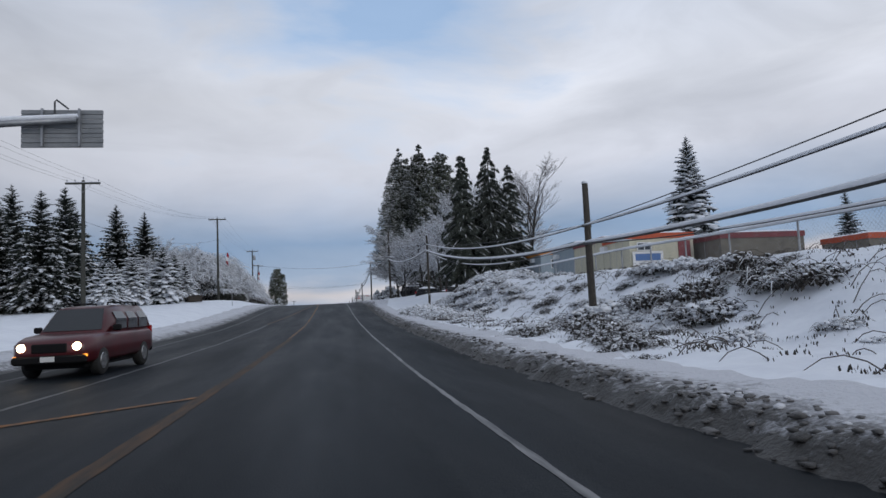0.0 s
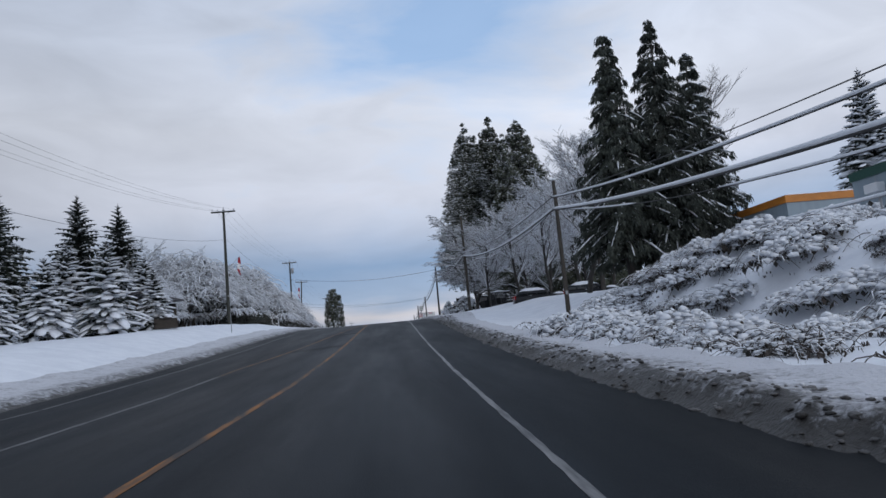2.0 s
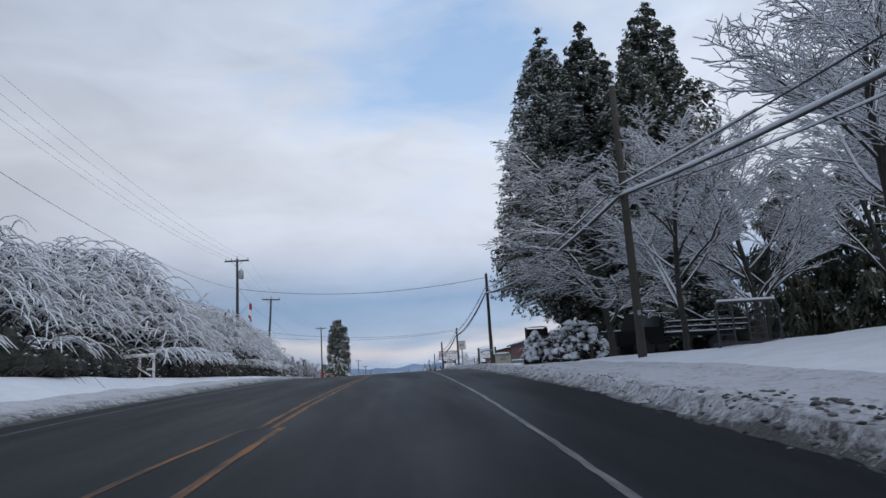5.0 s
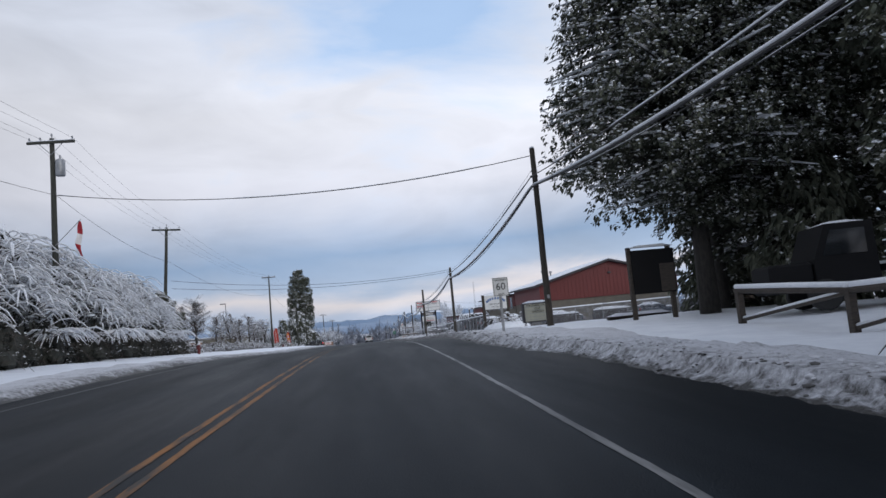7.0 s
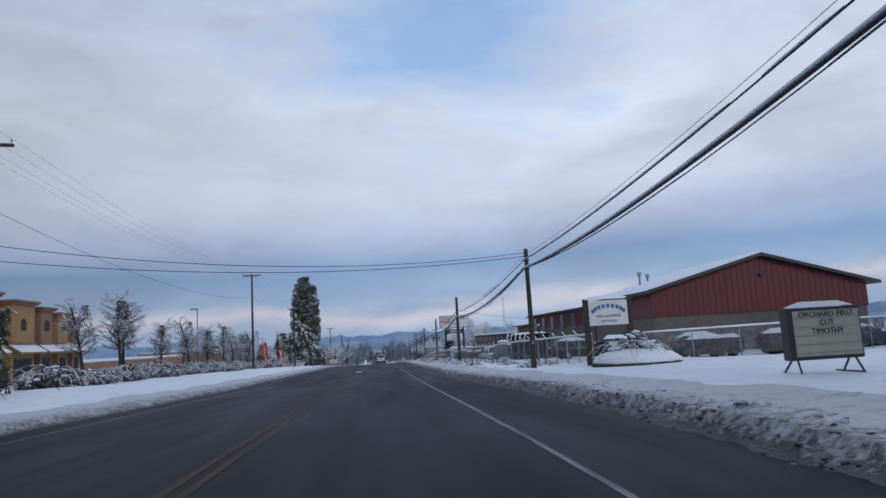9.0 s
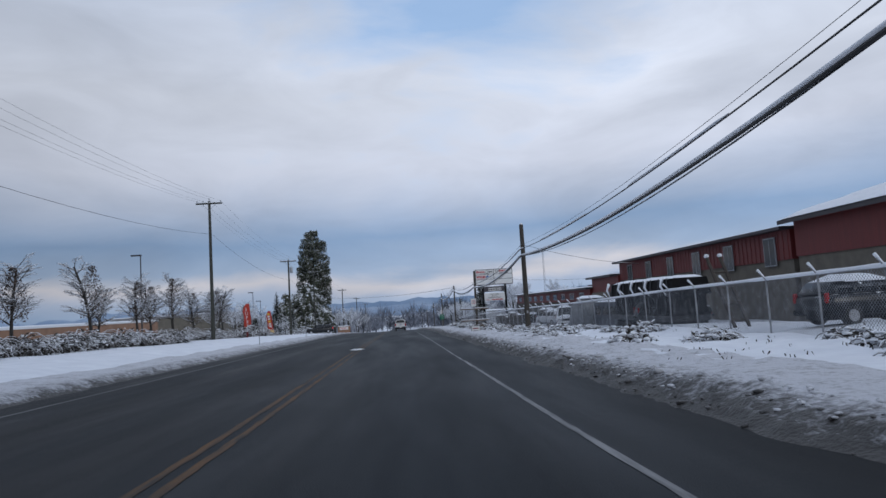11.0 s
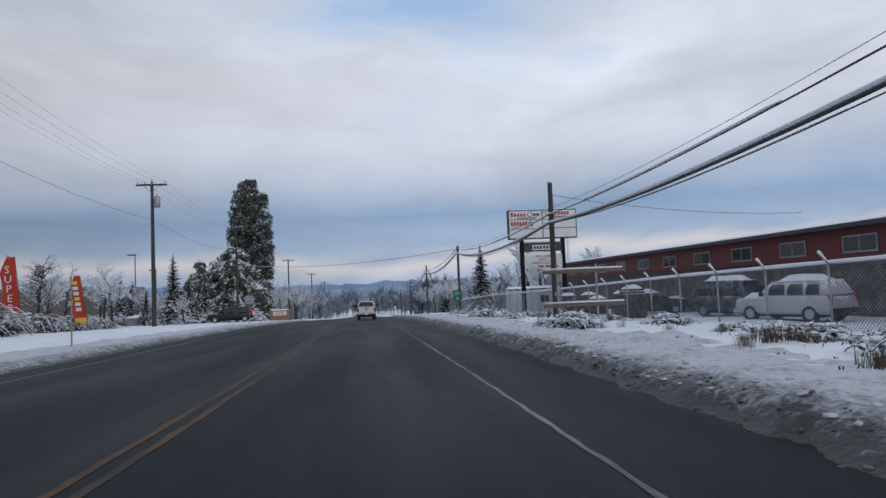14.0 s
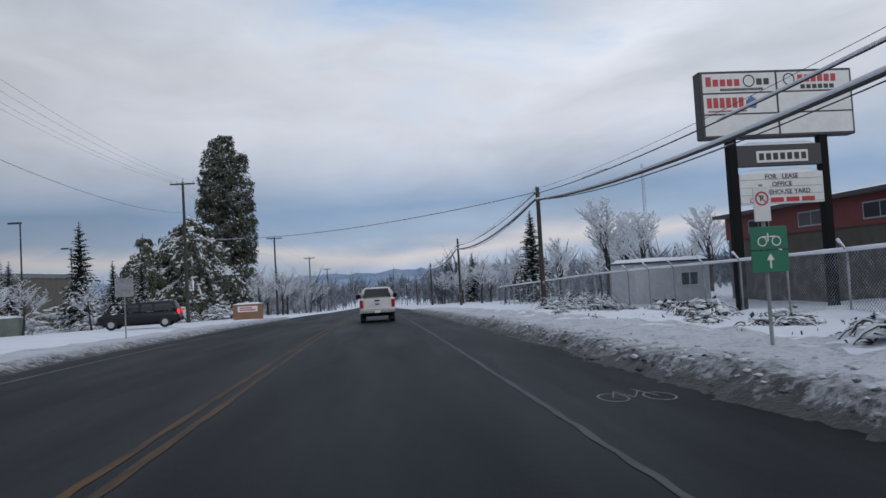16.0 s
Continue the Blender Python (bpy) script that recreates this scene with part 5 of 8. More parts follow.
# darker tangles where the snow has slid off, round the pole and below it
bd = thicket(3.0, 2.4, 1.1, 80, "dark bramble tangle with brown leaves, its snow fallen off", canes=110, leaves=950, pads=90, cane_snow=.5, thick=.8, pad=.42)
spread_out(bd, ((10.2, 24.2, .95), (9.3, 22.6, .8), (8.6, 21.0, .75), (8.0, 19.2, .7), (11.8, 19.5, .9), (10.8, 17.6, .8), (12.6, 17.2, .9), (9.0, 58.6, .75), (8.0, 56.5, .7), (7.6, 53.5, .65), (7.4, 50.2, .6), (10.4, 60.5, .8), (7.3, 46.5, .55), (7.4, 17.2, .6), (6.9, 15.2, .5), (6.3, 13.4, .42), (5.9, 11.9, .32), (6.2, 22.0, .35), (6.6, 20.8, .45), (6.0, 25.5, .26), (6.9, 41.2, .5), (7.0, 43.6, .5), (12.2, 15.0, .8), (13.2, 19.4, .8), (11.4, 21.6, .7), (12.6, 31.5, .55), (11.6, 33.5, .5)), 14, .12)
rng = random.Random(77)
spread_out(bd, [(rng.uniform(6.4, 14), rng.uniform(13, 56), rng.uniform(.16, .34)) for _ in range(46)], 15, .10)
spread_out(br, pts1, 11, .12)
spread_out(br2, pts2, 12, .10)
# leaves and canes poking out of the snow on the bank
lit, stm = Shape(), Shape()
rng = random.Random(61)
for _ in range(3000):
    y = rng.uniform(4, 64)
    x = rng.uniform(6.3, 15)
    if noise.noise((x * .35, y * .35, 12)) < -.05 and rng.random() < .8:
        continue
    g = ground(x, y)
    for k in range(rng.randint(2, 5)):
        a, q, b = rng.random() * 6.283, rng.uniform(.010, .032), rng.random() * 6.283
        px, py = x + .16 * math.cos(a), y + .16 * math.sin(a)
        lit.add([(px, py, g + .02), (px + q * math.cos(b), py + q * math.sin(b), g + .09), (px + 1.8 * q * math.cos(b + .3), py + 1.8 * q * math.sin(b + .3), g + .05 + q * .5), (px + q * math.cos(b + .8), py + q * math.sin(b + .8), g + .01)], [(0, 1, 2, 3)])
    if rng.random() < .18:
        a, L = rng.random() * 6.283, rng.uniform(.4, 1.3)
        stm.tube([(x + math.cos(a) * L * t, y + math.sin(a) * L * t, ground(x + math.cos(a) * L * t, y + math.sin(a) * L * t) - .03 + L * 1.1 * t * (1 - t)) for t in (0, .25, .5, .75, 1)], [.012, .011, .010, .009, .006], 4, False)
solid("fallen_leaves", lit, "bramble", "dark bramble leaves poking out of the snow", "leaves", kind="stuff")
solid("bramble_canes", stm, "twig", "thin bare canes arching out of the snow", "canes", kind="stuff")
# snowed-over shrub by the rail fence
sb_ = thicket(3.4, 3.0, 2.9, 83, "evergreen shrub bowed under thick lumps of snow", puff=(.7, 1.1), canes=160, leaves=5200, pads=330, pad=.72, arch=.3, name="snowy_bush", group="", fol="hedge", body=26)
sb_.matrix_basis = on_ground(11.1, 119.2, 0, .1, 1.12)
sb2 = thicket(1.5, 1.5, 2.5, 84, "clipped dark shrub with a thick cap of snow", puff=(.7, 1.1), canes=30, leaves=2400, pads=80, pad=.85, arch=.3, name="snowy_bush", group="", fol="hedge", body=12)
sb2.matrix_basis = on_ground(8.95, 120.4, 0, 0, 1.02)


# ---------------------------------------------------------------- young street trees with dead leaves, left side
def young_tree(seed, h, label):
    rng = random.Random(seed)
    t = bare_tree(h * 1.6, 1.75, seed, label, snow_amount=.7, kids=(26, 6, 4), levels=3, upward=.12, twig=.008, group="young roadside trees", name="young_tree", snow_r=.9, low=.36, slim=.62)
    lf = Shape()
    for _ in range(1500):
        q = rng.random()
        z = h * (.36 + .58 * q)
        r = 1.0 * (.35 + .65 * math.sin(math.pi * min(1, .25 + .75 * q)) ** .8) * (1 - .45 * q) * rng.uniform(.05, 1) ** .6
        a = rng.random() * 6.283
        x, y, s = r * math.cos(a), r * math.sin(a), rng.uniform(.04, .10)
        b, ti = rng.random() * 6.283, rng.uniform(-1.3, .3)
        ca, sa, ct, st = math.cos(b), math.sin(b), math.cos(ti), math.sin(ti)
        lf.add([(x, y, z), (x + ca * s * ct - sa * s * .5, y + sa * s * ct + ca * s * .5, z + s * st), (x + 2 * ca * s * ct, y + 2 * sa * s * ct, z + 2 * s * st), (x + ca * s * ct + sa * s * .5, y + sa * s * ct - ca * s * .5, z + s * st)], [(0, 3, 2, 1)])
    part("dead_foliage", lf, "dead_leaf", t, "clinging dark dead leaves")
    return t


ya = young_tree(101, 6.2, "young roadside tree with dead leaves and snow")
yb = young_tree(102, 5.6, "young roadside tree with dead leaves and snow")
spread_out(ya, ((-22, 197.5, 1.15), (-23, 208, 1.15), (-22, 225.5, 1.15), (-22, 242.5, 1.0), (-22, 258, 1.0), (-25, 233, 1.0), (-24, 262, 1.0)), 21)
spread_out(yb, ((-22, 205, 1.15), (-22, 215.5, 1.15), (-22, 234, 1.15), (-22.5, 250.5, 1.0), (-24, 268, 1.0), (-25, 245, 1.0), (-23, 276, .9)), 22)
low = thicket(2.8, 2.0, 1.25, 85, "low shrub half buried in snow", canes=110, leaves=900, pads=90, pad=.42, thick=.8, name="low_shrub", group="roadside low shrubs")
rng = random.Random(6)
spread_out(low, tuple((-19.6 + rng.uniform(-1.6, 1.2), 186 + 1.9 * k, rng.uniform(.9, 1.45)) for k in range(50)), 23, .1)
# side street corner
spread_out(spruce(8.3, 1.9, 111, "spruce with snow on its boughs beside the side street", .8, group="corner spruces"), ((-27, 322, 1.1), (-26.5, 328, .85), (-25.5, 333, .9), (-31, 318, .85), (-29.5, 313, .7), (-34, 322, .8), (-23.5, 300, .5)), 24)
place_tree(cedar(11.5, ((.03, 3.6), (.15, 5.2), (.4, 5.4), (.7, 4.4), (.9, 2.8), (1, .8)), 112, "broad weeping evergreen laden with snow", 4200, size=.6, snow_amount=.75, bough_snow=.9, load=1.7, hang=1.3, trunk_r=.3, name="weeping_evergreen", sag=.8), -24.0, 346, 0, 1.15)
place_tree(cedar(11.5, ((.02, 2.6), (.15, 3.6), (.4, 3.4), (.7, 2.3), (.9, 1.2), (1, .3)), 113, "broad weeping evergreen with snow on its boughs", 2200, size=.6, snow_amount=.5, bough_snow=.7, load=1.5, hang=1.3, trunk_r=.3, name="weeping_evergreen", sag=.7), -29.0, 344)
spread_out(thicket(4.4, 3.6, 2.6, 88, "rounded shrub heaped with snow beside the side street", canes=110, leaves=300, pads=80, name="corner_shrub", group="corner shrubs", fol="hedge", arch=.5, thick=1.4, snow_thick=2.4), ((-36, 315, 1.0), (-32, 316.5, .9), (-39, 321, 1.1), (-29.5, 317.5, .8), (-34.5, 311, .9), (-25, 320, .8), (-41, 317, 1.1), (-37.5, 325, 1.3), (-31, 325, 1.2), (-23, 326, .9), (-22.5, 334, 1.0), (-19, 339, .9)), 28)
wt = bare_tree(7.2, 3.4, 114, "small leafless tree white with snow", upward=.6, kids=(9, 6, 4, 2), snow_r=1.6)
spread_out(wt, ((-16.5, 352, 1.0), (-15.5, 364, 1.0), (-17, 380, 1.1), (-15.5, 396, 1.0), (-26, 306, .8), (-30, 296, 1.0), (-27, 286, .9), (-31, 308, 1.0), (-15, 420, 1.0), (-24, 292, .8), (-27, 312, .7), (-24.5, 318, .7), (-35, 304, 1.0), (-33, 312, .8), (-20, 372, 1.1), (-22, 390, 1.2), (-16, 408, 1.1)), 25)
# right side, far trees
spread_out(bare_tree(9.5, 3.4, 115, "leafless roadside tree frosted with snow", upward=.9, snow_amount=1.0, snow_r=2.0, kids=(9, 7, 5, 3)), ((25, 332, 1.35), (30, 340, 1.45), (17, 352, .8), (21, 362, 1.0), (15, 385, .9), (18, 400, 1.0), (24, 318, .9), (14, 420, .9), (30, 372, 1.2), (36, 330, 1.1), (45, 352, 1.2), (52, 335, 1.1), (16, 368, 1.0), (19, 378, 1.1), (26, 388, 1.2), (22, 352, 1.0), (33, 358, 1.2), (13, 402, .9), (27, 330, 1.0)), 26)
place_tree(spruce(12.5, 3.0, 116, "dark roadside conifer dusted with snow", .5, group="far conifers"), 20, 347)
place_tree(spruce(10.5, 2.6, 117, "dark roadside conifer dusted with snow", .5, group="far conifers"), 19, 240 + 160)
# far conical evergreen
place_tree(cedar(31.5, ((.02, 2.2), (.12, 4.2), (.35, 4.9), (.6, 4.8), (.78, 4.2), (.9, 3.2), (.97, 2.0), (1, .8)), 61, "tall columnar dark evergreen", 11000, size=.7, snow_amount=.08, hang=.7, trunk_r=.7, name="evergreen_tree", sag=.1, ragged=.06), -26, 376.6, 0)
# weeds and dead grass beside the yard fence
rng = random.Random(13)
t0 = tuft(121, "tuft of dead grass standing in the snow", on_ground(7.2, 233), 60, .7)
for k in range(24):
    x, y = (rng.uniform(6.2, 8.6), rng.uniform(229, 241)) if k < 8 else (rng.uniform(8, 13), rng.uniform(212, 285))
    c = copy_thing(t0, on_ground(x, y, rng.uniform(0, 360)))
    s = rng.uniform(.35, .6)
    c.scale = (s, s, s)
lit2 = Shape()
for _ in range(520):
    y = rng.uniform(186, 296)
    x = rng.uniform(6.0, 12.4)
    if noise.noise((x * .4, y * .3, 22)) < 0 and rng.random() < .75:
        continue
    g = ground(x, y)
    for k in range(rng.randint(1, 4)):
        a, q, b = rng.random() * 6.283, rng.uniform(.015, .05), rng.random() * 6.283
        px, py = x + .14 * math.cos(a), y + .14 * math.sin(a)
        lit2.add([(px, py, g + .0), (px + q * math.cos(b), py + q * math.sin(b), g + .07), (px + 1.8 * q * math.cos(b + .3), py + 1.8 * q * math.sin(b + .3), g + .05 + q * .6), (px + q * math.cos(b + .8), py + q * math.sin(b + .8), g + .01)], [(0, 1, 2, 3)])
solid("weed_stubble", lit2, "bramble", "dark weed stubble poking out of the snow", "weeds", kind="stuff")
wd = thicket(1.6, 1.4, .55, 86, "low weeds poking out of the snow", canes=46, leaves=150, pads=46, pad=.6, name="weed_clump", group="weed clumps")
spread_out(wd, tuple((rng.uniform(7, 12.6), rng.uniform(186, 296), rng.uniform(.5, 1.2)) for _ in range(72)), 27, .05)
bb = thicket(3.2, 2.6, 1.5, 87, "tangle of snow-bent canes by the fence", canes=90, leaves=120, pads=16, name="weed_clump", group="weed clumps", arch=1.5)
bb.matrix_basis = on_ground(11, 296)

# ---------------------------------------------------------------- vehicles
def wheel(parent, x, y, r, w):
    t = part("wheel", Shape().tube([(x - w / 2, y, r), (x - w / 2 + .03, y, r), (x + w / 2 - .03, y, r), (x + w / 2, y, r)], [r * .90, r, r, r * .90], 18), "rubber", parent, "black tyre", True)
    s = 1 if x > 0 else -1
    part("rim", Shape().tube([(x + s * (w / 2 - .02), y, r), (x + s * (w / 2 + .012), y, r)], [r * .62, r * .55], 14), "chrome", t, "metal wheel rim")
    return t


def loft(sections, close=True):
    """A skin through cross-sections, each a list of the same number of points."""
    sh = Shape()
    n = len(sections[0])
    for s in sections:
        sh.v += s
    for i in range(len(sections) - 1):
        for j in range(n):
            a, b = i * n + j, i * n + (j + 1) % n
            sh.f.append((a, b, b + n, a + n))
    if close:
        sh.f.append(tuple(reversed(range(n))))
        sh.f.append(tuple((len(sections) - 1) * n + j for j in range(n)))
    return sh


def car_section(y, half, z0, z1, top_half=None, r=.10):
    t = top_half or half
    return [(-half + r, y, z0), (half - r, y, z0), (half, y, z0 + r), (half, y, (z0 + z1) / 2), (t, y, z1 - r), (t - r, y, z1), (-t + r, y, z1), (-t, y, z1 - r), (-half, y, (z0 + z1) / 2), (-half, y, z0 + r)]


def pickup(m):
    """White crew-cab pickup with a canopy over the bed, rear towards -y."""
    p = thing("pickup_truck", "white pickup truck with a canopy, driven on the wet road", "pickup truck", m)
    part("body", loft([car_section(-2.95, .92, .62, 1.30), car_section(-2.85, .98, .52, 1.38), car_section(-1.0, .99, .50, 1.38), car_section(1.2, .99, .50, 1.36), car_section(1.9, .98, .50, 1.30), car_section(2.8, .93, .50, 1.22), car_section(2.95, .82, .58, 1.1)]), "truck_white", p, "white body panels", True)
    part("cab", loft([car_section(-.95, .90, 1.32, 1.95, .76), car_section(.9, .92, 1.32, 1.97, .76), car_section(1.7, .94, 1.30, 1.36, .9)]), "truck_white", p, "", True)
    c = part("canopy", loft([car_section(-2.93, .90, 1.36, 1.90, .72), car_section(-2.80, .90, 1.36, 1.95, .74), car_section(-1.0, .90, 1.36, 1.95, .74)]), "truck_white", p, "white truck canopy", True)
    part("rear_window", Shape().prism([(-.76, 1.42), (.76, 1.42), (.63, 1.86), (-.63, 1.86)], -2.99, -2.92), "car_glass", c, "dark tinted rear window")
    part("side_window", Shape().box(.885, -2.6, 1.45, .905, -1.2, 1.80, .01), "car_glass", c, "dark window")
    part("side_window", Shape().box(-.905, -2.6, 1.45, -.885, -1.2, 1.80, .01), "car_glass", c, "dark window")
    tg = part("tailgate", Shape().box(-.76, -3.0, .72, .76, -2.93, 1.33, .02), "truck_white", p, "white tailgate")
    part("handle", Shape().box(-.14, -3.03, 1.16, .14, -2.99, 1.24, .01), "plastic", tg, "black tailgate handle")
    part("badge", Shape().box(-.11, -3.02, .96, .11, -2.99, 1.05, .01), "blue_ink", tg, "small dark badge")
    bp = part("bumper", Shape().box(-.97, -3.16, .50, .97, -2.94, .70, .04), "chrome", p, "dull chrome rear bumper")
    part("number_plate", Shape().box(-.16, -3.18, .53, .16, -3.15, .67, .005), "white_sign", bp, "number plate with unreadable characters")
    part("hitch", Shape().box(-.05, -3.25, .40, .05, -3.1, .50, .01), "plastic", bp)
    part("undertray", Shape().box(-.85, -2.8, .34, .85, 2.6, .56, .03), "plastic", p, "dark underside")
    for s in (-1, 1):
        part("tail_lamp", Shape().box(min(s * .79, s * .97), -3.01, .82, max(s * .79, s * .97), -2.92, 1.26, .02), "tail_red", p, "red tail lamp")
        mr = part("mirror", Shape().box(min(s * 1.02, s * 1.26), 1.05, 1.38, max(s * 1.02, s * 1.26), 1.17, 1.64, .03), "plastic", p, "black towing mirror")
        part("mirror_arm", Shape().box(min(s * .92, s * 1.05), 1.08, 1.42, max(s * .92, s * 1.05), 1.14, 1.50, .01), "plastic", mr)
        part("mud_flap", Shape().box(min(s * .66, s * .96), -2.32, .12, max(s * .66, s * .96), -2.29, .52), "rubber", p, "black mud flap")
        wheel(p, s * .83, -1.85, .40, .27)
        wheel(p, s * .83, 1.95, .40, .27)
    return p


def suv(m, paint, label, lit_head=False, lit_tail=False, wagon=4.5, name="sport_utility_car", w=.90, h=1.74, rack=True):
    """A boxy five-door car, its front towards -y."""
    p = thing(name, label, "car", m)
    L = wagon / 2
    part("body", loft([car_section(-L, w * .82, .48, .82), car_section(-L + .12, w * .95, .36, .92), car_section(-L + .5, w, .34, 1.0), car_section(-L + 1.25, w, .32, 1.06), car_section(L - .3, w, .34, 1.06), car_section(L - .06, w * .96, .40, 1.0), car_section(L, w * .9, .46, .92)]), paint, p, "", True)
    part("cabin", loft([car_section(-L + 1.12, w * .90, .98, 1.03, w * .88, .02), car_section(-L + 1.75, w * .93, 1.0, h - .06, w * .74), car_section(-L + 2.4, w * .93, 1.0, h, w * .74), car_section(L - .35, w * .92, 1.0, h - .03, w * .74), car_section(L - .08, w * .90, 1.0, 1.15, w * .80)]), paint, p, "", True)
    part("windscreen", Shape().add([(-w * .80, -L + 1.17, 1.11), (w * .80, -L + 1.17, 1.11), (w * .64, -L + 1.70, h - .085), (-w * .64, -L + 1.70, h - .085)], [(0, 1, 2, 3)]), "car_glass", p, "dark windscreen")
    for s in (-1, 1):
        for a, b in ((-L + 1.75, -L + 2.5), (-L + 2.6, -L + 3.3), (-L + 3.4, L - .42)):
            zm = (1 + h) / 2
            x0, x1 = s * (w * .935 + .008), s * (w * (.935 - .19 * (h - .18 - zm) / (h - .10 - zm)) + .010)
            q = [(0, 1, 2, 3), (3, 2, 4, 5)]
            part("side_window", Shape().add([(x0, a, 1.10), (x0, b, 1.10), (x0, b, zm), (x0, a + .04, zm), (x1, b - .05, h - .18), (x1, a + .10, h - .18)], q if s > 0 else [f[::-1] for f in q]), "car_glass", p, "dark side window")
        part("headlight", Shape().tube([(s * w * .70, -L + .1, .76), (s * w * .70, -L - .02, .76), (s * w * .70, -L - .035, .76)], [.10, .095, .06], 12), "head" if lit_head else "chrome", p, "lit warm headlight" if lit_head else "clear headlight")
        part("tail_lamp", Shape().box(min(s * w * .78, s * w * .94), L - .1, .78, max(s * w * .78, s * w * .94), L + .02, 1.12, .02), "brake" if lit_tail else "tail_red", p, "lit red tail lamp" if lit_tail else "red tail lamp")
        part("turn_lamp", Shape().box(min(s * w * .80, s * w * .93), -L + .02, .50, max(s * w * .80, s * w * .93), -L + .12, .57, .01), "amber" if lit_head else "tail_red", p, "amber lamp")
        part("mirror", Shape().box(min(s * w * .98, s * (w * .98 + .20)), -L + 1.45, 1.06, max(s * w * .98, s * (w * .98 + .20)), -L + 1.56, 1.22, .03), "plastic", p, "door mirror")
        wheel(p, s * (w - .11), -L + .85, .35, .23)
        wheel(p, s * (w - .11), L - .85, .35, .23)
        if rack:
            part("roof_rail", Shape().tube([(s * w * .62, -L + 1.95, h), (s * w * .62, -L + 2.0, h + .07), (s * w * .62, L - .55, h + .07), (s * w * .62, L - .5, h)], .022, 6), "plastic", p, "black roof rail")
    part("grille", Shape().box(-w * .45, -L - .02, .62, w * .45, -L + .08, .84, .02), "plastic", p, "dark grille")
    b = part("bumper", Shape().box(-w * .93, -L - .08, .36, w * .93, -L + .12, .56, .04), "plastic" if rack else paint, p, "dark lower bumper")
    part("number_plate", Shape().box(-.16, -L - .10, .42, .16, -L - .07, .54, .004), "white_sign", b, "number plate with unreadable characters")
    part("rear_bumper", Shape().box(-w * .93, L - .10, .36, w * .93, L + .08, .56, .04), "plastic", p)
    part("rear_window", Shape().add([(-w * .72, L - .09, 1.12), (w * .72, L - .09, 1.12), (w * .64, L - .34, h - .16), (-w * .64, L - .34, h - .16)], [(3, 2, 1, 0)]), "car_glass", p, "dark rear window")
    part("undertray", Shape().box(-w * .8, -L + .3, .22, w * .8, L - .3, .42, .02), "plastic", p)
    return p


pickup(pose(-.42, 299.5, zr(299.5) - .02, -2.0, 0, 1))
suv(pose(-6.3, 19.6, zr(19.6), .8, 0, -5), "suv_red", "dark red sport utility car with its headlights on", lit_head=True)
suv(pose(-15.8, 304.5, ground(-15.8, 304.5) + .02, 0, 0, -82), "suv_dark", "dark minivan with a lit tail lamp turning into a side street", lit_tail=True, wagon=4.9, name="minivan", h=1.72, w=.95, rack=False)


# ---------------------------------------------------------------- helpers for buildings
def snow_slab(parent, x0, y0, x1, y1, z, t=.16, seed=1, name="roof_snow", slope=0.0):
    """A soft-edged layer of snow."""
    nx, ny = max(3, int((x1 - x0) / .5)), max(3, int((y1 - y0) / .5))
    nx, ny = min(nx, 40), min(ny, 60)
    sh = Shape()
    for j in range(ny + 1):
        for i in range(nx + 1):
            x, y = x0 + (x1 - x0) * i / nx, y0 + (y1 - y0) * j / ny
            e = min(i, nx - i, 1) * min(j, ny - j, 1)
            sh.v.append((x, y, z + slope * (x - x0) + (t * (1 + .35 * noise.noise((x * .7, y * .7, seed))) if e else -.02)))
    sh.f = [(j * (nx + 1) + i, j * (nx + 1) + i + 1, (j + 1) * (nx + 1) + i + 1, (j + 1) * (nx + 1) + i) for j in range(ny) for i in range(nx)]
    return part(name, sh, "snow_pad", parent, "layer of snow", True)


def window_x(parent, x, y0, y1, z0, z1, s=-1):
    """A framed window in a wall that faces along x."""
    w = part("window", Shape().box(min(x, x + s * .05), y0, z0, max(x, x + s * .05), y1, z1), "grey_ink", parent, "grey-framed window")
    m = (y0 + y1) / 2
    for a, b in ((y0 + .07, m - .03), (m + .03, y1 - .07)):
        part("pane", Shape().box(min(x + s * .055, x + s * .03), a, z0 + .07, max(x + s * .055, x + s * .03), b, z1 - .07), "glass", w, "dark glass")
    return w


def window_y(parent, x0, x1, y, z0, z1):
    w = part("window", Shape().box(x0, y - .05, z0, x1, y, z1), "frame_white", parent, "white-framed window")
    m = (x0 + x1) / 2
    for a, b in ((x0 + .06, m - .03), (m + .03, x1 - .06)):
        part("pane", Shape().box(a, y - .06, z0 + .06, b, y - .03, z1 - .06), "glass", w, "dark glass")
    return w


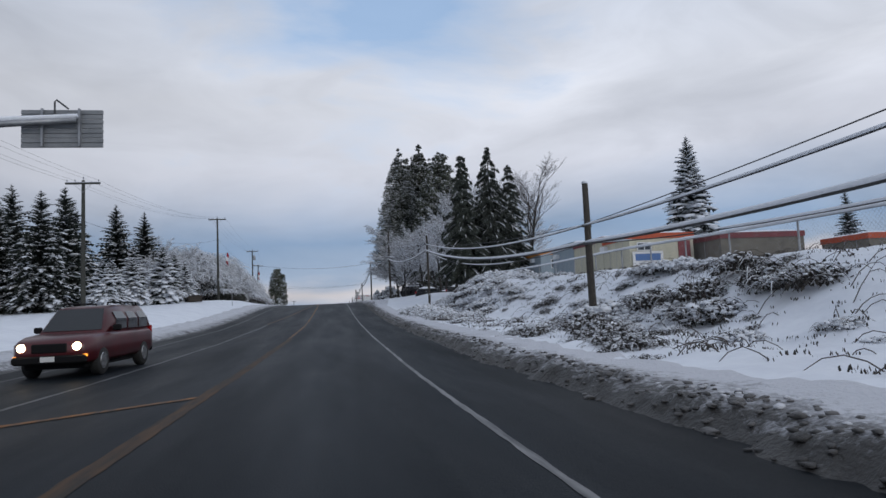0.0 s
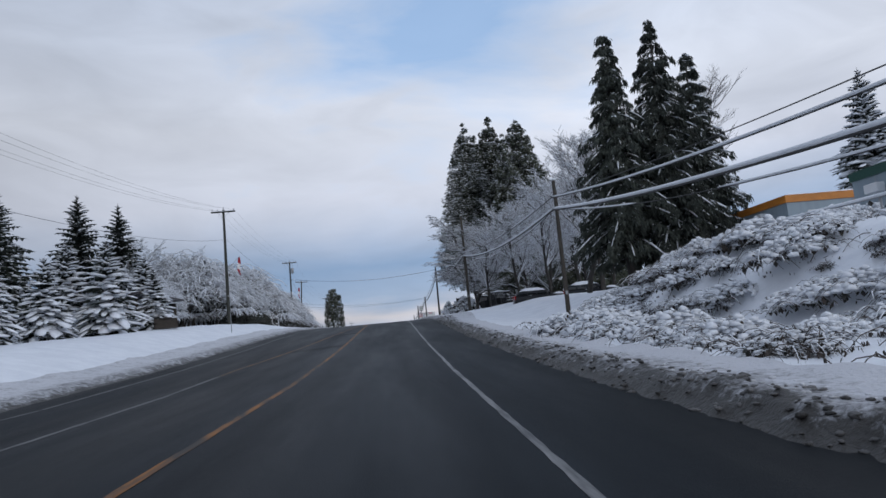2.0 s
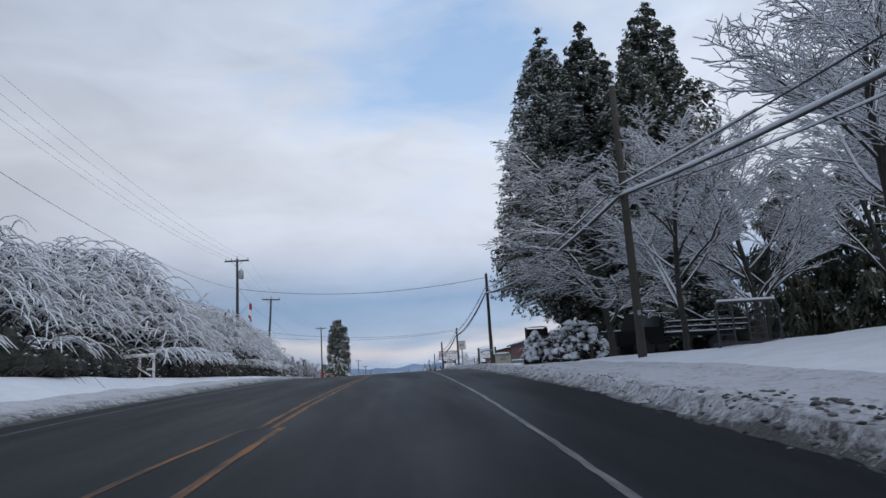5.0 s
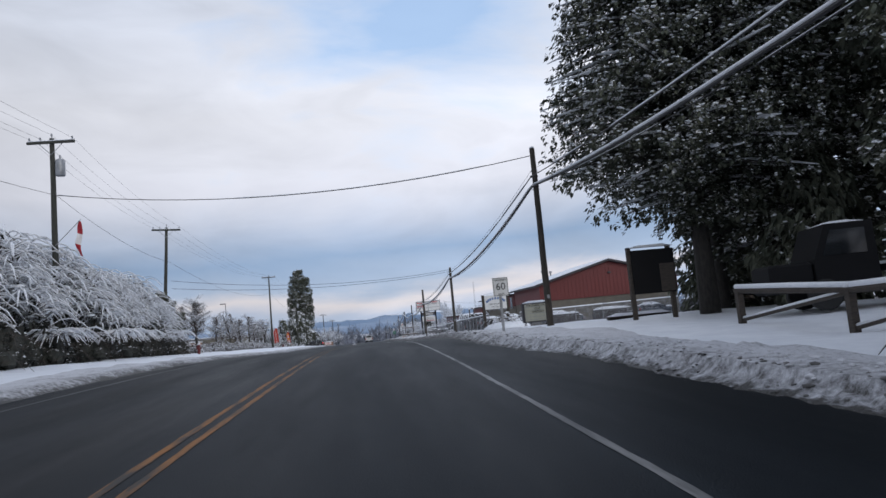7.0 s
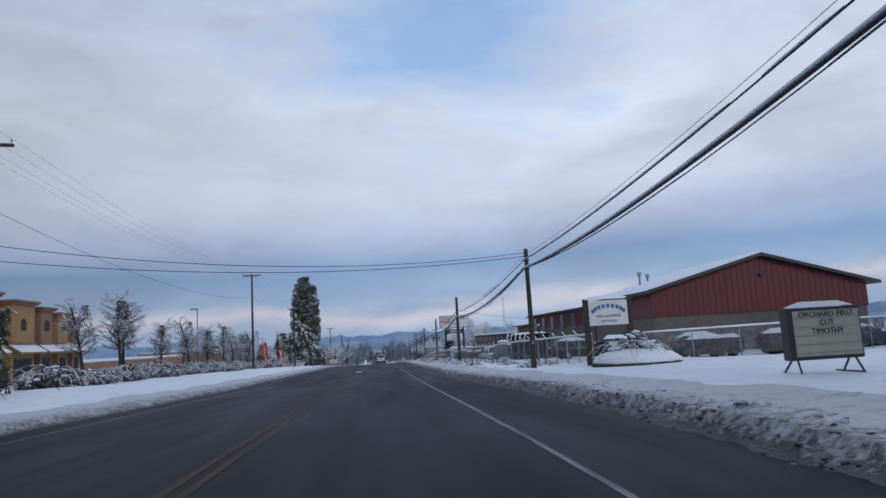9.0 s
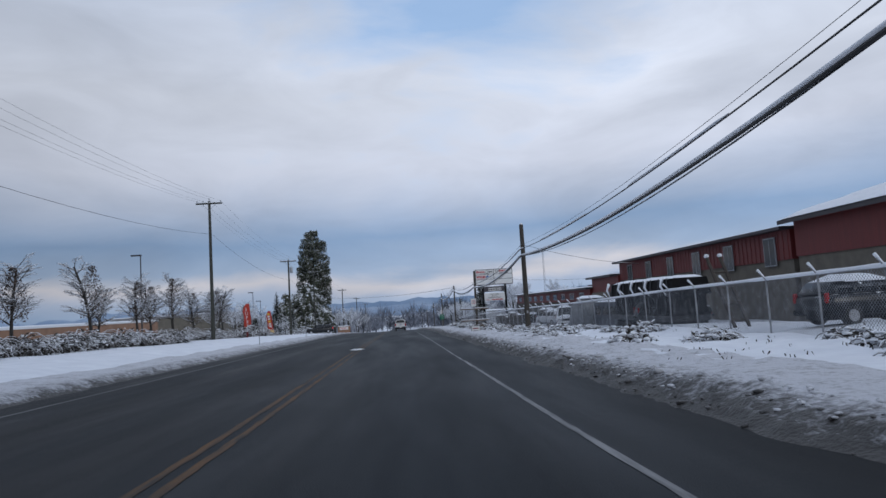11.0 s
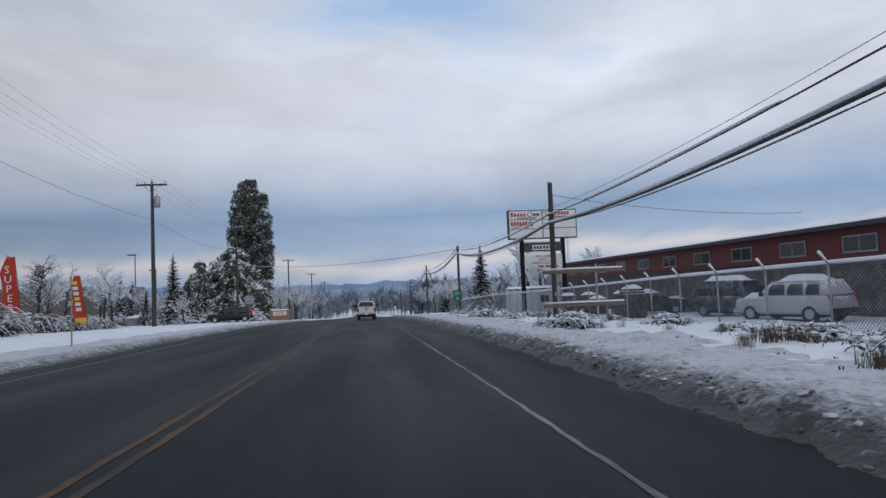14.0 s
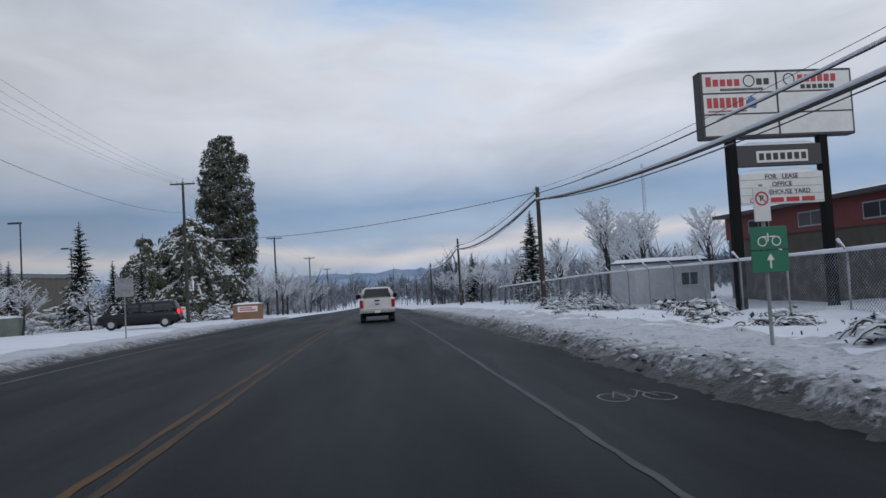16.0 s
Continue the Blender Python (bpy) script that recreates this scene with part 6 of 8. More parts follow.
def trailer(x0, y0, x1, y1, z0, z1, wall, fascia, label, end_fascia=None, seams=4):
    """A site-office trailer on blocks, with a coloured fascia band under a flat roof."""
    t = thing("site_trailer", label, "site trailer", None, "site trailers on the bank")
    part("wall", Shape().box(x0, y0, z0, x1, y1, z1 - .36), wall, t)
    part("fascia", Shape().box(x0 - .06, y0 - .06, z1 - .36, x1 + .06, y1 + .06, z1), fascia, t, "coloured fascia band")
    for k in range(5):
        part("fascia_rib", Shape().box(x0 - .075, y0 + .02, z1 - .33 + k * .066, x0 - .058, y1 - .02, z1 - .30 + k * .066), fascia, t)
        part("fascia_rib", Shape().box(x0 + .02, y0 - .075, z1 - .33 + k * .066, x1 - .02, y0 - .058, z1 - .30 + k * .066), fascia, t)
    snow_slab(t, x0 - .08, y0 - .08, x1 + .08, y1 + .08, z1, .12, int(y0))
    # a dark block fills the gap under the floor in place of its shade
    part("gap_shade", Shape().box(x0 + .15, y0 + .15, z0 - 1.2, x1 - .15, y1 - .15, z0), "dark_void", t, "dark block in place of the shade beneath the trailer")
    for k in range(1, seams):
        y = y0 + (y1 - y0) * k / seams
        part("panel_seam", Shape().box(x0 - .012, y - .015, z0 + .02, x0, y + .015, z1 - .38), "grey_ink", t)
    return t


# ---------------------------------------------------------------- trailers on the bank
tA = trailer(19.5, 40.7, 24.0, 44.9, 3.1, 5.75, "cream", "orange_red", "cream site trailer with an orange-red fascia on the bank")
part("door", Shape().box(22.9, 40.64, 3.25, 23.75, 40.70, 5.2), "maroon", tA, "maroon door")
window_y(tA, 20.0, 21.0, 40.70, 4.6, 5.15)
bn = part("banner", Shape().box(19.62, 40.58, 3.05, 21.75, 40.63, 4.55), "white_sign", tA, "white banner with a blue heading bar")
part("heading_bar", Shape().box(19.8, 40.56, 3.95, 21.55, 40.58, 4.4), "blue_ink", bn, "blue heading bar")
for k, w in enumerate((1.3, 1.1, .9)):
    part("text_bar", Shape().box(20.68 - w / 2, 40.56, 3.72 - k * .22, 20.68 + w / 2, 40.58, 3.80 - k * .22), "grey_ink", bn)
part("air_conditioner", Shape().box(19.15, 44.1, 4.85, 19.5, 44.75, 5.25, .02), "frame_white", tA, "white window air conditioner")
tB = trailer(19.5, 45.0, 23.5, 50.6, 3.3, 6.05, "cream", "maroon", "cream site trailer with a maroon fascia on the bank")
tC = trailer(19.5, 50.7, 23.5, 55.7, 3.6, 6.3, "blue_grey", "green_trim", "blue-grey site trailer on the bank")
part("air_conditioner", Shape().box(19.15, 54.0, 5.25, 19.5, 54.7, 5.6, .02), "frame_white", tC, "white window air conditioner")
tD = trailer(20.2, 61.2, 25.5, 70.0, 4.2, 6.55, "blue_grey", "orange", "pale grey site trailer with an orange fascia on the bank")
window_y(tD, 21.2, 22.4, 61.2, 4.9, 5.75)
part("door", Shape().box(23.6, 61.13, 4.25, 24.6, 61.2, 6.1), "orange", tD, "orange door")
part("air_conditioner", Shape().box(19.9, 63.0, 5.6, 20.2, 63.7, 6.0, .02), "frame_white", tD, "white window air conditioner")
tE = trailer(24.6, 38.5, 30.5, 46.0, 2.9, 5.4, "tan_wall", "maroon", "tan site trailer with a dark fascia on the bank")
tF = trailer(33, 36, 44, 40, 2.9, 4.9, "tan_wall", "orange_red", "low tan site building with an orange fascia on the bank")


# ---------------------------------------------------------------- chain-link fences
def chain_fence(points, h, label, spacing=3.0, arms=True, mesh_step=.11, rail_snow=True, group="", gauge=.004):
    """Posts, a snow-topped rail and woven wire along a line of ground points (x, y, base)."""
    f = thing("chain_link_fence", label, "fence", None, group)
    wire = Shape()
    for (xa, ya, za), (xb, yb, zb) in zip(points, points[1:]):
        a, b = Vector((xa, ya, za)), Vector((xb, yb, zb))
        L = (b - a).length
        n = max(1, round(L / spacing))
        for k in range(n):
            p = a.lerp(b, k / n)
            rng = random.Random(int(p.x * 7 + p.y * 31))
            lean = rng.uniform(-.05, .05)
            po = part("post", Shape().tube([(p.x, p.y, p.z - .4), (p.x + lean, p.y + lean, p.z + h)], .034, 8), "steel", f, "", True)
            if arms:
                part("barb_arm", Shape().tube([(p.x + lean, p.y + lean, p.z + h), (p.x + lean - .28, p.y + lean - .05, p.z + h + .30)], [.028, .02], 6), "steel", po, "angled steel arm")
                part("snow_cap", Shape().tube([(p.x + lean - .03, p.y + lean, p.z + h + .06), (p.x + lean - .30, p.y + lean - .05, p.z + h + .36)], [.03, .05], 6), "snow_pad", po, "snow on the arm", True)
        m = max(2, int(L / 1.0))
        rail = [a.lerp(b, i / m) + Vector((0, 0, h)) for i in range(m + 1)]
        part("top_rail", Shape().tube(rail, .024, 6), "steel", f, "", True)
        if rail_snow:
            rng = random.Random(int(ya))
            part("snow_strip", Shape().tube([q + Vector((0, 0, .055)) for q in rail], [.062 * rng.uniform(.8, 1.15) for _ in rail], 6), "snow_pad", f, "snow lying along the rail", True)
        count = int(L / mesh_step)
        d = (b - a) / L
        rise = h - .08
        run = rise
        for i in range(-int(run / mesh_step), count):
            for s in (1, -1):
                s0, s1 = i * mesh_step, i * mesh_step + run
                z0, z1 = (.05, .05 + rise) if s > 0 else (.05 + rise, .05)
                c0, c1 = max(0, s0), min(L, s1)
                if c1 <= c0:
                    continue
                za_, zb_ = z0 + (z1 - z0) * (c0 - s0) / run, z0 + (z1 - z0) * (c1 - s0) / run
                p, q = a + d * c0, a + d * c1
                p, q = Vector((p.x, p.y, p.z + za_)), Vector((q.x, q.y, q.z + zb_))
                t = Vector((0, 0, gauge))
                wire.add([p + t, p - t, q - t, q + t], [(0, 1, 2, 3)])
    ob = part("wire_mesh", wire, "frosted_wire", f, "frosted woven wire")
    ob["kind"] = "stuff"
    return f


chain_fence(((14.4, 4, 1.9), (14.4, 22, 2.25), (14.4, 31, 2.5), (14.4, 44, 2.65), (14.4, 56, 2.95)), 1.38, "chain-link fence with a snow-topped rail on the bank", 3.6, False, .14)
YARD = ((13.2, 183, 2.75), (13.2, 206, 2.3), (13.2, 222, 1.85), (13.2, 253, 1.25), (13.2, 277, .6), (13.2, 300, .1), (13.2, 335, -1.1))
chain_fence(YARD, 1.95, "chain-link yard fence with angled arms and snow along its rail", 3.0, True, .12, gauge=.010)
chain_fence(((16.8, 184, 2.9), (26, 184, 3.0), (40, 184, 3.1)), 1.7, "chain-link fence in front of the barn yard", 3.0, False, .14, gauge=.013)


# ---------------------------------------------------------------- road signs
def sign_post(x, y, base, top, r=.03, mat="steel"):
    return Shape().tube([(x, y, base - .4), (x, y, top)], r, 8)


sp60 = thing("speed_sign", "white speed limit sign on a wooden post in the snow", "road sign")
part("post", Shape().box(6.20, 139.62, 3.2, 6.30, 139.70, 5.9, .01), "steel", sp60)
pl = part("sign_plate", Shape().box(5.96, 139.585, 5.38, 6.60, 139.605, 6.14, .006), "white_sign", sp60, "white sign plate")
for a, b, c, d in ((5.98, 5.40, 6.58, 5.415), (5.98, 6.105, 6.58, 6.12), (5.98, 5.40, 5.995, 6.12), (6.565, 5.40, 6.58, 6.12)):
    part("border", Shape().box(a, 139.580, b, c, 139.586, d), "black_ink", pl)
face = lambda x, y, z, s=1: pose(x, y, z, 90, 0, 0)
text_part("lettering", "MAXIMUM", .105, "black_ink", pl, face(6.28, 139.578, 6.03))
text_part("lettering", "60", .42, "black_ink", pl, face(6.28, 139.578, 5.76))
text_part("lettering", "km/h", .12, "black_ink", pl, face(6.28, 139.578, 5.47))

npk = thing("parking_sign", "white no-parking sign above a smaller hand-lettered board on one post", "road sign")
part("post", sign_post(5.8, 224.36, 1.7, 4.6), "steel", npk)
pp = part("sign_plate", Shape().box(5.60, 224.29, 4.0, 5.98, 224.31, 4.58, .006), "white_sign", npk, "white sign plate")


def no_parking(parent, x, y, z, r):
    ring = Shape()
    n = 24
    for i in range(n):
        a0, a1 = 2 * math.pi * i / n, 2 * math.pi * (i + 1) / n
        ring.add([(x + r * math.cos(a), y, z + r * math.sin(a)) for a in (a0, a1)] + [(x + r * .8 * math.cos(a), y, z + r * .8 * math.sin(a)) for a in (a1, a0)], [(0, 1, 2, 3)])
    part("ring", ring, "red_ink", parent, "red prohibition ring")
    part("slash", Shape().add([(x - r * .62, y, z + r * .52), (x - r * .52, y, z + r * .62), (x + r * .62, y, z - r * .52), (x + r * .52, y, z - r * .62)], [(0, 3, 2, 1)]), "red_ink", parent)
    text_part("lettering", "P", r * 1.15, "black_ink", parent, face(x, y + .003, z))


no_parking(pp, 5.79, 224.283, 4.33, .14)
hb = part("hand_board", Shape().box(5.5, 224.27, 2.05, 6.17, 224.29, 2.6, .006), "dark_steel", npk, "weathered hand-lettered board in a dark frame")
part("board_face", Shape().box(5.54, 224.266, 2.09, 6.13, 224.271, 2.56), "white_sign", hb, "pale board face")
part("lettering", Shape().box(5.62, 224.260, 2.36, 6.05, 224.265, 2.44), "maroon", hb)
part("lettering", Shape().box(5.66, 224.260, 2.18, 6.0, 224.265, 2.26), "black_ink", hb)

bk = thing("bicycle_sign", "green bicycle route sign under a white no-parking sign", "road sign")
part("post", sign_post(5.72, 268.56, .75, 3.6), "steel", bk)
p1 = part("sign_plate", Shape().box(5.54, 268.47, 3.04, 5.80, 268.49, 3.56, .006), "white_sign", bk, "white sign plate")
no_parking(p1, 5.67, 268.463, 3.38, .105)
p2 = part("sign_plate", Shape().box(5.44, 268.46, 2.62, 6.02, 268.48, 2.96, .006), "green_ink", bk, "green sign plate")
p3 = part("sign_plate", Shape().box(5.44, 268.46, 2.28, 6.02, 268.48, 2.60, .006), "green_ink", bk, "green sign plate")


def ring_shape(x, y, z, r, w, n=18):
    sh = Shape()
    for i in range(n):
        a0, a1 = 2 * math.pi * i / n, 2 * math.pi * (i + 1) / n
        sh.add([(x + r * math.cos(a), y, z + r * math.sin(a)) for a in (a0, a1)] + [(x + (r - w) * math.cos(a), y, z + (r - w) * math.sin(a)) for a in (a1, a0)], [(0, 1, 2, 3)])
    return sh


for cx in (5.62, 5.84):
    part("symbol", ring_shape(cx, 268.455, 2.74, .075, .018), "white_sign", p2, "white bicycle symbol")
part("symbol", Shape().box(5.62, 268.452, 2.80, 5.82, 268.456, 2.82), "white_sign", p2)
part("symbol", Shape().box(5.70, 268.452, 2.74, 5.72, 268.456, 2.86), "white_sign", p2)
part("arrow", Shape().add([(5.715, 268.455, 2.34), (5.745, 268.455, 2.34), (5.745, 268.455, 2.46), (5.79, 268.455, 2.46), (5.73, 268.455, 2.56), (5.67, 268.455, 2.46), (5.715, 268.455, 2.46)], [tuple(range(7))]), "white_sign", p3, "white arrow")

# mast-arm sign seen from behind over the oncoming lane
ms = thing("mast_arm_sign", "back of a ribbed aluminium sign on a snow-topped mast arm", "road sign")
for k in range(8):
    part("panel_rib", Shape().box(-5.80, 14.05, 4.85 + k * .096, -4.30, 14.09 + .012 * (k % 2), 4.85 + k * .096 + .088, .008), "sign_back", ms, "aluminium sign panel greyed as if backlit")
for x in (-5.40, -4.72):
    part("bracket", Shape().box(x - .02, 13.98, 4.86, x + .02, 14.05, 5.62), "steel", ms)
part("mast_arm", Shape().tube([(-13.5, 13.9, 4.6), (-9, 13.9, 5.0), (-6.5, 13.9, 5.25), (-4.75, 13.9, 5.36)], [.10, .085, .07, .055], 10), "steel", ms, "", True)
part("snow_strip", Shape().tube([(-13.5, 13.9, 4.72), (-9, 13.9, 5.1), (-6.5, 13.9, 5.34), (-4.72, 13.9, 5.44)], [.08, .07, .06, .05], 6), "snow_pad", ms, "snow lying on the arm", True)
part("mast", Shape().tube([(-13.5, 13.9, -.3), (-13.5, 13.9, 6.0)], [.15, .11], 12), "steel", ms, "", True)
part("camera_bracket", Shape().tube([(-5.15, 13.95, 5.3), (-5.15, 13.95, 5.74), (-5.12, 13.95, 5.78), (-4.9, 13.95, 5.6)], .018, 6), "dark_steel", ms)

# large pylon sign
bs = thing("pylon_sign", "large white business sign on dark posts beside the yard", "sign")
for x in (13.35, 17.0):
    part("post", Shape().box(x - .17, 282.95, -.2, x + .17, 283.25, 7.4, .02), "plastic", bs, "black square post")
cab = part("cabinet", Shape().box(12.2, 282.9, 7.05, 18.3, 283.4, 9.6, .03), "roof_dark", bs, "dark sign cabinet")
for x0, x1 in ((12.32, 15.2), (15.28, 18.2)):
    for z0, z1 in ((8.78, 9.5), (7.98, 8.72), (7.15, 7.92)):
        part("sign_panel", Shape().box(x0, 282.885, z0, x1, 282.90, z1, .004), "white_sign", cab, "white sign panel")


def letter_bars(parent, x0, x1, z0, z1, count, mat, tall=0):
    """A row of plain bars the size of letters; the first may stand taller."""
    step = (x1 - x0) / count
    for k in range(count):
        top = z1 if k == 0 or tall == 0 else z1 - (z1 - z0) * .28
        part("letter_bar", Shape().box(x0 + k * step, 282.87, z0, x0 + (k + .72) * step, 282.884, top), mat, parent)


letter_bars(cab, 12.45, 13.85, 9.02, 9.38, 5, "red_ink", 1)
part("logo_ring", ring_shape(14.15, 282.88, 9.20, .24, .05), "black_ink", cab, "black ring mark")
letter_bars(cab, 14.45, 15.02, 9.04, 9.28, 2, "black_ink")
letter_bars(cab, 13.0, 14.7, 8.84, 8.93, 18, "black_ink")
letter_bars(cab, 12.45, 13.95, 8.20, 8.58, 6, "red_ink")
part("logo_mark", Shape().prism([(14.0, 8.2), (14.35, 8.15), (14.45, 8.45), (14.2, 8.62), (13.98, 8.45)], 282.87, 282.884), "blue_ink", cab, "blue emblem shape")
letter_bars(cab, 12.5, 14.0, 8.04, 8.10, 16, "red_ink")
part("logo_ring", ring_shape(15.75, 282.88, 9.22, .24, .05), "black_ink", cab, "black ring mark")
letter_bars(cab, 16.1, 17.7, 9.10, 9.38, 6, "red_ink")
letter_bars(cab, 16.2, 17.6, 8.84, 9.0, 6, "black_ink")
ad = part("address_panel", Shape().box(13.5, 282.93, 5.95, 16.85, 283.2, 6.75, .01), "roof_dark", bs, "dark panel with a plain white bar")
part("address_bar", Shape().box(14.25, 282.915, 6.08, 16.3, 282.93, 6.52), "white_sign", ad, "white plate with unlettered bars")
for k in range(7):
    part("text_bar", Shape().box(14.35 + k * .28, 282.905, 6.17, 14.54 + k * .28, 282.914, 6.43), "black_ink", ad)
rb = part("letter_board", Shape().box(13.52, 282.93, 4.5, 16.84, 283.1, 5.68, .01), "white_sign", bs, "white changeable letter board")
for k in range(4):
    part("letter_track", Shape().box(13.55, 282.918, 4.56 + k * .29, 16.8, 282.93, 4.575 + k * .29), "grey_ink", rb)
text_part("lettering", "FOR   LEASE", .25, "black_ink", rb, face(15.18, 282.915, 5.53))
text_part("lettering", "OFFICE", .25, "black_ink", rb, face(15.18, 282.915, 5.24))
text_part("lettering", "WAREHOUSE YARD", .25, "black_ink", rb, face(15.18, 282.915, 4.95))
text_part("lettering", "CALL", .25, "red_ink", rb, face(14.15, 282.915, 4.65))
for k in range(3):
    part("text_bar", Shape().box(14.7 + k * .62, 282.91, 4.57, 15.2 + k * .62, 282.93, 4.74), "red_ink", rb)
snow_slab(bs, 12.2, 282.9, 18.3, 283.4, 9.6, .05, 3, "snow_strip")
snow_slab(bs, 13.5, 282.93, 16.85, 283.2, 6.75, .12, 4, "snow_strip")
snow_slab(bs, 13.52, 282.93, 16.84, 283.1, 5.68, .16, 5, "snow_strip")

# portable reader board
rdb = thing("reader_board", "portable cream reader board on splayed steel legs in the snow", "sign")
part("cabinet", Shape().box(11.95, 161.2, 3.82, 14.1, 161.55, 5.27, .02), "roof_dark", rdb, "dark sign cabinet")
fc = part("sign_panel", Shape().box(12.12, 161.18, 3.92, 14.04, 161.2, 5.16, .005), "cream", rdb, "cream letter panel")
for k in range(5):
    part("letter_track", Shape().box(12.14, 161.165, 4.0 + k * .235, 14.02, 161.18, 4.018 + k * .235), "grey_ink", fc)
text_part("lettering", "ORCHARD FIRST", .215, "black_ink", fc, face(13.08, 161.166, 5.05))
text_part("lettering", "CUT", .215, "black_ink", fc, face(13.08, 161.166, 4.82))
text_part("lettering", "TIMOTHY", .215, "black_ink", fc, face(13.08, 161.166, 4.585))
snow_slab(rdb, 11.95, 161.2, 14.1, 161.55, 5.27, .14, 6, "snow_strip")
for x in (12.2, 13.85):
    for dy in (-.45, .75):
        part("leg", Shape().tube([(x, 161.38, 4.0), (x + (.1 if x > 13 else -.1), 161.38 + dy, 3.2)], .03, 6), "dark_steel", rdb, "splayed steel leg")
    part("foot_bar", Shape().tube([(x - .02, 160.95, 3.45), (x - .02, 162.1, 3.45)], .025, 6), "dark_steel", rdb)

# store sign in its timber planter
ss = thing("store_sign", "white store sign with a blue lettered arc between dark posts", "sign")
for x in (12.5, 15.0):
    part("post", Shape().box(x - .14, 181.3, 2.2, x + .14, 181.6, 6.75, .02), "wood_plank", ss, "dark timber post")
sf = part("sign_panel", Shape().box(12.62, 181.28, 5.2, 14.9, 181.4, 6.62, .01), "white_sign", ss, "white sign panel")
for k in range(9):
    a = math.pi * (.14 + .72 * k / 8)
    part("letter_bar", Shape().box(13.76 - 1.0 * math.cos(a) - .09, 181.268, 5.78 + .52 * math.sin(a) - .10, 13.76 - 1.0 * math.cos(a) + .09, 181.28, 5.78 + .52 * math.sin(a) + .12), "blue_ink", sf, "blue lettering shape")
text_part("lettering", "FEED & SUPPLIES", .20, "black_ink", sf, face(13.76, 181.27, 5.72))
text_part("lettering", "PET FOOD", .20, "black_ink", sf, face(13.76, 181.27, 5.42))
snow_slab(ss, 12.3, 181.25, 15.2, 181.7, 6.72, .15, 7, "snow_strip")
tp = thing("timber_planter", "round timber-edged planter heaped with snow", "planter")
for r in range(2):
    for k in range(14):
        a0, a1 = 2 * math.pi * k / 14, 2 * math.pi * (k + 1) / 14
        part("timber", Shape().tube([(14.2 + 2.3 * math.cos(a0), 178.8 + 2.3 * math.sin(a0), 2.95 + r * .17), (14.2 + 2.3 * math.cos(a1), 178.8 + 2.3 * math.sin(a1), 2.95 + r * .17)], .085, 6), "wood_plank", tp)
part("snow_mound", Shape().blob((14.2, 178.8, 3.15), (2.35, 2.35, .75), random.Random(5), .06, 6, 18, .8), "snow_pad", tp, "heaped snow", True)
place = thicket(2.6, 2.4, 1.6, 71, "snow-buried shrub in the planter", canes=70, leaves=160, pads=50, name="planter_shrub", group="", arch=1.2)
place.matrix_basis = pose(14.2, 178.9, 3.5)

# ---------------------------------------------------------------- red barn and its neighbours
def barn():
    b = thing("red_barn", "long red metal barn with a tan lower wall and snowy roof", "barn")
    part("lower_wall", Shape().box(22.1, 195.1, 1.0, 40, 210, 5.7), "tan_wall", b, "tan block lower wall")
    part("gable_wall", Shape().prism([(22.0, 5.7), (40.1, 5.7), (40.1, 7.6), (31.2, 10.05), (22.0, 7.6)], 195.0, 195.3), "barn_red", b, "red metal gable")
    part("upper_wall", Shape().box(22.0, 195.3, 5.7, 40.1, 210, 7.6), "barn_red", b, "red metal upper wall")
    part("gable_wall", Shape().prism([(22.0, 7.6), (40.1, 7.6), (31.2, 10.05)], 209.7, 210), "barn_red", b)
    for k in range(36):
        x = 22.25 + k * .5
        zt = 7.6 + (x - 22) / 9.2 * 2.45 if x < 31.2 else 7.6 + (40.1 - x) / 8.9 * 2.45
        part("siding_rib", Shape().box(x - .025, 194.97, 5.72, x + .025, 195.0, zt - .05), "barn_red", b)
    part("roof_plane", Shape().prism([(21.3, 7.48), (31.2, 10.12), (31.2, 10.34), (21.3, 7.70)], 194.4, 210.4), "roof_dark", b, "dark roof edge")
    part("roof_plane", Shape().prism([(41.0, 7.42), (41.0, 7.64), (31.2, 10.34), (31.2, 10.12)], 194.4, 210.4), "roof_dark", b, "dark roof edge")
    for x0, z0, x1, z1 in ((21.25, 7.71, 31.2, 10.36), (41.05, 7.65, 31.2, 10.36)):
        sh = Shape()
        nx, ny = 12, 24
        for j in range(ny + 1):
            for i in range(nx + 1):
                t = i / nx
                y = 194.5 + 15.8 * j / ny
                e = 1 if 0 < i and 0 < j < ny else .15
                sh.v.append((x0 + (x1 - x0) * t, y, z0 + (z1 - z0) * t + .16 * e * (1 + .3 * noise.noise((t * 8, y * .6, 2)))))
        fs = [(j * (nx + 1) + i, j * (nx + 1) + i + 1, (j + 1) * (nx + 1) + i + 1, (j + 1) * (nx + 1) + i) for j in range(ny) for i in range(nx)]
        sh.f = fs if x1 > x0 else [tuple(reversed(q)) for q in fs]
        part("roof_snow", sh, "snow_pad", b, "snow on the roof", True)
    for x, y in ((25.5, 206), (27.5, 209)):
        part("vent_pipe", Shape().tube([(x, y, 8.4), (x, y, 9.9), (x, y, 9.9), (x, y, 10.2)], [.11, .11, .2, .2], 8), "steel", b, "steel vent pipe")
    part("wall_lamp", Shape().box(31.0, 194.8, 8.5, 31.4, 195.0, 8.75, .03), "dark_steel", b)
    return b


barn()


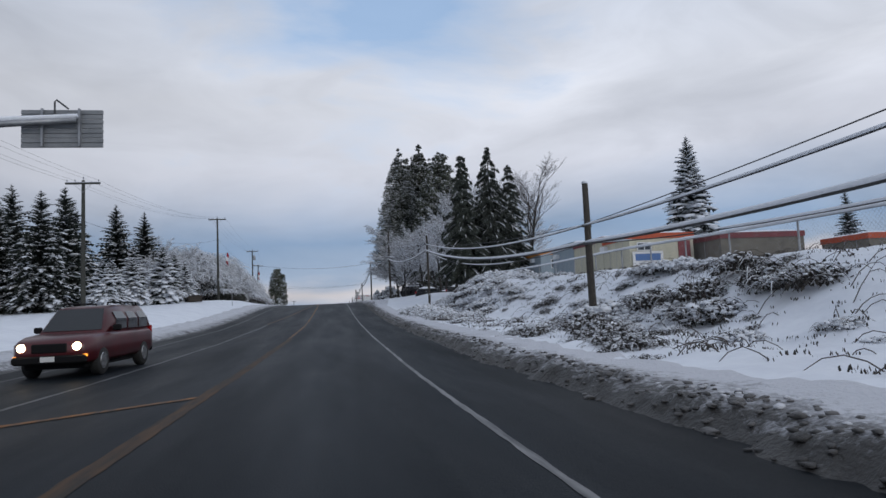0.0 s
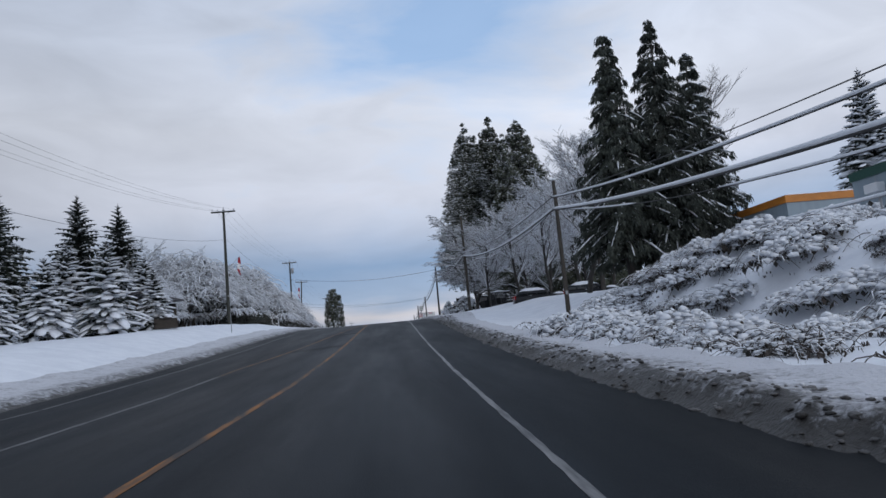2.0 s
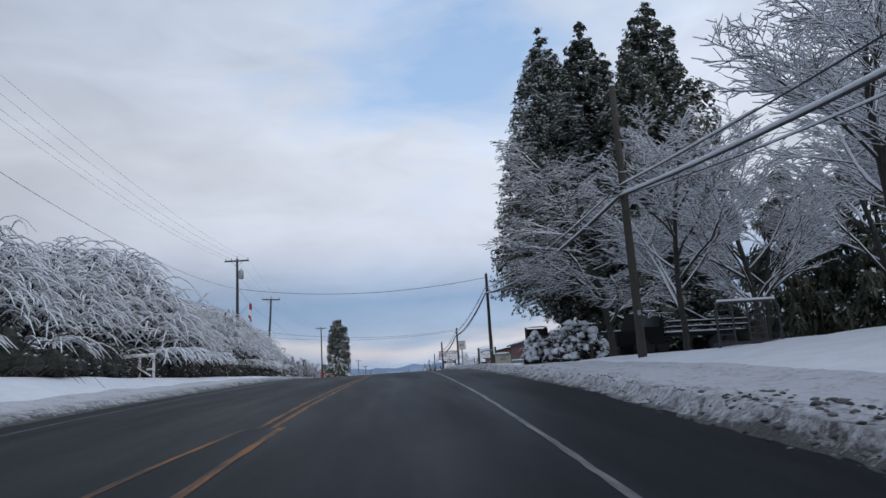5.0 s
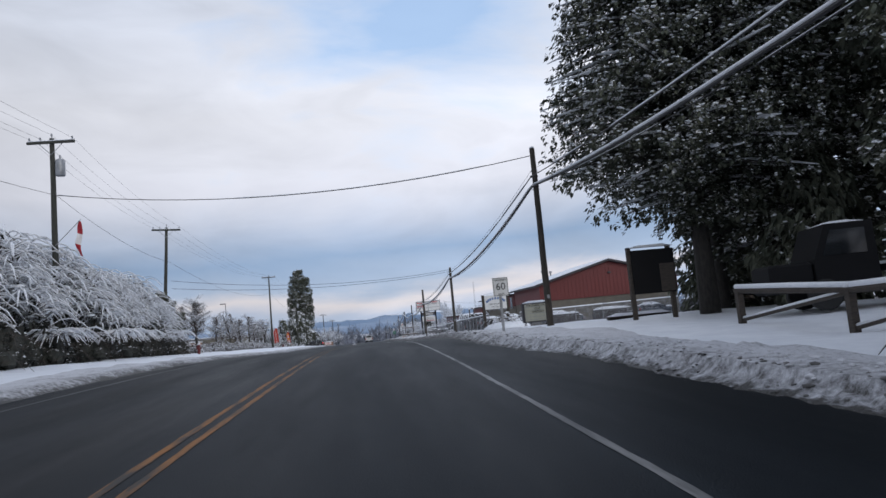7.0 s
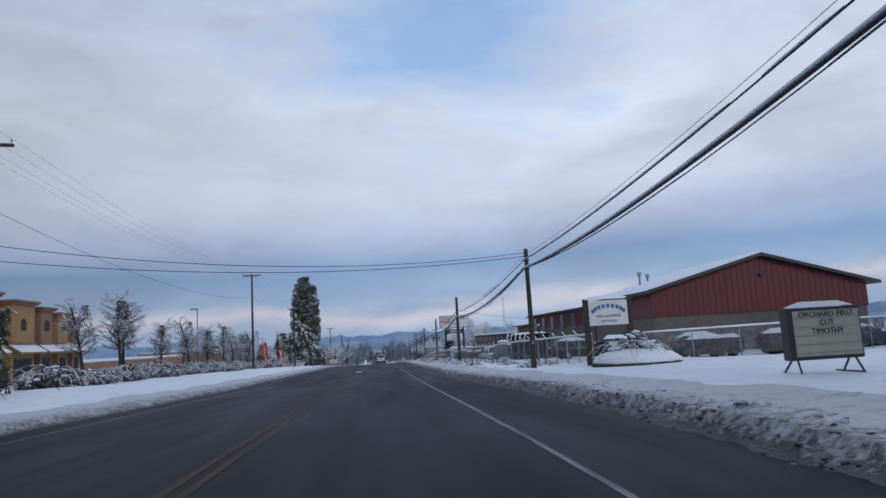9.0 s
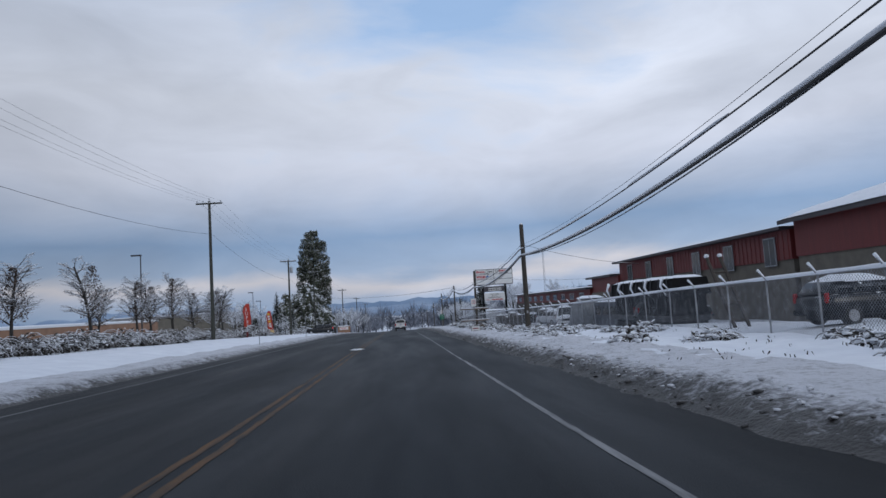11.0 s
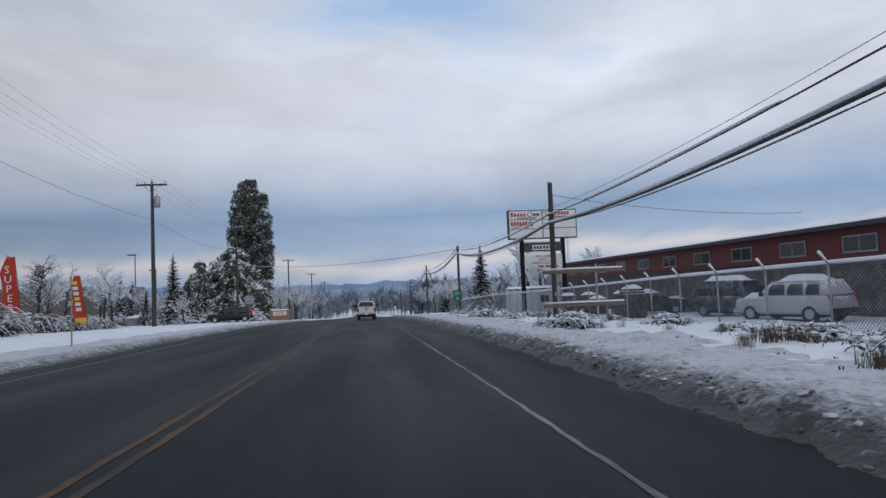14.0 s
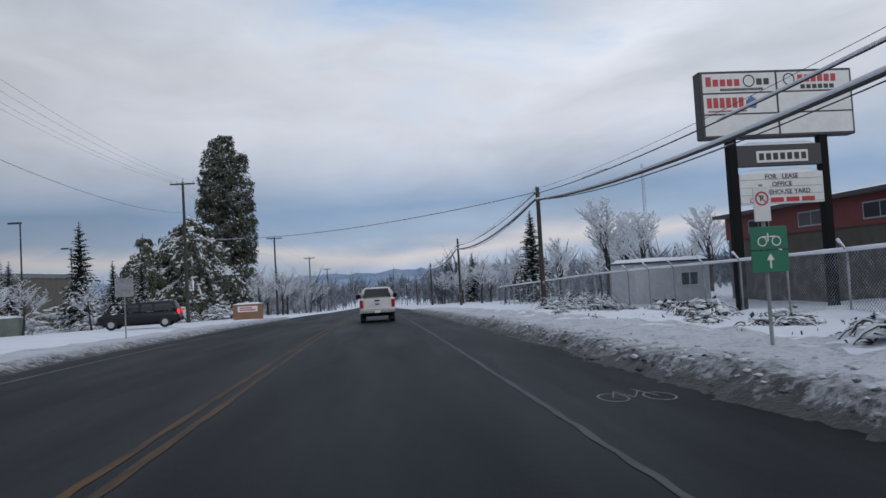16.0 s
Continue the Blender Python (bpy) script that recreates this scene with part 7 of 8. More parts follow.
def annex():
    b = thing("red_annex", "long red and olive-tan building with upper windows beside the barn", "building")
    part("lower_wall", Shape().box(22.1, 210.5, 0, 38, 240, 5.6), "tan_wall", b, "olive-tan lower wall")
    part("upper_wall", Shape().box(22.0, 210.45, 5.6, 38.1, 240, 7.25), "barn_red", b, "red metal upper wall")
    part("roof_edge", Shape().box(21.4, 210.42, 7.25, 38.4, 240.4, 7.42), "roof_dark", b, "dark roof edge")
    snow_slab(b, 21.4, 210.42, 38.4, 240.4, 7.42, .10, 8)
    for k in range(58):
        y = 210.7 + k * .5
        part("siding_rib", Shape().box(21.975, y - .025, 5.62, 22.0, y + .025, 7.24), "barn_red", b)
    for y in (211.9, 216.9, 221.8, 226.6, 231.4, 236.2):
        window_x(b, 21.97, y, y + 1.25, 5.3, 6.95)
    return b


annex()


def long_shed():
    b = thing("low_warehouse", "long low red and tan warehouse with a snowy roof", "warehouse")
    part("lower_wall", Shape().box(21.6, 249.5, -1.0, 36, 299, 3.7), "olive_wall", b, "olive-tan block wall")
    part("upper_wall", Shape().box(21.5, 249.4, 3.7, 36.1, 299.1, 5.05), "barn_red", b, "dark red upper wall")
    part("roof_edge", Shape().box(20.9, 249.2, 5.05, 36.5, 299.5, 5.25), "roof_dark", b, "dark roof edge")
    snow_slab(b, 20.9, 249.2, 36.5, 299.5, 5.25, .14, 9)
    for k in range(10):
        y = 252 + k * 4.7
        window_x(b, 21.5, y, y + 2.1, 3.95, 4.72)
    part("end_block", Shape().box(21.8, 240.05, 0, 36, 249.4, 6.1), "barn_red", b, "red end block")
    part("end_lower", Shape().box(21.7, 240.1, 0, 36.1, 249.35, 4.6), "tan_wall", b)
    part("end_roof", Shape().box(21.2, 240.6, 6.1, 36.5, 249.8, 6.3), "roof_dark", b)
    snow_slab(b, 21.2, 240.6, 36.5, 249.8, 6.3, .15, 10)
    for k in range(5):
        part("roof_unit", Shape().box(25 + k * .9, 262 + k * .3, 5.3, 25.7 + k * .9, 263 + k * .3, 5.75, .03), "dark_steel", b, "rooftop unit")
    return b


long_shed()


SHED_TURN = pose(38.4, 185, 0, 0, 0, -87)


def shop():
    """A big gabled shed whose open front faces the road."""
    b = thing("hay_shed", "big white gabled shed with a wide dark opening", "shed", SHED_TURN)
    w, d, e, a, op, z0 = 14.0, 11.0, 9.9, 11.6, 8.35, 1.5
    m = w / 2
    part("front_wall", Shape().prism([(0, op), (w, op), (w, e), (m, a), (0, e)], 0, .15), "white_wall", b, "white gable wall")
    part("jamb", Shape().box(0, 0, z0, .35, .15, op), "grey_wall", b)
    part("jamb", Shape().box(9.4, 0, z0, w, .15, op), "white_wall", b, "white front wall beside the opening")
    for x in (0, w - .15):
        part("side_wall", Shape().box(x, .15, z0, x + .15, d, e), "white_wall", b)
    part("back_wall", Shape().prism([(.15, z0), (w - .15, z0), (w - .15, e), (m, a), (.15, e)], d - .15, d), "wood_plank", b)
    for k in range(40):
        x = .35 * k + .17
        zt = e + (a - e) * (1 - abs(x - m) / m)
        part("siding_rib", Shape().box(x - .02, -.02, op, x + .02, 0, zt - .05), "white_wall", b)
    part("door_frame", Shape().box(9.2, -.03, z0, 9.4, .12, op), "frame_white", b)
    for xa in (-.5, w + .5):
        za = e - .12
        o = [(xa, za - .14), (m, a), (m, a + .14), (xa, za)]
        q = [(xa, za + .01), (m, a + .15), (m, a + .34), (xa, za + .17)]
        part("roof_plane", Shape().prism(o if xa < m else o[::-1], -.4, d + .4), "roof_dark", b)
        part("roof_snow", Shape().prism(q if xa < m else q[::-1], -.35, d + .35), "snow_pad", b, "snow on the roof")
    sb = part("sign_board", Shape().box(3.5, -.08, 9.02, 11.2, -.025, 9.55), "roof_dark", b, "dark name board with unreadable lettering")
    for k in range(18):
        part("letter_bar", Shape().box(3.75 + k * .405, -.09, 9.14, 4.02 + k * .405, -.08, 9.43), "grey_ink", sb)
    return b


shop()
rng = random.Random(77)
for r in range(4):
    for k in range(3):
        x = 1.3 + k * 1.3 + rng.uniform(-.05, .05)
        solid("hay_bale", Shape().box(x, 2.6, 2.9 + r * 1.0, x + 1.22, 4.2, 3.87 + r * 1.0, .14), "tan_lumber", "rectangular brown hay bale stacked in the shed", "hay bale", "stacked hay bales", m=SHED_TURN)


def house(x0, y0, x1, y1, z0, ze, za, wall, label, name="house", along="y"):
    b = thing(name, label, "house")
    part("wall", Shape().box(x0, y0, z0 - 1, x1, y1, ze), wall, b)
    if along == "y":
        m = (x0 + x1) / 2
        part("gable", Shape().prism([(x0, ze), (x1, ze), (m, za)], y0, y1), wall, b)
        part("roof", Shape().prism([(x0 - .4, ze - .15), (m, za), (x1 + .4, ze - .15), (x1 + .4, ze), (m, za + .18), (x0 - .4, ze)], y0 - .4, y1 + .4), "roof_dark", b)
        part("roof_snow", Shape().prism([(x0 - .45, ze + .01), (m, za + .19), (x1 + .45, ze + .01), (x1 + .45, ze + .16), (m, za + .36), (x0 - .45, ze + .16)], y0 - .4, y1 + .4), "snow_pad", b, "thick snow on the roof")
    else:
        m = (y0 + y1) / 2
        part("gable", Shape().prism([(y0, ze), (y1, ze), (m, za)], x0, x1, "x"), wall, b)
        part("roof", Shape().prism([(y0 - .4, ze - .15), (m, za), (y1 + .4, ze - .15), (y1 + .4, ze), (m, za + .18), (y0 - .4, ze)], x0 - .4, x1 + .4, "x"), "roof_dark", b)
        part("roof_snow", Shape().prism([(y0 - .45, ze + .01), (m, za + .19), (y1 + .45, ze + .01), (y1 + .45, ze + .16), (m, za + .36), (y0 - .45, ze + .16)], x0 - .4, x1 + .4, "x"), "snow_pad", b, "thick snow on the roof")
    window_y(b, x0 + (x1 - x0) * .3, x0 + (x1 - x0) * .3 + 1.2, y0, z0 + 1.0, z0 + 2.1)
    return b


house(26.6, 128, 39, 136, 4.0, 5.9, 7.9, "tan_wall", "beige house under a thick white roof", along="x")


def plaza():
    """Stucco building with stepped towers and parapets beside the road."""
    b = thing("stucco_building", "orange-tan stucco building with towers and moulded cornices", "building")
    part("main_wall", Shape().box(-56, 214, 2.0, -41.2, 238.5, 8.6), "stucco_light", b, "pale stucco wall")
    part("main_cornice", Shape().box(-56.2, 213.8, 8.6, -41.0, 238.7, 8.9, .06), "stucco", b)
    part("snow_strip", Shape().box(-56.1, 213.9, 8.9, -41.1, 238.6, 9.02, .05), "snow_pad", b, "snow on the cornice")
    for k, (ya, yb, z) in enumerate(((214.5, 219.0, 12.1), (221.7, 226.5, 11.5), (228.0, 230.8, 11.0), (232.3, 234.9, 10.5), (236.2, 238.4, 10.0))):
        mat = "stucco_yellow" if k % 2 else "stucco"
        part("tower", Shape().box(-46, ya, 2.0, -40, yb, z), mat, b, "stucco tower bay")
        part("cornice", Shape().box(-46.3, ya - .3, z, -39.7, yb + .3, z + .22, .05), "stucco", b, "moulded cornice")
        part("cornice", Shape().box(-46.5, ya - .5, z + .22, -39.5, yb + .5, z + .5, .08), "stucco", b, "moulded cornice")
        m, h = (ya + yb) / 2, min(.55, (yb - ya) * .22)
        arch = [(m - h, 8.6), (m + h, 8.6), (m + h, 9.4)] + [(m + h * math.cos(a), 9.4 + h * math.sin(a)) for a in (.5, 1.05, 1.57, 2.1, 2.64)] + [(m - h, 9.4)]
        part("arched_window", Shape().prism(arch, -40.02, -39.96, "x"), "dark_void", b, "small arched window")
        part("band", Shape().box(-40.0, ya - .1, 7.0, -39.82, yb + .1, 7.3, .04), "stucco", b, "stucco band")
        part("canopy", Shape().prism([(-40, 6.6), (-38.7, 5.9), (-38.7, 6.1), (-40, 6.95)], ya - .4, yb + .4), "stucco", b, "sloped canopy")
        part("snow_strip", Shape().prism([(-40, 6.96), (-38.7, 6.11), (-38.7, 6.2), (-40, 7.0)], ya - .4, yb + .4), "snow_pad", b, "snow on the canopy")
        part("shop_front", Shape().box(-40, ya + .5, 2.8, -39.95, yb - .5, 5.4), "glass", b, "dark shop window")
    return b


plaza()
lw = thing("long_warehouse", "long low tan warehouse behind the roadside trees", "warehouse")
part("wall", Shape().box(-75, 250, -2, -46, 305, 4.4), "stucco", lw, "tan wall")
part("parapet", Shape().box(-75.1, 249.9, 4.4, -45.9, 305.1, 4.7), "frame_white", lw, "pale parapet")
snow_slab(lw, -75, 250, -46, 305, 4.7, .12, 21)
lw2 = thing("flat_building", "flat-roofed grey-brown building beyond the side street", "building")
part("wall", Shape().box(-62, 322, -3, -40, 350, 5.0), "tan_wall", lw2)
part("parapet", Shape().box(-62.1, 321.9, 5.0, -39.9, 350.1, 5.5), "grey_wall", lw2)
snow_slab(lw2, -62, 322, -40, 350, 5.5, .12, 22)
part("roof_unit", Shape().box(-45, 326, 5.6, -43, 328, 6.3, .05), "dark_steel", lw2, "rooftop unit")


# ---------------------------------------------------------------- roadside things on the right
def rail_barrier():
    b = thing("timber_barrier", "two-rail timber barrier on steel posts in the snow", "barrier")
    for x in (7.55, 9.1):
        part("post", Shape().tube([(x, 251.5, .4), (x, 251.5, 3.85)], .045, 8), "steel", b)
    for z in (3.58, 2.28):
        part("rail", Shape().box(6.95, 251.40, z - .06, 10.2, 251.46, z + .06, .01), "tan_lumber", b, "bare timber rail")
        part("snow_strip", Shape().tube([(7.0, 251.43, z + .11), (8.5, 251.43, z + .115), (10.15, 251.43, z + .11)], .035, 6), "snow_pad", b, "snow on the rail", True)
    return b


rail_barrier()


def rail_fence():
    f = thing("timber_rail_fence", "low dark timber rail fence capped with snow", "fence")
    ys = (131, 126.5, 122, 117.5)
    for y in ys:
        g = ground(11.5, y)
        part("post", Shape().box(11.42, y - .09, g - .4, 11.60, y + .09, g + 1.0, .015), "wood_plank", f)
    for a, b in zip(ys, ys[1:]):
        ga, gb = ground(11.5, a), ground(11.5, b)
        part("rail", Shape().tube([(11.51, a + .15, ga + .95), (11.51, b - .15, gb + .95)], .085, 8), "wood_plank", f)
        part("snow_strip", Shape().tube([(11.51, a + .1, ga + 1.06), (11.51, (a + b) / 2, (ga + gb) / 2 + 1.07), (11.51, b - .1, gb + 1.06)], .08, 7), "snow_pad", f, "snow on the rail", True)
        part("brace", Shape().tube([(11.51, a, ga + .1), (11.51, b, gb + .9)], .05, 6), "wood_plank", f)
        part("snow_strip", Shape().tube([(11.51, a, ga + .16), (11.51, b, gb + .96)], .04, 6), "snow_pad", f, "snow on the brace", True)
    return f


rail_fence()

dk = thing("notice_board", "dark timber notice board on two posts", "sign")
for x in (12.25, 14.05):
    part("post", Shape().box(x - .09, 140.6, 3.3, x + .09, 140.78, 7.0, .01), "wood_plank", dk)
part("board", Shape().box(12.3, 140.5, 4.95, 14.2, 140.6, 6.85, .01), "plastic", dk, "dark board face")
part("panel", Shape().box(13.5, 140.48, 5.0, 14.15, 140.5, 6.2), "wood_plank", dk, "dark notice panel")
snow_slab(dk, 12.15, 140.48, 14.3, 140.8, 6.98, .10, 31, "snow_strip")

lg = thing("timber_ledge", "low stack of squared timbers under snow", "timber", Matrix.Translation((.45, 0, -.18)))
for k in range(3):
    part("beam", Shape().box(12.4 + .08 * k, 145.9 + .1 * k, 3.62 + .19 * k, 16.0 - .05 * k, 146.5, 3.80 + .19 * k, .02), "wood_plank", lg)
snow_slab(lg, 12.5, 145.95, 15.95, 146.6, 4.19, .14, 32, "snow_strip")

gt = thing("steel_rack", "upright dark tubular steel rack with slats", "rack")
g0 = ground(13.1, 103.3)
part("frame", Shape().tube([(12.0, 103.3, g0 - .1), (12.0, 103.3, g0 + 1.3), (12.15, 103.3, g0 + 1.5), (14.15, 103.3, g0 + 1.5), (14.3, 103.3, g0 + 1.3), (14.3, 103.3, g0 - .1)], .05, 8), "dark_steel", gt)
for x in (12.6, 13.15, 13.75):
    part("upright", Shape().tube([(x, 103.3, g0), (x, 103.3, g0 + 1.5)], .035, 6), "dark_steel", gt)
for k in range(6):
    for a, b in ((12.0, 12.6), (13.15, 13.75)):
        part("slat", Shape().tube([(a, 103.3, g0 + .15 + k * .22), (b, 103.3, g0 + .15 + k * .22)], .022, 6), "dark_steel", gt)
part("snow_strip", Shape().tube([(12.1, 103.3, g0 + 1.56), (14.2, 103.3, g0 + 1.56)], .05, 6), "snow_pad", gt, "snow on the frame", True)
for k in range(2):
    part("base_rail", Shape().tube([(12.0, 102.9 + k * .8, g0 + .05), (14.3, 102.9 + k * .8, g0 + .05)], .05, 6), "dark_steel", gt)


def old_truck(x, y, turn, label):
    """A flatbed under the trees, coloured near-black to stand in for their shade."""
    b = thing("flatbed_truck", label, "truck", on_ground(x, y, turn))
    part("deck", Shape().box(-1.2, -3.5, 1.05, 1.2, 2.2, 1.25, .02), "plastic", b, "dark plank deck")
    cab = part("cab", Shape().prism([(2.3, .6), (4.1, .6), (4.1, 1.55), (3.7, 2.6), (2.35, 2.6)], -1.05, 1.05, "x"), "plastic", b, "dark cab")
    part("bonnet", Shape().box(-.95, 4.1, .6, .95, 5.4, 1.5, .08), "plastic", b, "dark bonnet")
    for s in (-1, 1):
        part("side_window", Shape().prism([(2.6, 1.65), (3.85, 1.65), (3.58, 2.4), (2.6, 2.4)], s * 1.06 - .01, s * 1.06 + .01, "x"), "car_glass", cab)
    snow_slab(b, -.95, 2.3, .95, 3.7, 2.6, .14, 41, "roof_snow")
    snow_slab(b, -1.2, -3.5, 1.2, 2.2, 1.25, .12, 42, "deck_snow")
    for k in range(2):
        part("stake_rail", Shape().box(-1.22, -3.5, 1.45 + k * .33, -1.16, 2.2, 1.58 + k * .33), "plastic", b)
        part("snow_strip", Shape().tube([(-1.19, -3.5, 1.60 + k * .33), (-1.19, 2.2, 1.60 + k * .33)], .035, 6), "snow_pad", b, "snow on the rail", True)
    part("boom", Shape().tube([(0, -2.5, 1.3), (0, 1.5, 3.4)], .12, 8), "plastic", b, "dark loading boom")
    part("snow_strip", Shape().tube([(0, -2.4, 1.48), (0, 1.4, 3.48)], .07, 6), "snow_pad", b, "snow on the boom", True)
    for sx in (-1, 1):
        for yy in (-2.2, -1.2, 3.9):
            part("wheel", Shape().tube([(sx * .8, yy, .48), (sx * .84, yy, .48), (sx * 1.06, yy, .48), (sx * 1.10, yy, .48)], [.42, .48, .48, .42], 14), "rubber", b, "dark tyre")
    return b


old_truck(19.0, 121.8, 100, "dark flatbed truck with snow along its rails")
old_truck(18.6, 131.5, 75, "dark parked truck with snow on its cab")


def snowed_car(x, y, turn, paint, label, h=1.5, wagon=4.4, sink=.05):
    c = suv(on_ground(x, y, turn, sink), paint, label, wagon=wagon, h=h, rack=False, name="parked_car")
    L = wagon / 2
    snow_slab(c, -.68, -L + 1.75, .68, L - .4, h - .04, .24, int(x * 3 + y), "roof_snow")
    snow_slab(c, -.80, -L + .12, .80, -L + 1.25, 1.0, .18, int(x * 5 + y), "bonnet_snow")
    return c


snowed_car(16.6, 241.5, -12, "car_white", "dull white van under thick snow behind the yard fence", h=1.95, wagon=5.2)
snowed_car(18.6, 258, 14, "car_blue", "dark van under thick snow behind the yard fence", h=1.9, wagon=4.9)
snowed_car(19.0, 269.5, 75, "suv_dark", "dark car under thick snow by the warehouse wall")
snowed_car(16.8, 231.2, 8, "suv_dark", "dark car under thick snow behind the yard fence", h=1.5)
snowed_car(17.5, 252, 200, "car_white", "pale pickup under thick snow behind the yard fence", h=1.7)
snowed_car(17.3, 216, 80, "suv_dark", "dark car under snow behind the yard fence")
snowed_car(16.5, 197, 95, "suv_dark", "snow-covered dark car in the store yard")
snowed_car(17.5, 190, 20, "suv_dark", "snow-covered dark car in the store yard")
snowed_car(22.5, 187.5, 90, "car_blue", "snow-covered dark blue car in front of the barn")
snowed_car(28.5, 187.5, 90, "suv_dark", "snow-covered dark car in front of the barn")
snowed_car(33.5, 187.5, 90, "car_blue", "snow-covered blue car in front of the barn")

snowed_car(17.2, 83.5, 70, "suv_dark", "dark car buried to its windows in snow behind the bare trees", sink=.85)
snowed_car(13.6, 86.5, 85, "suv_dark", "dark car buried to its windows in snow behind the bare trees", sink=.85)


def timber_stack(x, y, w, rows, label):
    """Sawn timbers piled on bearers, roofed with snow."""
    s = thing("timber_stack", label, "timber", on_ground(x, y), "timber stacks by the barn")
    rr = random.Random(int(x * 10))
    for k in range(3):
        part("bearer", Shape().box(w * (.1 + .36 * k), -.5, -.1, w * (.1 + .36 * k) + .14, .5, .14, .01), "wood_plank", s)
    for r in range(rows):
        for k in range(4):
            o = rr.uniform(-.12, .12)
            part("timber", Shape().box(o, -.48 + k * .24, .15 + r * .2, w + o, -.27 + k * .24, .33 + r * .2, .015), "wood_plank", s)
    snow_slab(s, -.1, -.52, w + .1, .52, .16 + rows * .2, .22, int(x), "snow_load")


timber_stack(20.3, 185.6, 3.4, 5, "stack of dark timbers under thick snow by the barn fence")
timber_stack(25.6, 185.8, 4.2, 6, "stack of dark timbers under thick snow by the barn fence")
timber_stack(36.4, 186.2, 3.2, 7, "tall stack of dark timbers under snow by the barn fence")
rk = thing("equipment_trailer", "long black equipment trailer with snow on its frame", "trailer", Matrix.Translation((0, 3, -.35)))
part("side_panel", Shape().box(15.5, 208.1, 2.0, 17.3, 218.4, 4.4), "plastic", rk, "black side panel")
part("deck", Shape().box(15.2, 208, 2.9, 17.4, 218.5, 3.2, .02), "dark_steel", rk)
part("hood", Shape().prism([(15.1, 4.35), (17.5, 4.35), (17.3, 5.3), (15.4, 5.3)], 207.8, 218.6), "plastic", rk, "black raised body")
for k in range(9):
    y = 208 + k * 1.25
    part("rib", Shape().tube([(15.05, y, 4.35), (15.35, y + .5, 5.3)], .05, 6), "dark_steel", rk)
    if k % 2 == 0:
        part("snow_strip", Shape().tube([(15.0, y, 4.4), (15.05, y + .8, 4.9), (15.3, y + 1.1, 5.33)], [.03, .07, .11], 6), "snow_pad", rk, "snow on the frame", True)
    part("strut", Shape().tube([(15.4, y, 3.2), (15.4, y, 4.4)], .05, 6), "dark_steel", rk)
snow_slab(rk, 15.3, 207.8, 17.4, 218.6, 5.3, .16, 51, "roof_snow")
for y in (210, 211.2, 216):
    wheel(rk, 15.4, y, .5, .28).location.z = 1.85
# dark block standing in for the shade under the deck
part("underside_shade", Shape().box(15.6, 209, 1.9, 17.2, 217.5, 2.9), "dark_void", rk)

tb = thing("tarped_trailer", "trailer under a pale grey tarp and snow", "trailer")
part("tarp", loft([[(15.3, y, 1.6), (17.8, y, 1.6), (17.8, y, z - .5), (17.2, y, z), (15.9, y, z), (15.3, y, z - .5)] for y, z in ((229.6, 3.6), (230.2, 4.1), (232, 4.15), (233.4, 4.0), (234.6, 2.7))]), "grey_wall", tb, "pale grey tarp", True)
snow_slab(tb, 15.7, 229.8, 17.4, 233.8, 4.1, .2, 52, "roof_snow")
bx = thing("cargo_box", "dark blue box van body with snow on its roof", "container")
part("body", Shape().box(15.9, 222.2, 1.9, 18.2, 228.4, 3.75, .06), "car_blue", bx)
part("base_rail", Shape().box(16.0, 222.3, 1.3, 18.1, 228.3, 1.9), "plastic", bx)
for k in range(3):
    part("window", Shape().box(15.87, 222.8 + k * 1.9, 2.75, 15.9, 224.1 + k * 1.9, 3.4), "car_glass", bx, "dark window")
snow_slab(bx, 15.9, 222.2, 18.2, 228.4, 3.75, .24, 53, "roof_snow")

af = thing("leaning_frame", "leaning rusty timber frame tipped with snow", "frame")
for x0, y0, x1, y1 in ((14.0, 201.2, 14.2, 203.9), (14.6, 201.2, 14.8, 203.9)):
    part("beam", Shape().tube([(x0, y0, 2.2), (x1, y1, 5.6)], .075, 6), "wood_plank", af)
    part("snow_cap", Shape().blob((x1, y1, 5.68), (.11, .11, .10), random.Random(3), .2), "snow_pad", af, "cap of snow", True)
for k in range(4):
    t = .2 + k * .2
    part("rung", Shape().tube([(14.0 + .2 * t, 201.2 + 2.7 * t, 2.2 + 3.4 * t), (14.6 + .2 * t, 201.2 + 2.7 * t, 2.2 + 3.4 * t)], .045, 6), "wood_plank", af)

rng = random.Random(91)
for k in range(7):
    x, y = rng.uniform(14.3, 16.2), 261.5 + k * 2.6
    pk_ = thing("pallet_stack", "stack of timber pallets under snow", "pallets", on_ground(x, y, rng.uniform(-20, 20)), "stacked pallets")
    for r in range(rng.randint(6, 11)):
        part("pallet", Shape().box(-.6, -.5, r * .15, .6, .5, r * .15 + .11, .01), "wood_plank", pk_)
    snow_slab(pk_, -.6, -.5, .6, .5, (r + 1) * .15 - .03, .2, k, "snow_load")

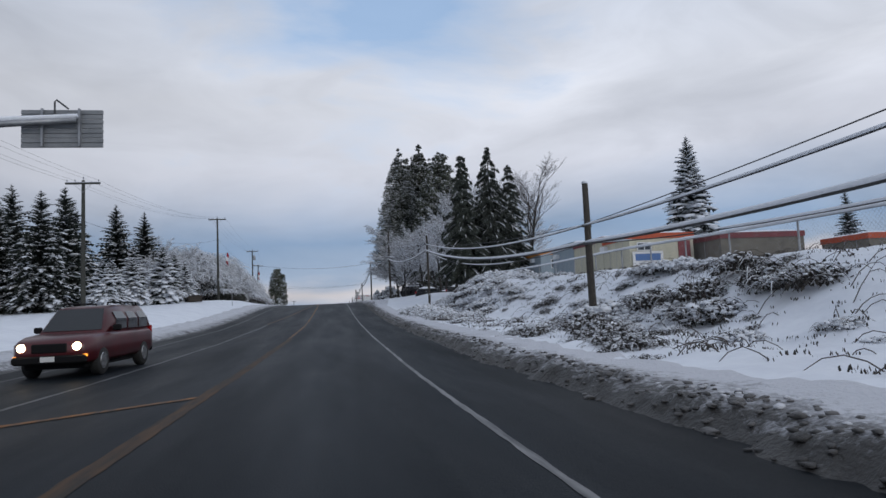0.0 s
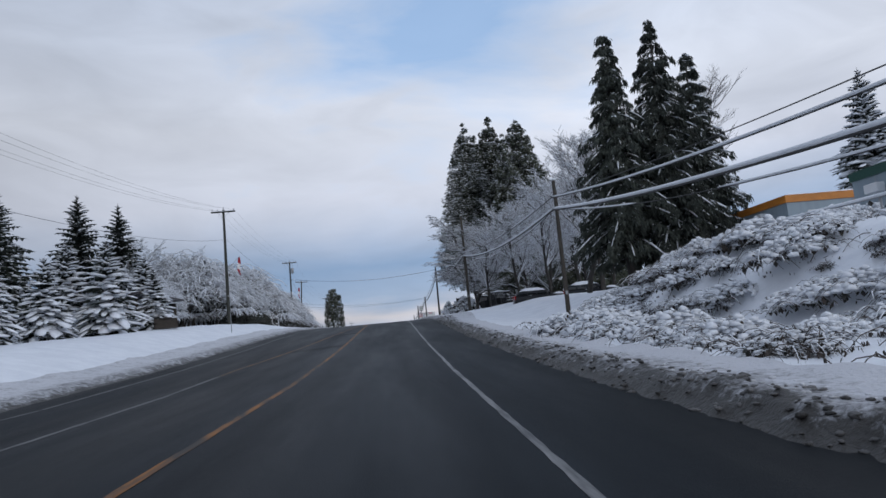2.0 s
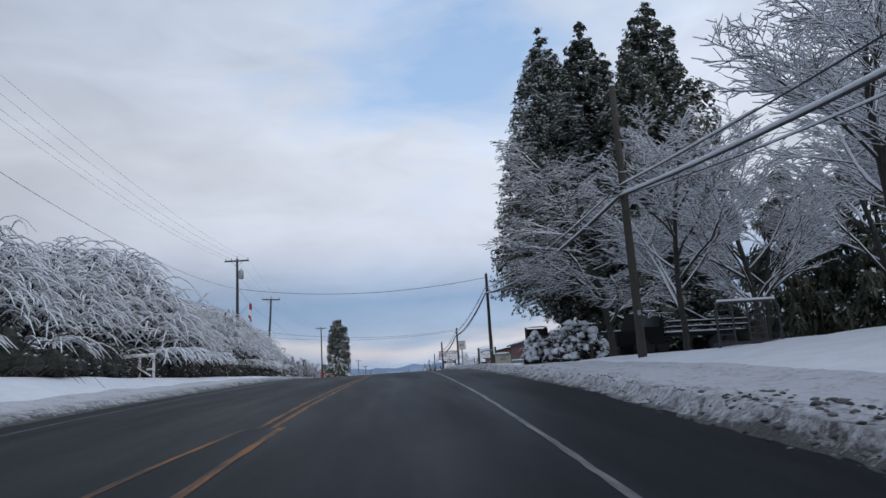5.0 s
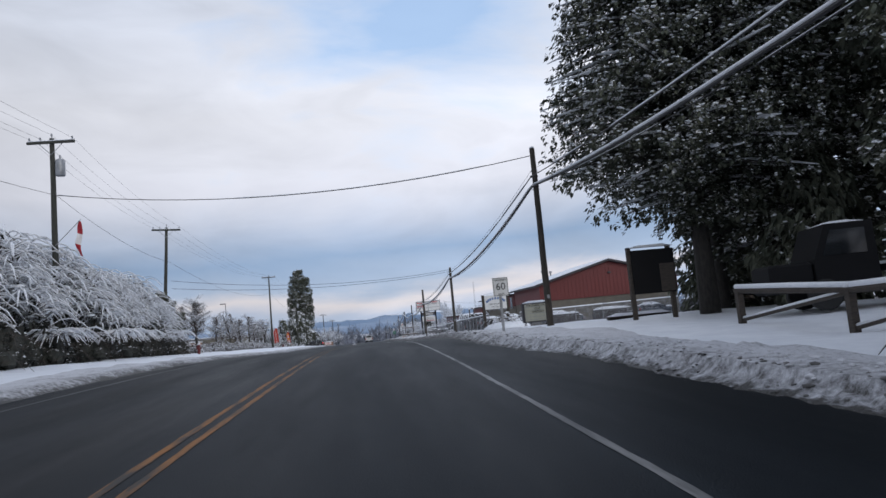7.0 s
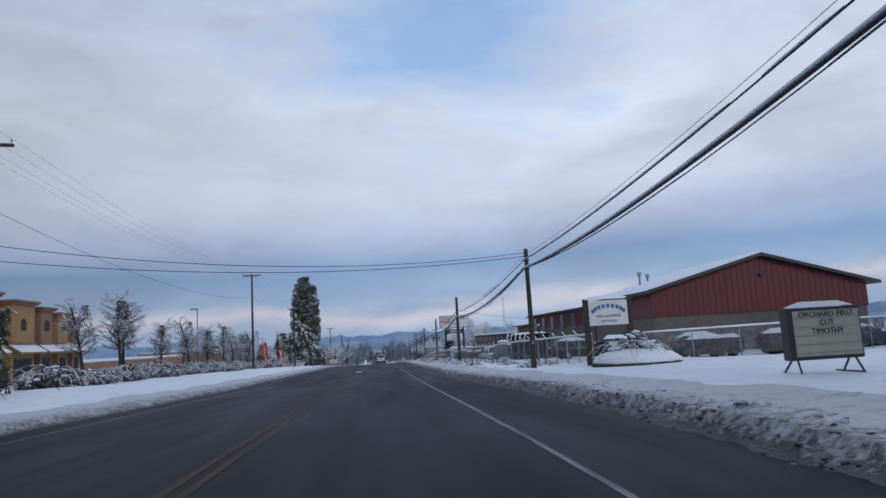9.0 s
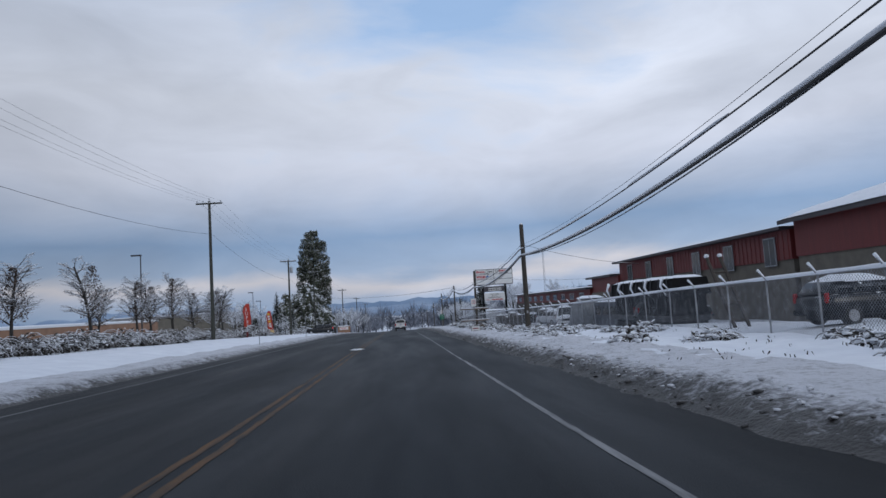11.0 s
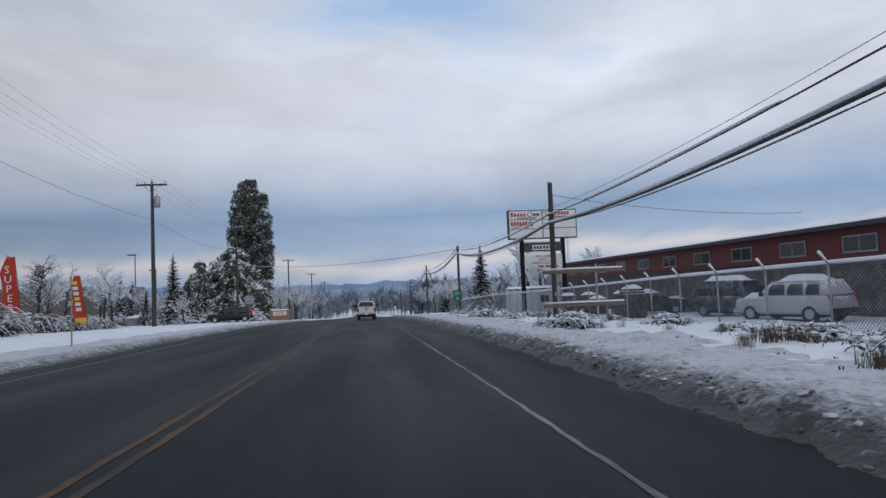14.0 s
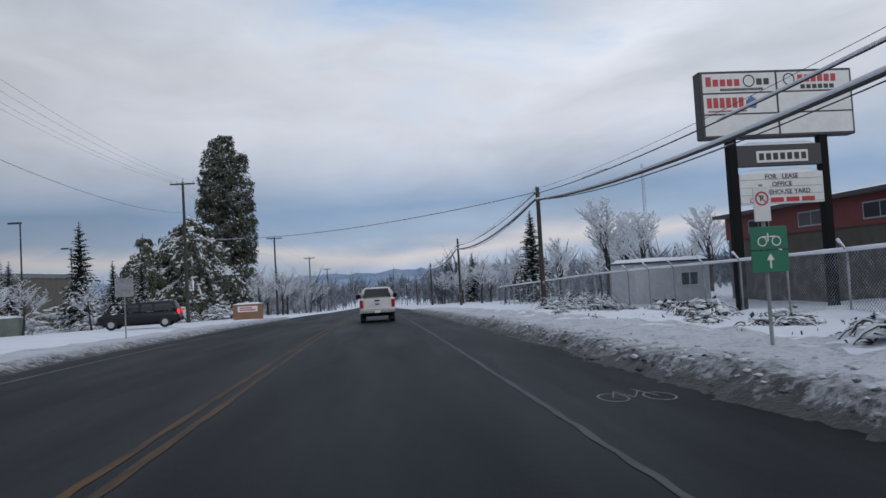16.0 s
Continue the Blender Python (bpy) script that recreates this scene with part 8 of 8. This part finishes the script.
# ---------------------------------------------------------------- things on the left
def feather_flag(x, y, z0, h, lean, label, w=.75, word=""):
    f = thing("feather_flag", label, "banner", None, "feather flags")
    part("pole", Shape().tube([(x, y, z0 - .4), (x + lean * .5, y, z0 + h * .6), (x + lean, y, z0 + h * .93), (x + lean - w * .5, y, z0 + h)], .02, 6), "dark_steel", f)
    sh = Shape()
    n = 12
    for i in range(n + 1):
        t = i / n
        z = z0 + h * (.12 + .86 * t)
        xo = x + lean * t
        ww = w * (1 - .55 * max(0, t - .75) * 4) * (1 + .06 * math.sin(t * 9))
        dy = .06 * math.sin(t * 7)
        sh.v += [(xo, y + dy, z), (xo - ww, y - dy, z)]
    sh.f = [(2 * i, 2 * i + 1, 2 * i + 3, 2 * i + 2) for i in range(n)]
    cl = part("cloth", sh, "banner", f, "orange-red cloth")
    for k, ch in enumerate(word):
        t = .80 - k * .145
        text_part("lettering", ch, .62, "flag_white", cl, pose(x + lean * t - w * .5, y - .085, z0 + h * (.12 + .86 * t), 90, 0, 0))
    part("print_band", Shape().box(x + lean * .05 - w * .98, y - .09, z0 + h * .12, x + lean * .05 - w * .02, y - .075, z0 + h * .23), "banner_yellow", cl, "yellow band")
    for k in range(0 if word else 6):
        t = .30 + k * .11
        part("print_bar", Shape().box(x + lean * t - w * .72, y - .09, z0 + h * (.12 + .86 * t) - .10, x + lean * t - w * .28, y - .08, z0 + h * (.12 + .86 * t) + .12), "banner_yellow" if k % 3 == 2 else "white_sign", cl)
    return f


feather_flag(-20.1, 267.8, ground(-20.1, 267.8), 4.5, -.35, "red feather flag with white stacked lettering", .95, "SUPER")
feather_flag(-17.9, 271.5, ground(-17.9, 271.5), 3.6, -.45, "orange-red feather flag leaning in the snow")


def hung_flag(x, y, z, label):
    f = thing("hanging_flag", label, "flag")
    part("staff", Shape().tube([(x - 1.1, y, z - .6), (x + .25, y, z + .75)], .02, 6), "steel", f)
    for name, mat, a, b in (("red_band", "flag_red", 0, .36), ("white_band", "flag_white", .36, .66), ("red_band", "flag_red", .66, 1)):
        sh = Shape()
        n = 6
        for i in range(n + 1):
            t = a + (b - a) * i / n
            zz = z + .7 - 1.9 * t
            sh.v += [(x + .16 - .22 * math.sin(t * 2.6) * (1 - .3 * t) - .05 * math.sin(t * 11), y + .08 * math.sin(t * 8), zz), (x + .27 + .07 * math.sin(t * 7), y - .05 * math.sin(t * 9), zz - .12)]
        sh.f = [(2 * i, 2 * i + 1, 2 * i + 3, 2 * i + 2) for i in range(n)]
        part(name, sh, mat, f, "red cloth" if mat == "flag_red" else "white cloth")
    return f


hung_flag(-14.3, 102.0, 10.7, "red and white flag hanging limp from a pole bracket")
hung_flag(-14.5, 150.5, 11.1, "red and white flag hanging limp from a pole bracket")


def hydrant(x, y):
    z = ground(x, y)
    h = thing("fire_hydrant", "red fire hydrant standing in the snow", "hydrant", pose(x, y, z))
    part("barrel", Shape().tube([(0, 0, -.2), (0, 0, .5), (0, 0, .52), (0, 0, .56), (0, 0, .68), (0, 0, .74)], [.11, .11, .15, .15, .10, .03], 12), "hydrant_red", h, "red barrel")
    part("nozzle", Shape().tube([(-.2, 0, .42), (.2, 0, .42)], .06, 8), "hydrant_red", h)
    part("snow_cap", Shape().blob((0, 0, .74), (.12, .12, .09), random.Random(2), .2, flat=.6), "snow_pad", h, "cap of snow", True)


hydrant(-12.3, 166)
hydrant(-17.6, 254)


def marker(x, y, h, label, plate=None):
    z = ground(x, y)
    mk = thing("marker_post", label, "post", pose(x, y, z))
    part("post", Shape().tube([(0, 0, -.3), (0, 0, h)], .03, 6), "steel", mk)
    if plate:
        w, hh = plate
        part("sign_plate", Shape().box(-w / 2, -.02, h - hh, w / 2, .0, h + .02, .005), "steel", mk, "back of a plain sign plate")


marker(-11.2, 84, 1.6, "slim steel marker post in the snow bank")
marker(-10.4, 227, 1.6, "slim steel marker post in the snow bank")
marker(-10.6, 252, 2.6, "slim steel post beside the road")
marker(-10.7, 288, 2.5, "steel post with the back of a square sign", (.75, .75))

tg = thing("timber_gate", "white timber gate with cross braces standing before the hedge", "gate")
z0 = ground(-15, 121)
for x in (-15.9, -15.1, -14.3, -13.5):
    part("post", Shape().box(x - .06, 120.94, z0 - .3, x + .06, 121.06, z0 + 1.25, .01), "frame_white", tg)
for z in (1.2, .45):
    part("rail", Shape().box(-15.95, 120.88, z0 + z - .06, -13.45, 120.94, z0 + z + .06, .01), "frame_white", tg)
for a, b in ((-15.8, -14.7), (-13.6, -14.7)):
    part("brace", Shape().tube([(a, 120.85, z0 + .05), (b, 120.85, z0 + .8)], .05, 6), "frame_white", tg)
part("snow_strip", Shape().tube([(-15.9, 120.95, z0 + 1.3), (-14.7, 120.95, z0 + 1.31), (-13.5, 120.95, z0 + 1.3)], .06, 6), "snow_pad", tg, "snow on the top rail", True)

sd = thing("open_shed", "dark open-fronted shed between the spruces", "shed")
g1 = ground(-21, 86)
for x, y in ((-17.5, 82), (-17.5, 91), (-23, 82), (-23, 91)):
    part("post", Shape().box(x - .12, y - .12, g1 - .6, x + .12, y + .12, g1 + 2.3, .01), "wood_plank", sd)
# these walls carry the shade of the shed's inside in their colour
part("back_wall", Shape().box(-23.2, 82, g1 - .6, -23, 91, g1 + 2.3), "dark_void", sd)
part("side_wall", Shape().box(-23, 90.9, g1 - .6, -17.6, 91.1, g1 + 2.3), "dark_void", sd)
part("roof", Shape().prism([(-23.6, g1 + 2.3), (-16.9, g1 + 2.5), (-16.9, g1 + 2.65), (-23.6, g1 + 2.45)], 81.3, 91.8), "roof_dark", sd)
snow_slab(sd, -23.6, 81.3, -16.9, 91.8, g1 + 2.5, .25, 61)
bench = thing("picnic_table", "weathered picnic table beside the shed", "table", on_ground(-14.8, 80, 20))
part("tabletop", Shape().box(-.4, -.9, .70, .4, .9, .75, .01), "wood_plank", bench)
for s in (-1, 1):
    part("seat", Shape().box(s * .7 - .13, -.9, .42, s * .7 + .13, .9, .46, .01), "wood_plank", bench)
    part("leg", Shape().box(-.75, s * .6 - .04, 0, .75, s * .6 + .04, .7), "wood_plank", bench)

ub = thing("utility_cabinet", "grey-green metal utility cabinet capped with snow", "utility cabinet", on_ground(-28.1, 312, 8))
part("body", Shape().box(-.95, -.45, -.1, .95, .45, 1.45, .03), "cabinet_green", ub)
part("door", Shape().box(-.88, -.47, .12, -.03, -.44, 1.36, .01), "cabinet_green", ub, "metal door")
part("door", Shape().box(.03, -.47, .12, .88, -.44, 1.36, .01), "cabinet_green", ub, "metal door")
snow_slab(ub, -1.0, -.5, 1.0, .5, 1.45, .16, 81, "snow_cap")
pt = thing("plant_pot", "large grey concrete plant pot full of snow", "plant pot", on_ground(-25.0, 300.5))
part("pot", Shape().tube([(0, 0, -.1), (0, 0, .05), (0, 0, .85), (0, 0, .95)], [.55, .58, .85, .9], 16), "grey_wall", pt, "", True)
part("snow_mound", Shape().blob((0, 0, .93), (.84, .84, .22), random.Random(9), .08, 4, 14, .7), "snow_pad", pt, "mound of snow", True)
bw = thing("brick_sign", "low orange brick sign wall with a white board", "sign", on_ground(-13.2, 326))
part("wall", Shape().box(-1.4, -.2, -.2, 1.4, .2, 1.5, .02), "stucco", bw, "orange brick wall")
part("board", Shape().box(-.95, -.24, .75, .95, -.2, 1.3, .01), "white_sign", bw, "white board")
for k in range(2):
    part("text_bar", Shape().box(-.75, -.25, .88 + k * .2, .75 - .3 * k, -.24, .98 + k * .2), "red_ink", bw)
snow_slab(bw, -1.45, -.25, 1.45, .25, 1.5, .15, 82, "snow_cap")

# street lamps beyond the side street
for x, y, h in ((-27.5, 249, 9.5), (-32, 322, 9.8), (-33, 334, 8.5)):
    lp = thing("street_lamp", "dark street lamp with a flat head", "street lamp", pose(x, y, ground(x, y)), "car-park lamps")
    part("pole", Shape().tube([(0, 0, -.3), (0, 0, h)], [.09, .06], 8), "dark_steel", lp)
    part("lamp_head", Shape().box(-1.0, -.15, h - .02, .1, .15, h + .14, .02), "dark_steel", lp)

mast = thing("lattice_mast", "thin grey lattice radio mast behind the warehouse", "mast", pose(38, 352, -2))
for k in range(3):
    a = 2.1 * k
    part("leg", Shape().tube([(.35 * math.cos(a), .35 * math.sin(a), 0), (.16 * math.cos(a), .16 * math.sin(a), 19)], .03, 4), "steel", mast)
for k in range(24):
    r = .35 - .19 * k / 24
    part("brace", Shape().tube([(r * math.cos(2.1 * (k % 3)), r * math.sin(2.1 * (k % 3)), k * .78), (r * math.cos(2.1 * ((k + 1) % 3)), r * math.sin(2.1 * ((k + 1) % 3)), k * .78 + .78)], .015, 4), "steel", mast)

# small snow heap left on the centre line
cl_ = Shape()
rng = random.Random(8)
for _ in range(60):
    x, y = rng.gauss(-1.75, .15), rng.gauss(210.2, .38)
    s = rng.uniform(.012, .075)
    cl_.blob((x, y, zr(y) + s * .1), (s * 1.4, s * 1.6, s * .4), rng, .3, 2, 6, .7)
solid("snow_lumps", cl_, "snow_pad", "scattered lumps of snow on the centre line", "snow", kind="stuff", smooth_faces=True)
bsym = Shape()


def flat_at(x, y):
    return x, y, zr(y) + .006


for cx, cy in ((2.52, 266.45), (3.02, 266.35)):
    n = 18
    for i in range(n):
        a0, a1 = 2 * math.pi * i / n, 2 * math.pi * (i + 1) / n
        bsym.add([flat_at(cx + .17 * math.cos(a), cy + .30 * math.sin(a)) for a in (a0, a1)] + [flat_at(cx + .145 * math.cos(a), cy + .26 * math.sin(a)) for a in (a1, a0)], [(0, 1, 2, 3)])
for ax, ay, bx_, by in ((2.52, 266.45, 2.66, 266.85), (2.66, 266.85, 2.94, 266.80), (2.94, 266.80, 2.75, 266.38), (2.75, 266.38, 2.52, 266.45), (2.66, 266.85, 2.75, 266.38), (3.02, 266.35, 2.92, 266.98)):
    bsym.add([flat_at(ax - .012, ay), flat_at(ax + .012, ay), flat_at(bx_ + .012, by), flat_at(bx_ - .012, by)], [(0, 1, 2, 3)])
solid("bicycle_marking", bsym, "white_line", "faded white bicycle lane marking", "road marking", kind="structure")

gs = thing("grey_shed", "low grey metal shed with a dark window behind the yard fence", "shed")
part("wall", Shape().box(16.2, 301.0, -1.2, 21.2, 305.5, 2.55), "white_wall", gs, "pale metal wall")
part("roof_edge", Shape().box(16.0, 300.8, 2.55, 21.4, 305.7, 2.67), "roof_dark", gs)
snow_slab(gs, 16.0, 300.8, 21.4, 305.7, 2.67, .22, 71)
for k in range(11):
    part("siding_rib", Shape().box(16.4 + k * .42, 300.97, -1.0, 16.45 + k * .42, 301.0, 2.53), "white_wall", gs)
window_y(gs, 19.2, 20.4, 300.96, 1.0, 1.9)
